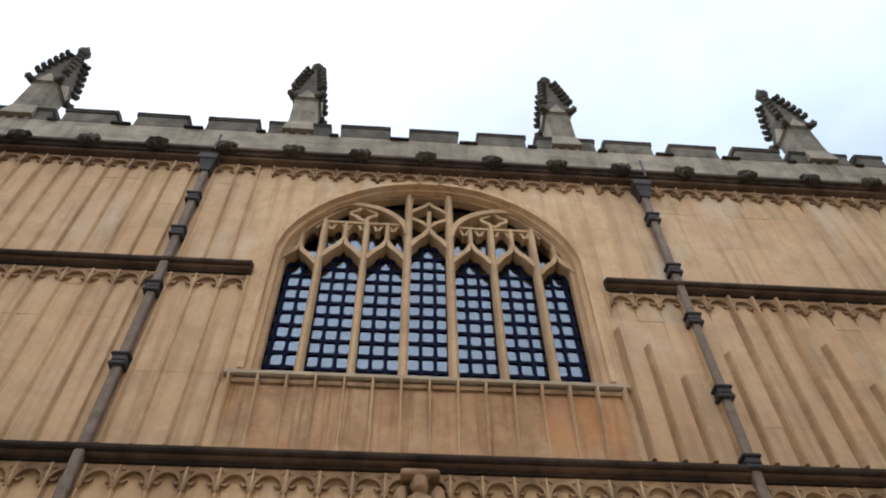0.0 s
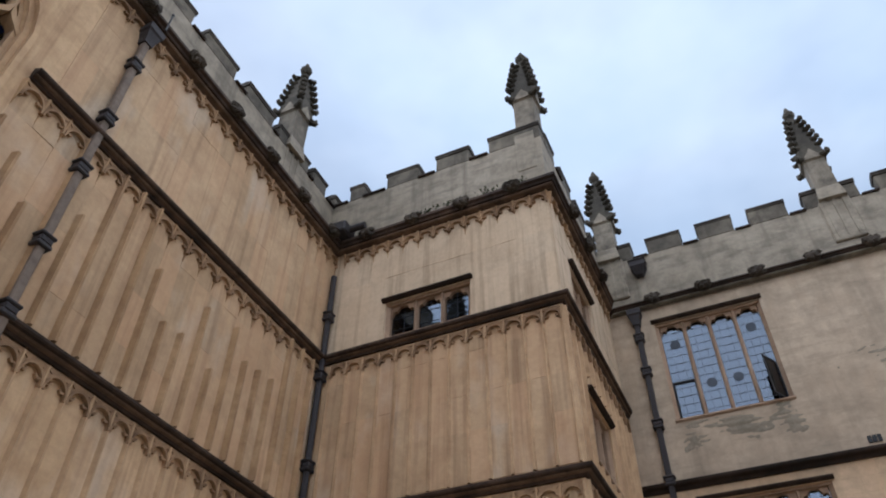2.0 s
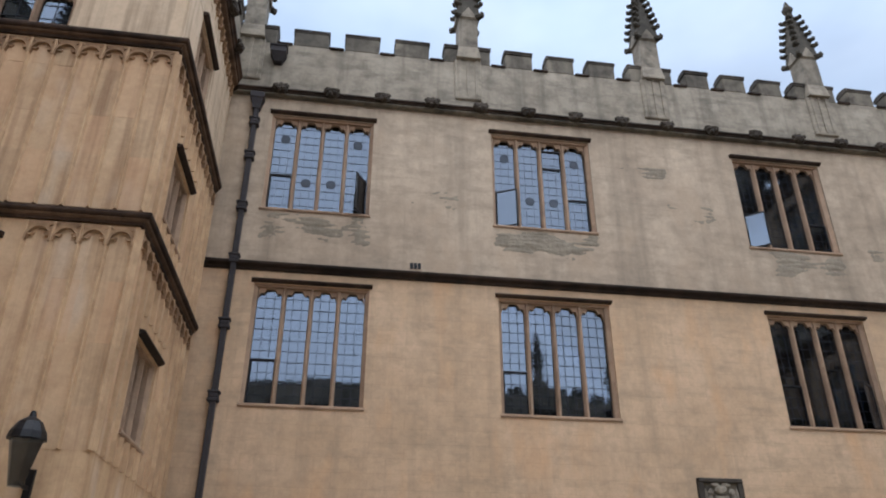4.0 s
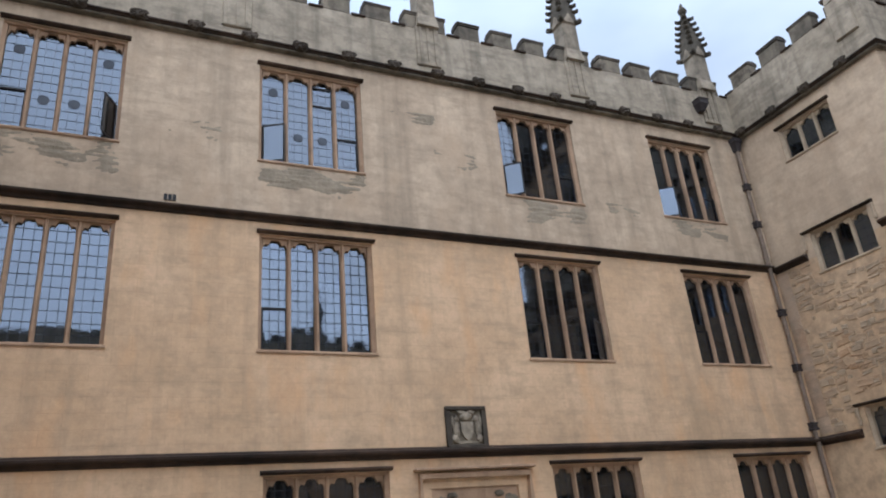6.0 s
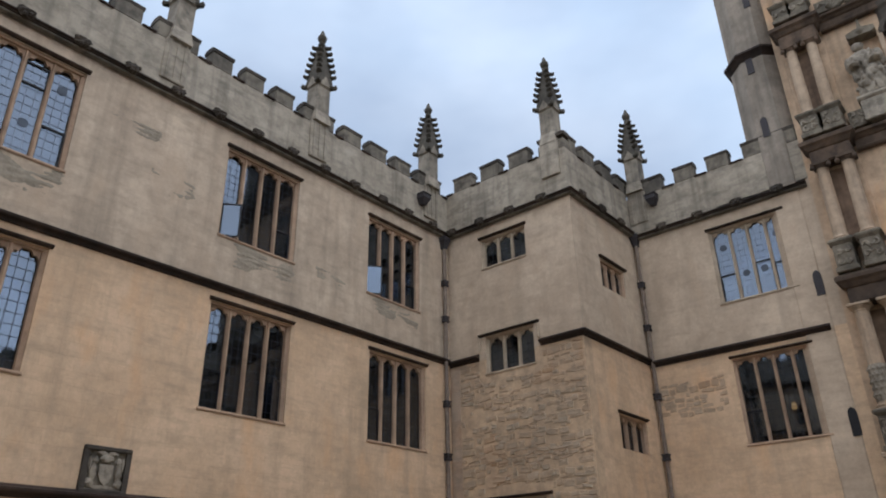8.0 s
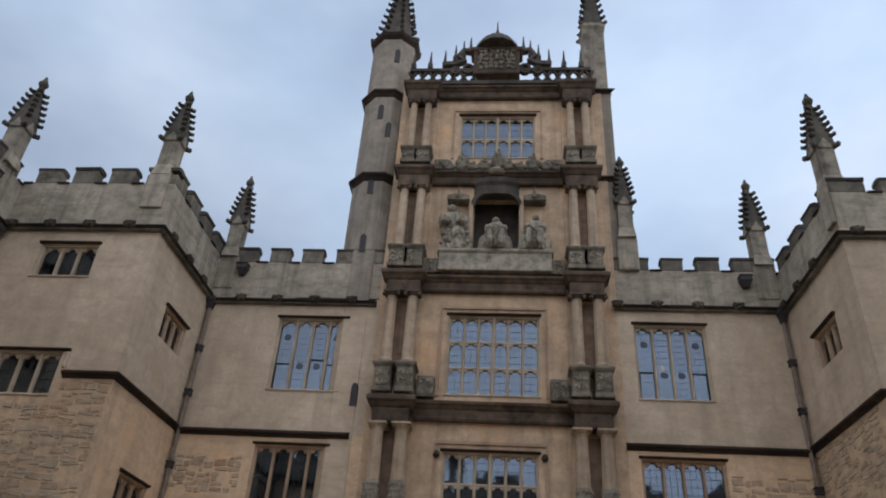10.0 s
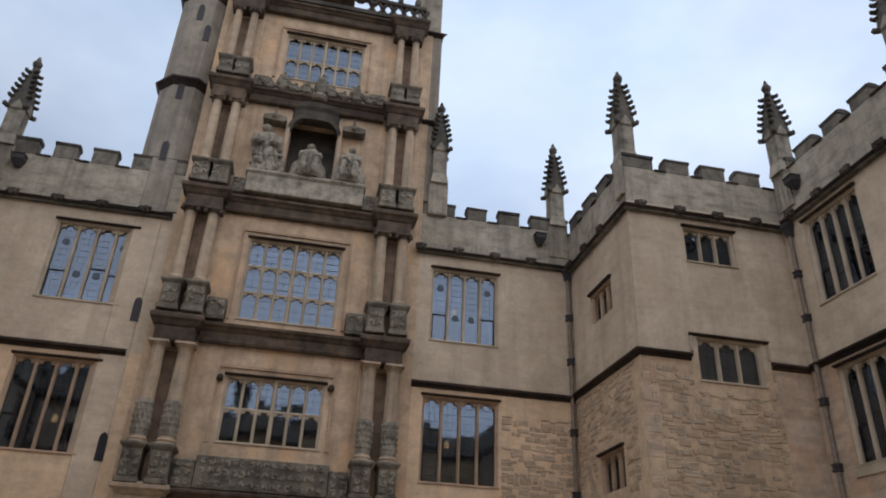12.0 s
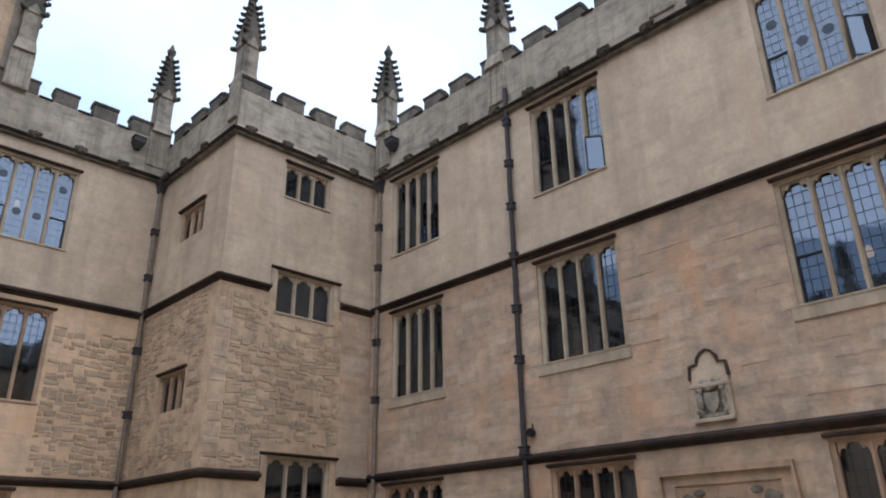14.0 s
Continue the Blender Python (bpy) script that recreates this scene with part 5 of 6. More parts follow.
# ================= the corner stair turrets (north-east, south-east) =================
def stair_turret(side, FSIDE, FFRONT, hu, hm, hl, u_in, u_out, f_in, f_out, fw, rubble_front, tagname):
    """side: u_in at the range wall, u_out at the free corner; the other face runs f_out (corner) to f_in (east wall)."""
    a, b = sorted((u_in, u_out))
    holes = [hu, hm, hl]
    ws = wall("wall_turret_%s_side" % tagname, FSIDE, a, b, 0, Z_PAR, holes, MORTAR, 0.5, bands=((Z_TUR - 0.12, GREY),))
    tagged(ws, "stair turret wall, rubble below and grey render above", "wall", "", "structure")
    c, d = sorted((f_in, f_out))
    inner = 0.5 if f_out < f_in else -0.5
    c2, d2 = (c + 0.5, d) if f_out < f_in else (c, d - 0.5)
    wf = wall("wall_turret_%s_front" % tagname, FFRONT, c2, d2, 0, Z_PAR, fw, MORTAR if rubble_front else HONEY, 0.5, bands=((Z_TUR - 0.12, GREY),))
    tagged(wf, "stair turret wall facing the middle of the court", "wall", "", "structure")
    for h in (hu, hm, hl):
        window(FSIDE, *h, 3, lead=(2, 0.3), drop=0.55 if h is not hu else 0.0, label="small three-light turret window under a hood mould", mat=PALE_DRESSING)
    for h in fw:
        window(FFRONT, *h, 3, lead=(2, 0.3), drop=0.0, label="small slit-like three-light turret window", sill=False)
    tall, zc = ((16.94, 17.66), 14.94) if tagname == "north_east" else ((16.46, 17.06), 14.73)
    s_sign = -1 if u_out < u_in else 1
    # string steps up over the middle window as its hood
    spans = [(a, hm[0] - 0.28), (hm[1] + 0.28, b)]
    for k, (p, q) in enumerate(spans):
        m0 = (1 if (p == a and u_out == a) else (-1 if p == a else 0))
        m1 = (-1 if (q == b and u_out == b) else (1 if q == b else 0))
        run("string_course_turret_%s_%d" % (tagname, k), FSIDE, p, q, Z_TUR, STRING, SOOT, m0, m1, "soot-black moulded string course", "moulding")
    run("string_course_turret_%s_front" % tagname, FFRONT, c, d, Z_TUR, STRING, SOOT, *((1, 1) if f_out == c else (-1, -1)), "soot-black moulded string course", "moulding")
    for k, (p, q) in enumerate([(a, hl[0] - 0.25), (hl[1] + 0.25, b)]):
        run("string_course_turret_low_%s_%d" % (tagname, k), FSIDE, p, q, Z_LOW, STRING, SOOT, (0 if p != a else (1 if u_out == a else -1)), (0 if q != b else (-1 if u_out == b else 1)), "soot-black moulded string course", "moulding")
    run("string_course_turret_low_%s_front" % tagname, FFRONT, c, d, Z_LOW, STRING, SOOT, *((1, 1) if f_out == c else (-1, -1)), "soot-black moulded string course", "moulding")
    mo = lambda lo_is_out: (1, 1) if lo_is_out else (-1, -1)
    k1 = run("cornice_turret_%s_side" % tagname, FSIDE, a, b, zc, CORNICE_S, SOOT, *mo(u_out == a), "soot-black cornice with carved bosses", "cornice")
    k2 = run("cornice_turret_%s_front" % tagname, FFRONT, c, d, zc, CORNICE_S, SOOT, *mo(f_out == c), "soot-black cornice with carved bosses", "cornice")
    bosses(FSIDE, a + 0.4, b - 0.2, 1.45, zc + 0.08, k1, 0.22)
    bosses(FFRONT, c + 0.6, d - 0.3, 1.5, zc + 0.08, k2, 0.22)
    battlement("parapet_turret_%s_side" % tagname, FSIDE, a, b, sorted([(u_out, u_out + 1.15) if u_out == a else (u_out - 1.15, u_out)] + [(u_out - s_sign * (1.65 + 1.42 * i) - (0.92 if s_sign > 0 else 0), u_out - s_sign * (1.65 + 1.42 * i) + (0 if s_sign > 0 else 0.92)) for i in range(3)]), Z_PAR, 0.0, 0.42, *tall)
    f_s = -1 if f_out == c else 1
    battlement("parapet_turret_%s_front" % tagname, FFRONT, c + (0.42 if f_out == c else 0), d - (0.42 if f_out == d else 0),
               sorted([(f_out + 0.43, f_out + 0.95) if f_out == c else (f_out - 0.95, f_out - 0.43)] + [(f_out - f_s * (1.45 + 1.42 * i) - (0.92 if f_s > 0 else 0), f_out - f_s * (1.45 + 1.42 * i) + (0 if f_s > 0 else 0.92)) for i in range(3)]), Z_PAR, 0.0, 0.42, *tall)
    return ws, wf


# side face plane: u = -x ; front face: north-east u = -y, south-east u = y
ne_hu, ne_hm, ne_hl = (-15.80, -13.72, 13.08, 14.29), (-15.80, -13.65, 8.92, 10.30), (-15.75, -13.62, 3.28, 4.50)
ne_fw = [(23.55, 25.45, 11.80, 12.93), (23.62, 25.65, 5.97, 7.13)]
ne_s, ne_f = stair_turret("ne", FNES, FNEW, ne_hu, ne_hm, ne_hl, -DN, -XNE, -DE, -YNE, ne_fw, False, "north_east")
se_hu, se_hm, se_hl = (12.75, 14.64, 13.02, 14.28), (12.73, 15.0, 8.86, 10.26), (12.85, 15.15, 3.05, 4.35)
se_fw = [(-24.78, -23.0, 11.68, 12.84), (-24.78, -22.92, 5.75, 6.97)]
se_s, se_f = stair_turret("se", FSES, FSEW, se_hu, se_hm, se_hl, -DS, -XSE, DE, YSE, se_fw, True, "south_east")
stand_pinnacle(Matrix.Translation((XNE + 0.64, YNE - 0.36, Z_PAR + 0.43)))
stand_pinnacle(Matrix.Translation((XSE - 0.28, YSE - 0.50, Z_PAR - 0.12)))

# ================= the east range with its tower =================
AX = 0.20                                       # the tower's middle, x
FT = Matrix.Translation((AX, DE, 0)) @ pose(0, 0, 0, 0, 0, 180)   # u = AX - x
TW0, TW1 = -4.55, 4.72                          # tower body across
EU = [(-8.63, -5.88, 11.19, 14.11), (5.07, 7.72, 11.24, 14.15)]
EL = [(-8.64, -5.97), (4.95, 7.76)]
e_holes = [*EU] + [(a, b, 6.10, 9.06) for a, b in EL] + [(4.9, 7.6, 1.2, 3.44)]
wall_e1 = wall("wall_east_north_part", FE, -XNE, TW0 - AX, 0, Z_PAR, e_holes[0:1] + e_holes[2:3], HONEY, 0.6, bands=((Z_EAST, GREY),))
wall_e2 = wall("wall_east_south_part", FE, TW1 - AX, -XSE, 0, Z_PAR, [e_holes[1], e_holes[3], e_holes[4]], HONEY, 0.6, bands=((Z_EAST, GREY),))
for w_ in (wall_e1, wall_e2):
    tagged(w_, "honey and grey stone wall beside the tower", "wall", "", "structure")
for i, hole in enumerate(EU):
    window(FE, *hole, 4, lead=(3, 0.24), casements=((0, 0.0, 1.1), (3, 0.0, 1.1)) + (((2, 0.0, 1.3),) if i == 0 else ()), drop=0.0, roundels=((0, 2.2), (1, 1.0), (2, 1.0), (3, 2.2)), label="four-light window with painted glass roundels beside the tower", mat=PALE_DRESSING, fine="pale")
for a, b in EL:
    window(FE, a, b, 6.10, 9.06, 4, lead=(3, 0.28), casements=((0, 0.0, 1.1),), drop=0.0, label="tall four-light window beside the tower")
window(FE, 4.9, 7.6, 1.2, 3.44, 4, lead=(3, 0.28), drop=0.0, label="four-light window of the ground storey")
run("string_course_east_north", FE, -XNE, -5.25, Z_EAST, STRING, SOOT, -1, 0, "soot-black moulded string course", "moulding")
run("string_course_east_south", FE, 4.50, -XSE, Z_EAST, STRING, SOOT, 0, 1, "soot-black moulded string course", "moulding")
run("string_course_east_low_north", FE, -XNE, TW0 - AX, Z_LOW, STRING, SOOT, -1, 0, "soot-black moulded string course", "moulding")
run("string_course_east_low_south", FE, TW1 - AX, -XSE, Z_LOW, STRING, SOOT, 0, 1, "soot-black moulded string course", "moulding")
ce1 = run("cornice_east_north", FE, -XNE, TW0 - AX - 0.1, 14.79, CORNICE_S, SOOT, -1, 0, "soot-black cornice with carved bosses", "cornice")
ce2 = run("cornice_east_south", FE, TW1 - AX - 0.1, -XSE, 14.84, CORNICE_S, SOOT, 0, 1, "soot-black cornice with carved bosses", "cornice")
bosses(FE, -XNE + 1.4, TW0 - AX - 0.2, 1.5, 14.87, ce1, 0.22)
bosses(FE, TW1 - AX, -XSE - 0.4, 1.5, 14.92, ce2, 0.22)
battlement("parapet_east_north", FE, -XNE, TW0 - AX, [(-XNE + 0.01, -10.12), (-9.56, -8.74), (-8.20, -7.32), (-6.76, TW0 - AX - 0.02)], Z_PAR - 0.06, 0, 0.42, 16.66, 17.36)
battlement("parapet_east_south", FE, TW1 - AX, -XSE, [(TW1 - AX + 0.02, 5.88), (6.39, 7.21), (7.75, 8.62), (9.14, -XSE - 0.01)], Z_PAR, 0, 0.42, 16.56, 17.18)
stand_pinnacle(FE @ at(-11.26, 0.05, Z_PAR - 0.02))
stand_pinnacle(FE @ at(10.27, 0.05, Z_PAR - 0.08))
stand_pinnacle(FE @ at(5.10, -0.1, Z_PAR + 1.05))
rain_pipe(FE, -XNE + 0.16, 0.3, 14.45, (12.7, 10.9, 8.2, 6.0), True, False)
rain_pipe(FE, -XSE - 0.16, 0.3, 14.35, (12.7, 10.9, 8.2, 6.0), True, False)

overflow(FE, -10.55, 16.2)
overflow(FE, 9.45, 16.0)

# ---- tower body ----
T2, T3, T5 = (-1.68, 1.68, 6.86, 9.06), (-1.75, 1.75, 11.20, 14.38), (-1.74, 1.66, 22.25, 24.66)
TN = (-0.95, 0.95, 17.47, 20.18)
t_holes = [T2, T3, T5, TN, (-1.75, 1.75, 0, 3.95)]
tower = thing("gate_tower", FT, "tall limestone gate tower with five tiers of paired columns", "tower")
tw = wall("tower_wall", Matrix(), TW0, TW1, 0, 26.4, t_holes, TOWER, 0.7)
tw.parent = tower
part("corner_pier", Shape().box((TW1 + 0.002, 0.04, 15.0), (5.15, 1.2, 26.4)), GREYTOWER, tower, "projecting corner pier")
part("tower_body", Shape().box((TW0, 5.5, 0), (TW1, 6.0, 26.4)).box((TW0, 0.702, 15), (TW0 + 0.5, 5.498, 26.4)).box((TW1 - 0.5, 0.702, 15), (TW1, 5.498, 26.4)).box((TW0 + 0.502, 0.702, 25.9), (TW1 - 0.502, 5.498, 26.35)), TOWER, tower)
window(FT, *T2, 6, (7.98,), (2, 0.3), hood="stops", mat=PALE_DRESSING, label="six-light tower window in two tiers with label stops")
window(FT, *T3, 6, (12.26, 13.32), (2, 0.3), hood="label", drop=0.0, mat=PALE_DRESSING, label="six-light tower window in three tiers of painted glass")
window(FT, *T5, 6, (23.38,), (2, 0.3), hood="label", drop=0.0, mat=PALE_DRESSING, label="six-light tower window in two tiers")
for nm, (a, b, c, d) in (("w", T2), ("w", T3), ("w", T5)):
    part("window_surround", Shape().bar([(a - 0.28, c - 0.1), (a - 0.28, d + 0.32), (b + 0.28, d + 0.32), (b + 0.28, c - 0.1)], 0.12, -0.07, 0.02), DRESSED, tower, "flat moulded surround")
    part("window_king_mullion", mullion_shape(d - c, 0.15, 0.04, 0.34), PALE_DRESSING, tower, "", at((a + b) / 2, 0, c))

SPREAD = (0.44, 0.43, 0.41, 0.36, 0.33)          # half the spacing of a column pair, tier by tier
TIERS = [  # pedestal from/to, shaft from/to, entablature from/to, shaft radius
    (0.0, 1.0, 1.2, 4.35, 4.45, 5.28, 0.27),
    (5.22, 6.42, 6.58, 9.68, 9.85, 10.86, 0.255),
    (10.90, 12.04, 12.20, 14.93, 15.08, 16.05, 0.225),
    (16.09, 17.08, 17.24, 20.09, 20.24, 21.26, 0.20),
    (21.30, 22.18, 22.34, 25.0, 25.15, 26.28, 0.175)]


def strapwork(w, h, seed, y):
    """Raised scrolls and lozenges of a carved panel."""
    rnd = random.Random(seed)
    s = Shape()
    nx, nz = max(1, int(w / 0.24)), max(1, int(h / 0.26))
    for i in range(nx):
        for k in range(nz):
            cx, cz = -w / 2 + w * (i + 0.5) / nx, h * (k + 0.5) / nz
            r = min(w / nx, h / nz) * 0.42
            cx, cz, r, a0 = cx + rnd.uniform(-0.03, 0.03), cz + rnd.uniform(-0.03, 0.03), r * rnd.uniform(0.8, 1.15), rnd.uniform(0, 6.28)
            turn = rnd.choice((-1, 1))
            s.bar([(cx + r * (1 - v * 0.07) * math.cos(a0 + turn * v * 0.52), cz + r * (1 - v * 0.07) * math.sin(a0 + turn * v * 0.52)) for v in range(10)], 0.045, y + rnd.uniform(-0.015, 0.0), y + 0.06)
            s.blob((cx, y + 0.03, cz), (r * rnd.uniform(0.3, 0.5), 0.055, r * rnd.uniform(0.3, 0.5)), seed + i * 7 + k, 6, 3)
            s.blob((cx + r * 1.05 * math.cos(a0 + 2), y + 0.03, cz + r * 1.05 * math.sin(a0 + 2)), (r * 0.32, 0.05, r * 0.24), seed + i * 5 + k, 6, 3)
    return s


ENT = [(-0.02, 0.0), (-0.28, 0.0), (-0.32, 0.10), (-0.30, 0.16), (-0.30, 0.52), (-0.36, 0.56), (-0.42, 0.66), (-0.52, 0.74), (-0.54, 0.86), (-0.40, 0.94), (-0.02, 1.0)]
for ti, (p0, p1, s0, s1, e0, e1, r) in enumerate(TIERS):
    eh = e1 - e0
    cut = (0.2, 0.25, 0.25, 0.35, 0.42)[ti]
    part("entablature", Shape().extrude_x([(y if y > -0.1 else y + 0.06, e0 + (cut + (1 - cut) * h) * eh) for y, h in ENT], -2.80, 2.80), ENTAB, tower, "soot-dark moulded entablature")
    for side in (-1, 1):
        c = side * 3.55
        # the entablature breaks forward over each pair of columns
        ring = lambda o, z: [(c - 0.70 - o, -0.72 - o, z), (c + 0.70 + o, -0.72 - o, z), (c + 0.70 + o, 0.0, z), (c - 0.70 - o, 0.0, z)]
        part("entablature_block", Shape().loft([ring(-0.08, e0), ring(-0.04, e0 + 0.12 * eh), ring(-0.06, e0 + 0.16 * eh), ring(-0.06, e0 + 0.52 * eh), ring(0.0, e0 + 0.56 * eh), ring(0.08, e0 + 0.68 * eh), ring(0.18, e0 + 0.76 * eh), ring(0.19, e0 + 0.88 * eh), ring(0.05, e0 + eh)]), ENTAB if ti else COLUMN, tower, "projecting entablature over a column pair")
        part("architrave", Shape().box((c - 0.655, -0.685, e0 + 0.03), (c + 0.655, -0.004, e0 + 0.50 * eh), 0.02), ENTAB if ti else COLUMN, tower, "stained architrave and frieze")
        part("backing_pier", Shape().box((c - 0.74, -0.10, p0), (c + 0.74, 0.02, e0), 0.02), TOWER, tower, "recessed pier behind the columns")
        # thin dark panel paints the shaded gap behind each column pair
        part("pier_recess", Shape().box((c - SPREAD[ti] + 0.10, -0.112, s0), (c + SPREAD[ti] - 0.10, -0.02, s1)), GAP_SHADE, tower, "dark strip that paints the shade between two columns")
    for k, u in enumerate((-3.55 - SPREAD[ti], -3.55 + SPREAD[ti], 3.55 - SPREAD[ti], 3.55 + SPREAD[ti])):
        w = 0.36 if ti == 0 else min(0.30, SPREAD[ti] - 0.06)
        part("pedestal", Shape().box((u - w - 0.05, -0.92, p0), (u + w + 0.05, -0.05, p0 + 0.16), 0.02).box((u - w, -0.86, p0 + 0.16), (u + w, -0.05, p1 - 0.18), 0.02).loft([[(u - w - o, -0.86 - o, z), (u + w + o, -0.86 - o, z), (u + w + o, -0.05, z), (u - w - o, -0.05, z)] for o, z in ((0.0, p1 - 0.18), (0.09, p1 - 0.08), (0.10, p1 - 0.02), (0.02, p1 + 0.04))]), CARVED if ti else COLUMN, tower, "carved grey pedestal")
        if ti:
            part("pedestal_carving", strapwork(0.54, p1 - p0 - 0.42, 50 + ti * 4 + k, -0.91), STATUE, tower, "", at(u, 0, p0 + 0.2))["kind"] = "stuff"
        h = s1 - s0
        prof = [(r * 1.35, s0 - 0.16), (r * 1.35, s0 - 0.10), (r * 1.2, s0 - 0.06), (r * 1.28, s0), (r * 1.05, s0 + 0.06), (r, s0 + 0.12), (r * 0.99, s0 + h * 0.35), (r * 0.86, s1 - 0.12), (r * 0.95, s1 - 0.08), (r * 0.9, s1 - 0.05)]
        col = part("column", Shape().lathe(prof, u, -0.48, 14), COLUMN, tower, "round limestone column")
        if ti in (1,):
            part("carved_drum", Shape().lathe([(r * 1.05, s0 + 0.12), (r * 1.09, s0 + 0.2), (r * 1.09, s0 + 1.2), (r * 1.03, s0 + 1.26)], u, -0.48, 14), STATUE, col, "drum carved with diamond bosses")
            for q in range(5):
                for v in range(6):
                    a = math.pi + (v + 0.5 + (q % 2) * 0.5) * math.pi / 6 + 0.0
                    part("diamond_boss", kept("diamond_boss", lambda: Shape().add([(0.07, 0, 0), (0, 0, 0.1), (-0.07, 0, 0), (0, 0, -0.1), (0, -0.05, 0)], [(0, 1, 4), (1, 2, 4), (2, 3, 4), (3, 0, 4), (3, 2, 1, 0)]), STATUE), None, col, "", at(u + r * 1.09 * math.cos(a), -0.48 + r * 1.09 * math.sin(a), s0 + 0.32 + q * 0.2) @ pose(0, 0, 0, 0, 0, math.degrees(a) + 90))
        cap = Shape().box((u - r * 1.35, -0.48 - r * 1.35, s1 + 0.06), (u + r * 1.35, -0.48 + r * 1.35, s1 + 0.16), 0.02).lathe([(r * 0.9, s1 - 0.06), (r * 1.15, s1 + 0.02), (r * 1.25, s1 + 0.06)], u, -0.48, 12)
        if ti >= 2:
            cap.blob((u - r * 1.2, -0.48 - r, s1), (0.09, 0.09, 0.09), 3).blob((u + r * 1.2, -0.48 - r, s1), (0.09, 0.09, 0.09), 4)
        part("capital", cap, COLUMN if ti < 2 else ENTAB, col)
    if ti:
        for side in (-1, 1):
            part("carved_panel", Shape().box((side * 2.44 - 0.32, -0.34, p0 + 0.04), (side * 2.44 + 0.32, 0.0, p1 - 0.30), 0.02), CARVED, tower, "low carved strapwork panel")
            part("panel_strapwork", strapwork(0.6, p1 - p0 - 0.4, 80 + ti, -0.39), STATUE, tower, "", at(side * 2.44, 0, p0 + 0.07))["kind"] = "stuff"
part("carved_frieze", Shape().box((-2.10, -0.40, 5.26), (2.10, 0.0, 6.28), 0.02), CARVED, tower, "carved frieze over the gate")
part("frieze_strapwork", strapwork(4.0, 1.0, 99, -0.45), STATUE, tower, "", at(0, 0, 5.28))["kind"] = "stuff"
# gate arch
xs4 = [-1.75 + 3.5 * i / 32 for i in range(33)]
part("gate_spandrel", Shape().plate(xs4, [2.1 + 1.75 * math.sqrt(max(0, 1 - (x / 1.75) ** 2)) for x in xs4], [3.952] * 33, 0.0, 0.7), TOWER, tower)
part("gate_arch", Shape().bar([(1.78 * math.cos(q), 2.1 + 1.78 * math.sin(q)) for q in [math.pi * k / 24 for k in range(25)]], 0.26, -0.10, 0.10).bar([(2.02 * math.cos(q), 2.1 + 2.02 * math.sin(q)) for q in [math.pi * k / 24 for k in range(25)]], 0.09, -0.16, 0.03), COLUMN, tower, "moulded round gate arch")
part("gate_leaf", Shape().box((-1.76, 0.9, 0), (1.76, 1.0, 3.9)), OAK, tower, "dark oak gate")
# statue tier: plinth, niche and canopy
TIER4 = at(0, 0, -0.28)
part("statue_plinth", Shape().box((-2.26, -0.55, 16.42), (2.26, -0.02, 17.22), 0.03).extrude_x([(-0.02, 17.22), (-0.55, 17.22), (-0.62, 17.30), (-0.60, 17.40), (-0.02, 17.44)], -2.32, 2.32), STATUE, tower, "pale plinth of the statue group", TIER4)
# near-black stone paints the shade deep in the niche
part("niche_back", Shape().box((-1.07, 0.9, 17.4), (1.07, 1.0, 20.8)), CAPSTONE, tower, "back of the niche, its shade put into near-black stone", TIER4)
part("niche_jamb", Shape().box((-1.15, -0.30, 17.44), (-0.97, 0.05, 19.9), 0.03), COLUMN, tower, "", TIER4)
part("niche_jamb", Shape().box((0.97, -0.30, 17.44), (1.15, 0.05, 19.9), 0.03), COLUMN, tower, "", TIER4)
canopy = []
for o, z in ((0.10, 19.9), (0.16, 20.05), (0.10, 20.12), (0.10, 20.55), (0.24, 20.70), (0.26, 20.9), (0.10, 21.0), (-0.25, 21.25), (-0.6, 21.35)):
    canopy.append([((0.90 + o * 0.7) * math.cos(q), 0.0 + (0.26 + o * 0.7) * math.sin(q), z + 0.22) for q in [math.pi + math.pi * k / 12 for k in range(13)]] + [(1.0, 0.2, z + 0.22), (-1.0, 0.2, z + 0.22)])
part("niche_canopy", Shape().loft(canopy[2:]).bar([(1.0 * math.cos(q), 19.75 + 0.80 * math.sin(q)) for q in [math.pi * k / 16 for k in range(17)]], 0.16, -0.30, 0.0), CAPSTONE, tower, "dark domed canopy of the niche", TIER4)
part("canopy_crown", Shape().lathe([(0.32, 21.3), (0.42, 21.4), (0.30, 21.55), (0.12, 21.7), (0.05, 21.85)], 0.0, -0.3, 10), STATUE, tower, "", TIER4)
for u in (-1.60, 1.60):
    part("side_canopy", Shape().loft([[(u - a, -0.5, z), (u + a, -0.5, z), (u + a, 0, z), (u - a, 0, z)] for a, z in ((0.38, 19.88), (0.47, 19.94), (0.46, 20.10), (0.22, 20.16), (0.05, 20.2))]).lathe([(0.05, 20.15), (0.07, 20.4), (0.02, 20.75)], u, -0.25, 8).blob((u - 0.3, -0.4, 19.98), (0.14, 0.14, 0.13), 5, 8, 5, 0.35).blob((u + 0.3, -0.4, 19.98), (0.14, 0.14, 0.13), 6, 8, 5, 0.35).blob((u, -0.45, 20.05), (0.16, 0.14, 0.15), 7, 8, 5, 0.35), CARVED, tower, "carved canopy with a finial", TIER4)


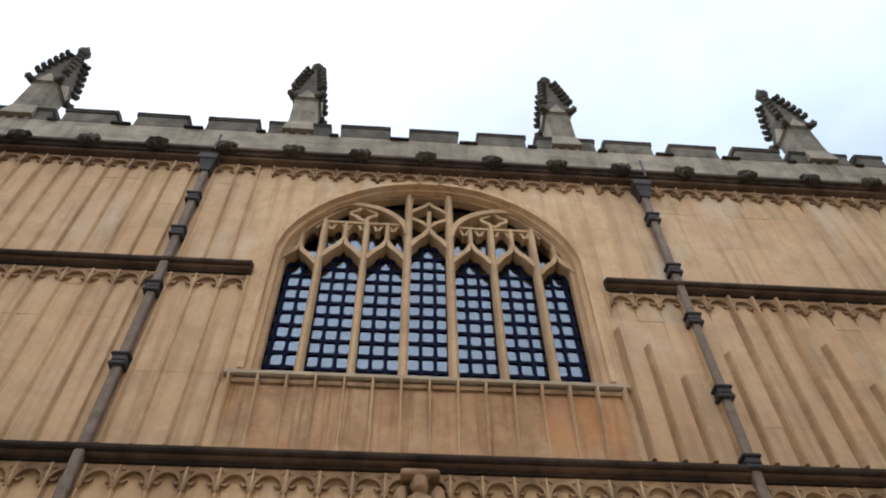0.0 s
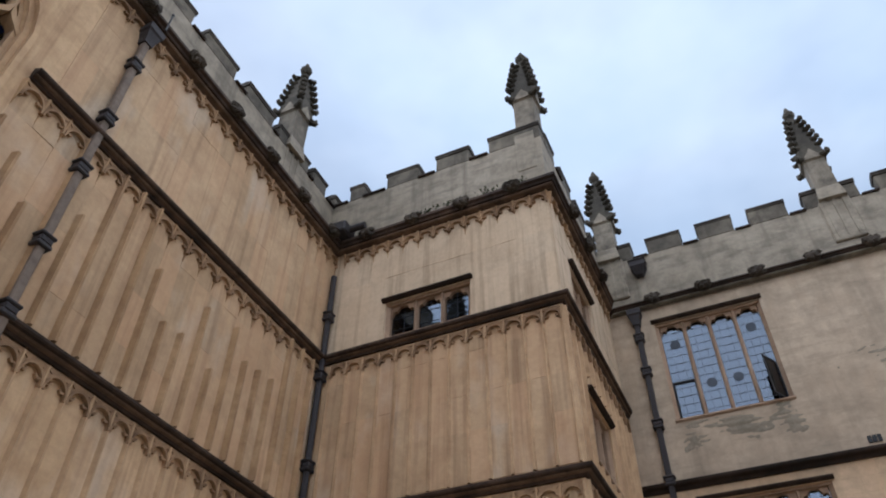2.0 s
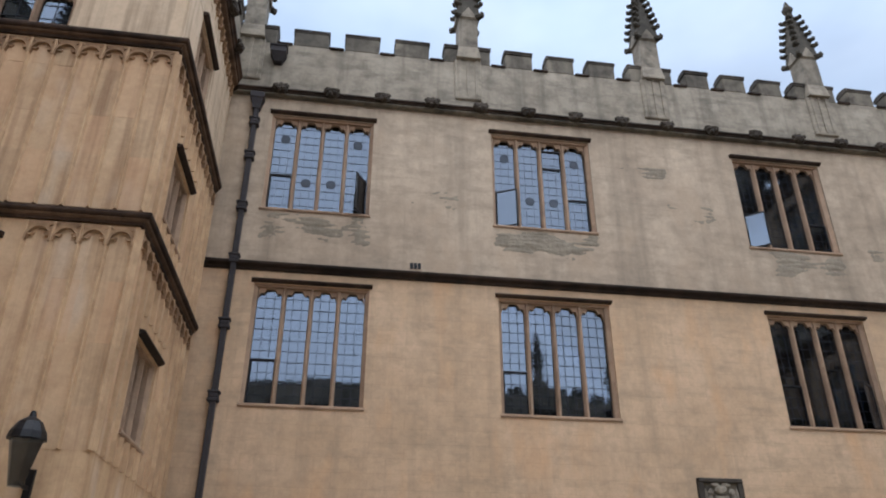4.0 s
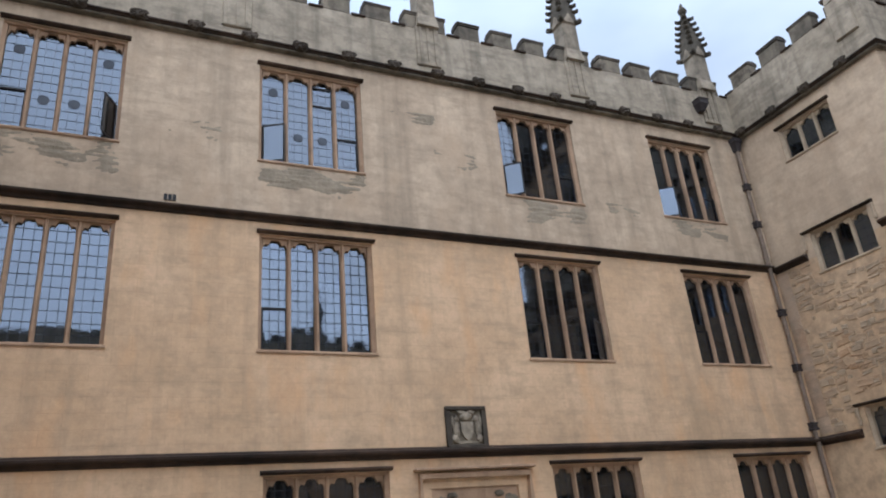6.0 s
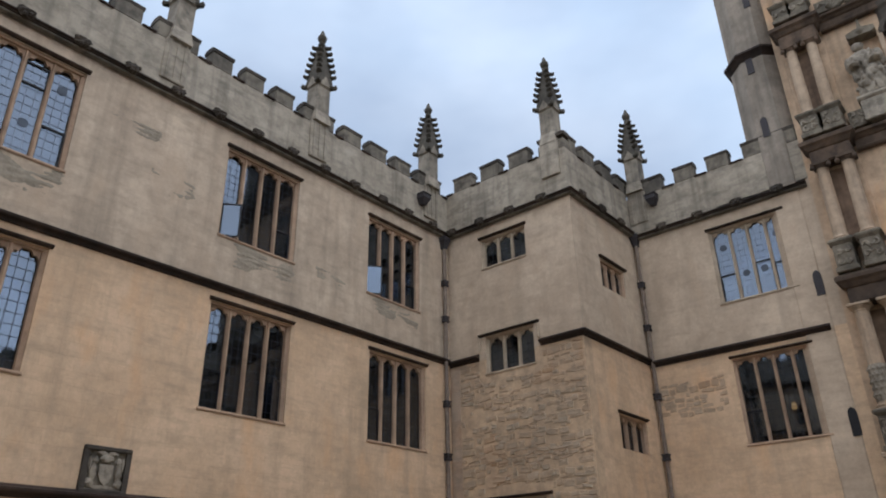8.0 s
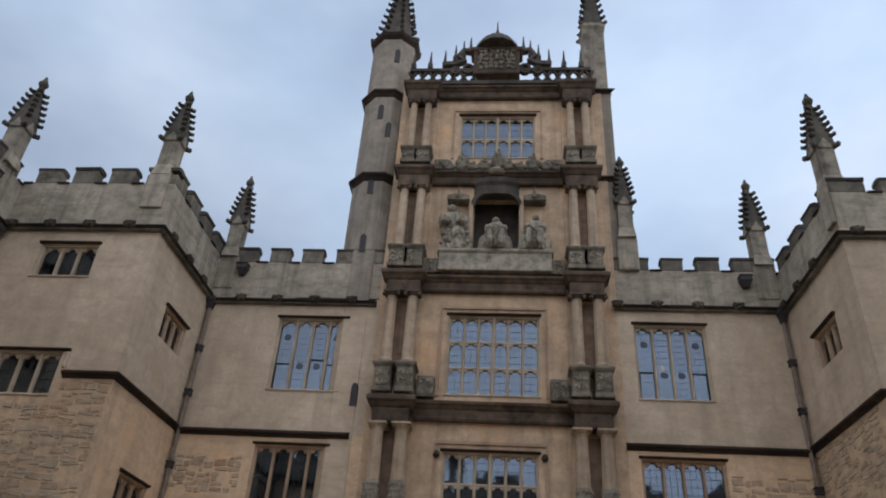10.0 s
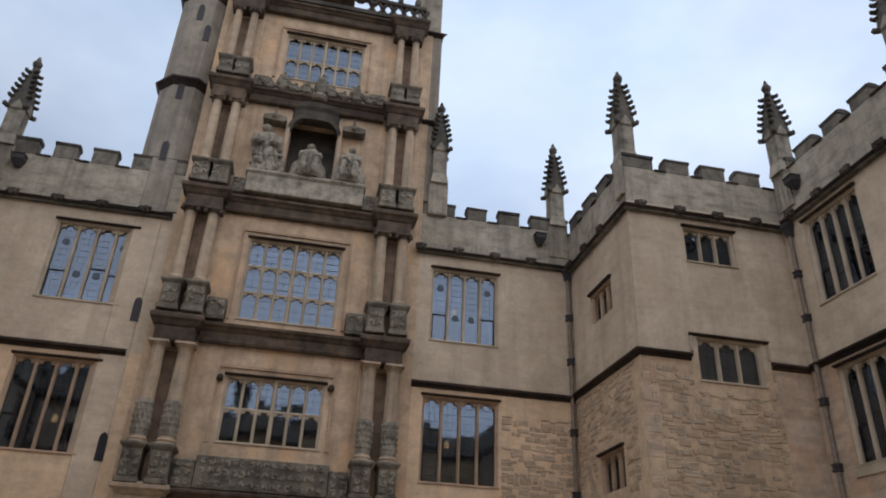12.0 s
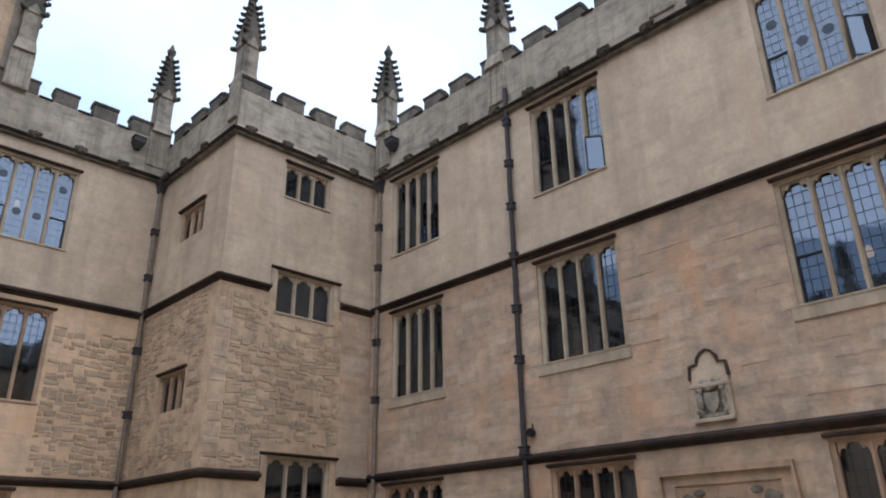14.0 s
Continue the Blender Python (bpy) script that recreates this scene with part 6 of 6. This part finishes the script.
def statue(u, z, h, label, seated=False, seed=1, lean=0.0, wide=1.0):
    """A robed figure as one plain weathered shape: folds, shoulders, bent arms, hair or crown mass."""
    s = Shape()
    rnd = random.Random(seed)
    prof = [(0.44, 0.0), (0.47, 0.06), (0.40, 0.22), (0.35, 0.40), (0.30, 0.55), (0.36, 0.66), (0.37, 0.74), (0.28, 0.80), (0.12, 0.83), (0.11, 0.87)]
    if seated:
        prof = [(0.62, 0.0), (0.66, 0.08), (0.64, 0.25), (0.60, 0.40), (0.42, 0.47), (0.40, 0.62), (0.42, 0.72), (0.32, 0.79), (0.13, 0.83), (0.12, 0.87)]
    n = 28
    rings = []
    for r, q in prof:
        fold = 0.16 * (1 - q)
        rings.append([(lean * q * h + r * math.cos(2 * math.pi * i / n) * (1 + fold * math.sin(i * 1.9 + seed + q * 2.2)) + rnd.uniform(-0.015, 0.015),
                       r * 0.62 * math.sin(2 * math.pi * i / n) * (1 + fold * math.cos(i * 2.3 + seed + q)) + rnd.uniform(-0.015, 0.015), q * h) for i in range(n)])
    s.loft(rings)
    s.blob((lean * h * 0.92, -0.04, h * 0.92), (0.155, 0.17, h * 0.08), seed, 12, 7, 0.12)
    s.blob((lean * h * 0.95, 0.02, h * 0.955), (0.17, 0.16, h * 0.055), seed + 3, 10, 5, 0.12)
    for sd in (-1, 1):
        s.blob((lean * h * 0.7 + sd * 0.36, -0.10, h * 0.64), (0.12, 0.15, h * 0.13), seed + sd, 9, 5, 0.15)
        s.blob((lean * h * 0.6 + sd * 0.26, -0.30, h * 0.55), (0.15, 0.20, h * 0.05), seed + 5 + sd, 9, 5, 0.15)
        if seated:
            s.blob((sd * 0.24, -0.42, h * 0.38), (0.17, 0.26, h * 0.10), seed + 9 + sd, 9, 5, 0.12)
            s.blob((sd * 0.24, -0.58, h * 0.18), (0.15, 0.14, h * 0.20), seed + 12 + sd, 9, 5, 0.12)
    for _ in range(34):
        a, q = rnd.uniform(math.pi * 0.98, math.pi * 2.02), rnd.uniform(0.06, 0.74)
        r = (0.46 - 0.16 * q) * (1.35 if seated and q < 0.4 else 1.0)
        s.blob((lean * q * h + r * math.cos(a), r * 0.66 * math.sin(a), q * h), (rnd.uniform(0.04, 0.12), rnd.uniform(0.06, 0.14), rnd.uniform(0.08, 0.26)), rnd.randrange(99), 7, 5, 0.3)
    ob = part("statue", s, STATUE)
    melt = ob.modifiers.new("weathering", "REMESH")
    melt.mode, melt.voxel_size, melt.use_smooth_shade = "VOXEL", 0.02, False
    ob.matrix_basis = FT @ at(u, -0.28, z - 0.28, wide, 1.1, 1.0)
    return tagged(ob, label, "statue", "tower statues")


statue(-1.57, 17.44, 2.25, "robed stone figure standing on the tower plinth", False, 3, -0.10, 1.3)
statue(0.0, 17.44, 1.62, "seated stone figure under the niche canopy", True, 5)
statue(1.55, 17.44, 1.75, "robed stone figure kneeling beside the niche", True, 8, 0.06, 0.95)
for k, (u, h) in enumerate(((-2.0, 0.55), (-1.45, 1.0), (-0.95, 0.5), (-0.45, 0.7), (0.14, 1.25), (0.62, 0.65), (1.1, 0.5), (1.65, 1.0), (2.2, 0.55))):
    ob = part("parapet_carving", Shape().blob((0, 0, 0.25 * h), (0.24, 0.18, 0.30 * h), 60 + k, 10, 6, 0.3).blob((-0.18, -0.03, 0.42 * h), (0.13, 0.13, 0.2 * h), 62 + k, 9, 5, 0.35).blob((0.2, -0.04, 0.36 * h), (0.14, 0.13, 0.22 * h), 64 + k, 9, 5, 0.35)
              .blob((0.01, 0, 0.64 * h), (0.15, 0.13, 0.2 * h), 66 + k, 9, 5, 0.3).blob((0.03, -0.02, 0.89 * h), (0.085, 0.09, 0.10 * h), 70 + k, 8, 5, 0.15).blob((-0.12, -0.02, 0.70 * h), (0.08, 0.08, 0.16 * h), 72 + k, 8, 5, 0.35), CARVED)
    melt = ob.modifiers.new("weathering", "REMESH")
    melt.mode, melt.voxel_size = "VOXEL", 0.025
    ob.matrix_basis = FT @ at(u - 0.1, -0.30, 21.26)
    tagged(ob, "weathered carved ornament standing on the tower cornice", "carving", "tower cornice carvings")
# cresting at the top
part("top_balustrade", Shape().box((-4.3, -0.35, 26.42), (4.3, -0.05, 26.66), 0.02).box((-4.3, -0.33, 27.28), (4.3, -0.07, 27.48), 0.02), CAPSTONE, tower, "pierced stone balustrade")
for k in range(18):
    u = -4.2 + k * 8.4 / 17
    if abs(u - 0.15) > 1.1:
        part("baluster", Shape().bar([(u - 0.16, 26.64), (u + 0.02, 26.97), (u - 0.16, 27.3)], 0.09, -0.28, -0.12).bar([(u + 0.20, 26.64), (u + 0.02, 26.97), (u + 0.20, 27.3)], 0.12, -0.28, -0.10), CAPSTONE, tower)
CREST = at(-0.30, 0, 0.28)
part("attic_block", Shape().box((-0.95, -0.5, 26.66), (1.25, 0.3, 28.2), 0.04).box((-1.1, -0.58, 28.15), (1.4, 0.35, 28.40), 0.05), ENTAB, tower, "carved attic block with a coat of arms", CREST)
part("attic_carving", strapwork(1.8, 1.35, 120, -0.56), STATUE, tower, "", CREST @ at(0.15, 0, 26.9))["kind"] = "stuff"
part("attic_dome", Shape().lathe([(1.12, 28.38), (1.06, 28.62), (0.84, 28.98), (0.50, 29.3), (0.20, 29.55), (0.12, 29.85), (0.05, 30.1), (0.015, 30.75)], 0.15, -0.05, 14), CAPSTONE, tower, "small dark dome with a spike", CREST)
for s in (-1, 1):
    part("attic_scroll", Shape().bar([(0.15 + s * 1.1, 28.3), (0.15 + s * 1.6, 28.4), (0.15 + s * 1.85, 28.0), (0.15 + s * 1.55, 27.7), (0.15 + s * 1.95, 27.5), (0.15 + s * 2.5, 27.45)], 0.22, -0.4, -0.1).bar([(0.15 + s * (1.35 + 0.22 * math.cos(q)), 27.15 + 0.26 * math.sin(q)) for q in [v * math.pi / 6 for v in range(13)]], 0.12, -0.36, -0.12).bar([(0.15 + s * (1.95 + 0.18 * math.cos(q)), 27.05 + 0.2 * math.sin(q)) for q in [v * math.pi / 6 for v in range(13)]], 0.10, -0.36, -0.12), CAPSTONE, tower, "pierced side scroll", CREST)
    for d, z in ((1.28, 28.45), (1.62, 28.2), (2.0, 27.9), (2.5, 27.55), (3.2, 27.45), (4.0, 27.45)):
        part("spike", Shape().square([(0.11, z - 0.2), (0.12, z + 0.05), (0.07, z + 0.2), (0.02, z + 0.95)], 0.15 + s * d, -0.22), CAPSTONE, tower, "small stone obelisk", CREST)
# stair turret of the tower, octagonal, with a crocketed spire
st = thing("tower_stair_turret", FT @ at(-5.42, 1.0, 0), "octagonal limestone stair turret with slit windows and a spire", "turret")
for z0, z1 in ((0, 15.0), (15.0, 20.9), (21.3, 25.9), (26.3, 29.9)):
    part("turret_stage", Shape().lathe([(1.12, z0), (1.12, z1)], 0, 0, 8, math.pi / 8), GREYTOWER if z0 else GREY, st)
for z in (21.1, 26.1):
    part("turret_string", Shape().lathe([(1.10, z - 0.25), (1.24, z - 0.05), (1.36, z + 0.05), (1.34, z + 0.15), (1.10, z + 0.32)], 0, 0, 8, math.pi / 8), SOOT, st, "soot-black string moulding")
part("turret_cornice", Shape().lathe([(1.10, 29.8), (1.30, 30.0), (1.36, 30.15), (1.2, 30.3)], 0, 0, 8, math.pi / 8), SOOT, st)
part("turret_spire", Shape().lathe([(1.05, 30.2), (0.85, 31.0), (0.12, 36.0), (0.10, 36.2)], 0, 0, 8, math.pi / 8), CAPSTONE, st, "dark crocketed spire")
for k in range(8):
    a = math.pi / 8 + k * math.pi / 4
    part("crocket", MESHES["corner_crocket"], None, st, "", at(1.1 * math.cos(a), 1.1 * math.sin(a), 30.35) @ pose(0, 0, 0, 0, 0, math.degrees(a)))
    for q in range(10):
        r = 0.95 - q * 0.082
        part("crocket", MESHES["crocket"], None, st, "", at(r * math.cos(a), r * math.sin(a), 30.9 + q * 0.5) @ pose(0, 0, 0, 0, 0, math.degrees(a)))
slit = [(-0.13, 0), (0.13, 0), (0.13, 0.72), (0.10, 0.83), (0, 0.90), (-0.10, 0.83), (-0.13, 0.72)]
for x, z in ((0.35, 5.9), (0.35, 10.6), (-0.1, 17.2), (-0.1, 20.2), (0.35, 23.4), (0.35, 28.2), (-0.1, 24.5)):
    part("slit_window", Shape().loft([[(q, y, w) for q, w in slit] for y in (0.05, -0.02)]), LEAD if z > 6 else CASEMENT, st, "dark arched slit window", at(x, -1.045, z))
# far-corner pinnacle shaft of the tower
tp = thing("tower_pinnacle", FT @ at(4.62, 0.9, 26.25), "tall square tower pinnacle with crocketed spirelet", "pinnacle")
part("pinnacle_shaft", Shape().square([(0.62, 0.0), (0.62, 0.2), (0.52, 0.4), (0.52, 4.6), (0.62, 4.8), (0.60, 5.0)]), SPIRE, tp)
part("spire", Shape().square([(0.52, 5.0), (0.08, 9.0), (0.06, 9.2)]), CAPSTONE, tp)
for k in range(4):
    a = math.pi / 4 + k * math.pi / 2
    part("crocket", MESHES["corner_crocket"], None, tp, "", at(0.72 * math.cos(a), 0.72 * math.sin(a), 4.95) @ pose(0, 0, 0, 0, 0, math.degrees(a)))
    for q in range(7):
        r = (0.5 - q * 0.055) * 1.414
        part("crocket", MESHES["crocket"], None, tp, "", at(r * math.cos(a), r * math.sin(a), 5.4 + q * 0.5) @ pose(0, 0, 0, 0, 0, math.degrees(a)))
for z in (21.1, 26.2):
    ts = part("tower_string", Shape().extrude_x([(y, z + h) for y, h in STRING], 4.45, 5.15, 0, -1), SOOT, tower, "", at(0, 0.04, 0))

# ================= the south range =================
SU = [(-20.22, -17.76), (-13.60, -11.05), (-6.52, -4.02), (0.2, 3.0)]
SL = [(-20.14, -17.66), (-13.74, -11.06), (-6.82, -4.05), (0.2, 3.0)]
SG = [(-20.4, -17.75), (-13.70, -11.20), (-6.80, -4.0)]
s_holes = [(a, b, 11.48, 14.47) for a, b in SU] + [(a, b, 6.34, 9.27) for a, b in SL] + [(a, b, 1.2, 3.57) for a, b in SG] + [(-10.23, -7.83, 0, 2.9)]
wall_s = wall("wall_south", FS, YSE, DW, 0, Z_PAR, s_holes, ASHLAR, 0.6, bands=((Z_MID - 0.05, GREY),))
tagged(wall_s, "eroded honey ashlar wall with smooth grey upper storey", "wall", "", "structure")
for i, (a, b) in enumerate(SU):
    window(FS, a, b, 11.48, 14.47, 4, lead=(3, 0.24), casements=((0, 0.0, 1.1), (3, 0.0, 1.1)), open_at=((3, -38),) if i in (1, 2) else (), drop=0.0, roundels=((0, 2.0), (1, 1.2), (2, 1.2)) if i > 1 else (), label="four-light window of the upper storey, end casement ajar", mat=PALE_DRESSING, fine="pale" if i > 1 else "dark")
for i, (a, b) in enumerate(SL):
    window(FS, a, b, 6.34, 9.27, 4, lead=(3, 0.28), casements=((0, 0.0, 1.15),), drop=0.0, label="tall four-light window with a pale stone sill", sill_mat=PALE_DRESSING, mat=PALE_DRESSING)
for a, b in SG:
    window(FS, a, b, 1.2, 3.57, 4, lead=(3, 0.28), drop=0.0, label="four-light window of the ground storey")
run("string_course_south", FS, YSE, DW, 9.63, STRING, SOOT, -1, 0, "soot-black moulded string course", "moulding")
run("string_course_south_low", FS, YSE, DW, 3.87, STRING, SOOT, -1, 0, "soot-black moulded string course", "moulding")
corn_s = run("cornice_south", FS, YSE, DW, Z_CORN, CORNICE_S, SOOT, -1, 0, "soot-black cornice with carved bosses", "cornice")
bosses(FS, YSE + 0.8, -2.0, 1.42, Z_CORN + 0.08, corn_s, 0.22)
PS = [-20.80, -14.86, -8.75, -2.7]
battlement("parapet_south", FS, YSE, DW, [(-20.9, -20.42), (-19.95, -19.02), (-18.50, -17.64), (-17.15, -16.28), *range_merlons(PS[1:], YSE + 0.01, DW)], Z_PAR - 0.05, 0, 0.42, 16.84, 17.38)
for p in PS:
    stand_pinnacle(FS @ at(p, 0.02, Z_PAR - 0.08), (random.uniform(-0.5, 0.5), random.uniform(-0.6, 0.6)))
rain_pipe(FS, -14.45, 0.3, 15.7, (14.4, 12.9, 11.4, 9.75, 8.1, 6.6, 4.1), False, False, "dark cast-iron rainwater pipe with collars", LEAD)
rain_pipe(FS, -20.85, 0.3, 14.3, (12.8, 11.2, 8.4, 6.4), True, False)
overflow(FS, -20.1, 16.0)
coat_of_arms(FS, -9.43, -8.60, 4.25, 4.96, "carved coat of arms below a blank shaped panel", True)
doorway(FS, -9.03, "arched stone doorway under a square label")
dot = thing("wall_floodlight", FS @ at(-14.19, 0, 4.55), "small round black light fitting beside the pipe", "light fitting")
part("fitting_bowl", Shape().loft([[(0.13 * k * math.cos(q), y, 0.13 * k * math.sin(q)) for q in [v * math.pi / 6 for v in range(12)]] for y, k in ((0.0, 0.7), (-0.12, 1.0), (-0.16, 0.9))]), CASEMENT, dot)
part("fitting_stem", Shape().box((-0.02, -0.03, 0.1), (0.02, 0.0, 0.25)), CASEMENT, dot)

# ---- unseen rooms behind the windows, and roofs, added to keep sky light out ----
def shell(name, a, b, c, d, zs_):
    """Unseen floors and a roof of a range, as one slab each, to block the sky."""
    for i, z in enumerate(zs_):
        tagged(part("%s_%d" % (name, i + 1), Shape().box((a, b, z - 0.15), (c, d, z + 0.15)), PLASTER if i < len(zs_) - 1 else LEAD), "plain unseen slab that keeps sky light out of the range", "floor", "", "structure")


shell("floor_north", DN + 0.62, DE - 6, DN + 7, DW + 6, (4.4, 10.3, 14.9))
shell("floor_south", DS - 7, DE - 6, DS - 0.62, DW + 6, (4.4, 10.3, 14.9))
shell("floor_east", DS + 0.0, DE - 6.0, DN - 0.0, DE - 0.62, (4.4, 10.3, 14.9))
shell("floor_west", DS + 0.0, DW + 0.72, DN - 0.0, DW + 6, (4.4, 14.97))
shell("floor_turret_north_west", XT + 0.52, YT + 0.52, DN + 0.58, DW + 0.68, (4.4, 10.3, 14.9))
shell("floor_turret_north_east", XNE + 0.52, DE - 0.58, DN + 0.58, YNE - 0.52, (4.4, 10.3, 14.9))
shell("floor_turret_south_east", DS - 0.58, DE - 0.58, XSE - 0.52, YSE - 0.52, (4.4, 10.3, 14.9))
# unseen back walls, added to close the rooms against the sky
for nm, p, q in (("wall_back_north", (DN + 6.5, DE - 6, 0), (DN + 7, DW + 6, 17)), ("wall_back_south", (DS - 7, DE - 6, 0), (DS - 6.5, DW + 6, 17)),
                 ("wall_back_east", (DS - 6.48, DE - 6.5, 0), (DN + 6.48, DE - 6.02, 17)), ("wall_back_west", (DS - 6.48, DW + 6.02, 0), (DN + 6.48, DW + 6.5, 17))):
    tagged(part(nm, Shape().box(p, q), PLASTER), "plain unseen back wall that keeps sky light out of the range", "wall", "", "structure")
for F, u, z in ((FN, 19.2, 12.4), (FN, 12.9, 7.2), (FS, -12.0, 12.6), (FS, -12.3, 7.6), (FS, -5.0, 12.6), (FE, 6.3, 12.9), (FE, 6.2, 7.6), (FE, -7.3, 7.3), (FS, -18.6, 12.4), (FS, -5.6, 7.5)):
    lm_ = thing("pendant_lamp", F @ at(u, 1.5, z), "warm glowing pendant lamp seen through a window", "lamp", "library lamps")
    part("globe", kept("globe", lambda: Shape().lathe([(0.03, 0.0), (0.08, 0.03), (0.10, 0.12), (0.07, 0.22), (0.03, 0.28)], 0, 0, 10), LAMPGLOW), None, lm_, "glowing glass globe")
    part("cord", Shape().lathe([(0.012, 0.28), (0.012, (14.75 if z > 10 else 10.15) - z)], 0, 0, 6), CASEMENT, lm_)

# ---- stones laid one by one ----
grow = lambda hs, o=0.14: [(h[0] - o, h[1] + o, h[2] - o, h[3] + o + 0.1) for h in hs]
masonry(se_s, FSES, -XSE + 0.50, -DS - 1.3, Z_LOW + 0.2, Z_TUR - 0.2, grow([se_hm, se_hl], 0.25), (0.10, 0.62), (0.07, 0.27), 0.005, RUBBLE, "rubble", 0.022, 0.38, 300, 3, 0.6, 0.95)
masonry(se_s, FSES, -XSE + 0.004, -XSE + 0.48, Z_LOW + 0.2, Z_TUR - 0.2, [], (0.22, 0.62), (0.18, 0.42), 0.007, ASHLAR, "quoin", 0.004, 0.12, 60, 4, 0.35)
masonry(se_s, FSES, -DS - 1.28, -DS - 0.02, Z_LOW + 0.2, Z_TUR - 0.2, [], (0.5, 1.2), (0.28, 0.5), 0.006, ASHLAR, "ashlar", 0.0, 0.0, 60, 14, 0.08, 0.9)
masonry(ne_s, FNES, -DN + 0.02, -DN + 0.48, Z_LOW + 0.2, Z_TUR - 0.2, [], (0.4, 0.5), (0.28, 0.5), 0.006, ASHLAR, "ashlar", 0.0, 0.0, 60, 15, 0.08, 0.9)
masonry(se_s, FSES, -XSE + 0.6, -DS - 1.4, Z_LOW + 0.3, Z_TUR - 0.4, grow([se_hm, se_hl], 0.3), (0.12, 0.4), (0.10, 0.22), 0.012, PALE_DRESSING, "pale_rubble", 0.01, 0.90, 60, 16, 0.6, 0.8)
masonry(ne_s, FNES, -DN + 0.6, -XNE - 0.2, Z_LOW + 0.3, Z_TUR - 0.4, grow([ne_hm, ne_hl], 0.35), (0.12, 0.4), (0.10, 0.22), 0.012, PALE_DRESSING, "pale_rubble", 0.01, 0.92, 60, 17, 0.6, 0.8)
masonry(se_f, FSEW, DE + 0.1, YSE - 0.52, Z_LOW + 0.2, Z_TUR - 0.2, grow(se_fw, 0.2), (0.10, 0.60), (0.07, 0.27), 0.005, RUBBLE, "rubble", 0.022, 0.38, 240, 5, 0.6, 0.95)
masonry(ne_s, FNES, -DN + 0.5, -XNE - 0.05, Z_LOW + 0.2, Z_TUR - 0.2, grow([ne_hm, ne_hl], 0.30), (0.10, 0.62), (0.07, 0.27), 0.006, RUBBLE, "rubble", 0.024, 0.28, 300, 6, 0.6, 0.95)
masonry(wall_e2, FE, 7.85, -XSE - 0.1, Z_LOW + 0.25, 8.6, grow([e_holes[3], e_holes[4]], 0.1), (0.16, 0.5), (0.12, 0.28), 0.006, RUBBLE, "rubble", 0.028, 0.20, 260, 7, 0.5, 0.9)
masonry(wall_e1, FE, -XNE + 0.1, -9.0, 7.3, 8.6, [], (0.16, 0.5), (0.12, 0.28), 0.006, RUBBLE, "rubble", 0.028, 0.20, 260, 9, 0.5, 0.9)
masonry(wall_s, FS, YSE + 0.02, -1.0, Z_LOW + 0.22, Z_MID - 0.28, grow([h for h in s_holes if h[3] < 10] + [(-9.55, -8.45, 3.9, 5.9)], 0.10), (0.25, 0.95), (0.14, 0.42), 0.007, ASHLAR, "ashlar", 0.0, 0.3, 300, 8, 0.08, 0.9)
masonry(wall_s, FS, YSE + 0.02, -1.0, 1.0, Z_LOW - 0.14, grow([h for h in s_holes if h[3] < 5] + [(-10.75, -7.3, 0, 3.4)], 0.10), (0.45, 1.1), (0.26, 0.4), 0.004, ASHLAR, "ashlar", 0.0, 0.5, 60, 10, 0.08, 0.9)
for k, (a, b, _z0, _z1) in enumerate(NU):
    eroded_patch(wall_n, FN, a - 0.25, b + 0.3, 10.22, _z0 - 0.08, 40 + k)
for k, (u, z) in enumerate(((8.3, 13.2), (15.6, 11.0), (2.2, 11.8), (9.6, 12.0), (15.3, 13.4))):
    eroded_patch(wall_n, FN, u - 1.0, u + 1.0, z - 0.5, z + 0.5, 60 + k, 0.10)
panel_blocks(wall_w, FW, WX + WHALF + 0.32, XT - 0.02, Z_WL + 0.16, Z_WM - 0.2, [], 21, 150)
panel_blocks(wall_w, FW, -9.5, WX - WHALF - 0.32, Z_WL + 0.16, Z_WM - 0.2, [], 22, 150)
panel_blocks(wall_w, FW, WX - WHALF - 0.15, WX + WHALF + 0.15, Z_WL + 0.16, WZ0 - 0.29, [], 23, 60, STAINED, "stained_panel_block")
panel_blocks(wall_w, FW, WX + WHALF + 0.75, XT - 0.02, Z_WM + 0.2, 14.65, [], 24, 100)
panel_blocks(wall_w, FW, -9.5, WX - WHALF - 0.75, Z_WM + 0.2, 14.65, [], 25, 80)
for k, (z0_, z1_) in enumerate(((Z_WM + 0.2, 14.65), (Z_WL + 0.16, Z_WM - 0.2), (4.0, Z_WL - 0.2))):
    panel_blocks(wall_nws, FNWS, -DW + 0.15, -YT - 0.03, z0_, z1_, grow(nw_holes, 0.12), 26 + k, 100, GOLD_PALE if k == 0 else None)
    panel_blocks(wall_nwf, FNWF, XT + 0.03, DN - 0.2, z0_, z1_, grow(fr_holes, 0.12), 30 + k, 80, GOLD_PALE if k == 0 else None)
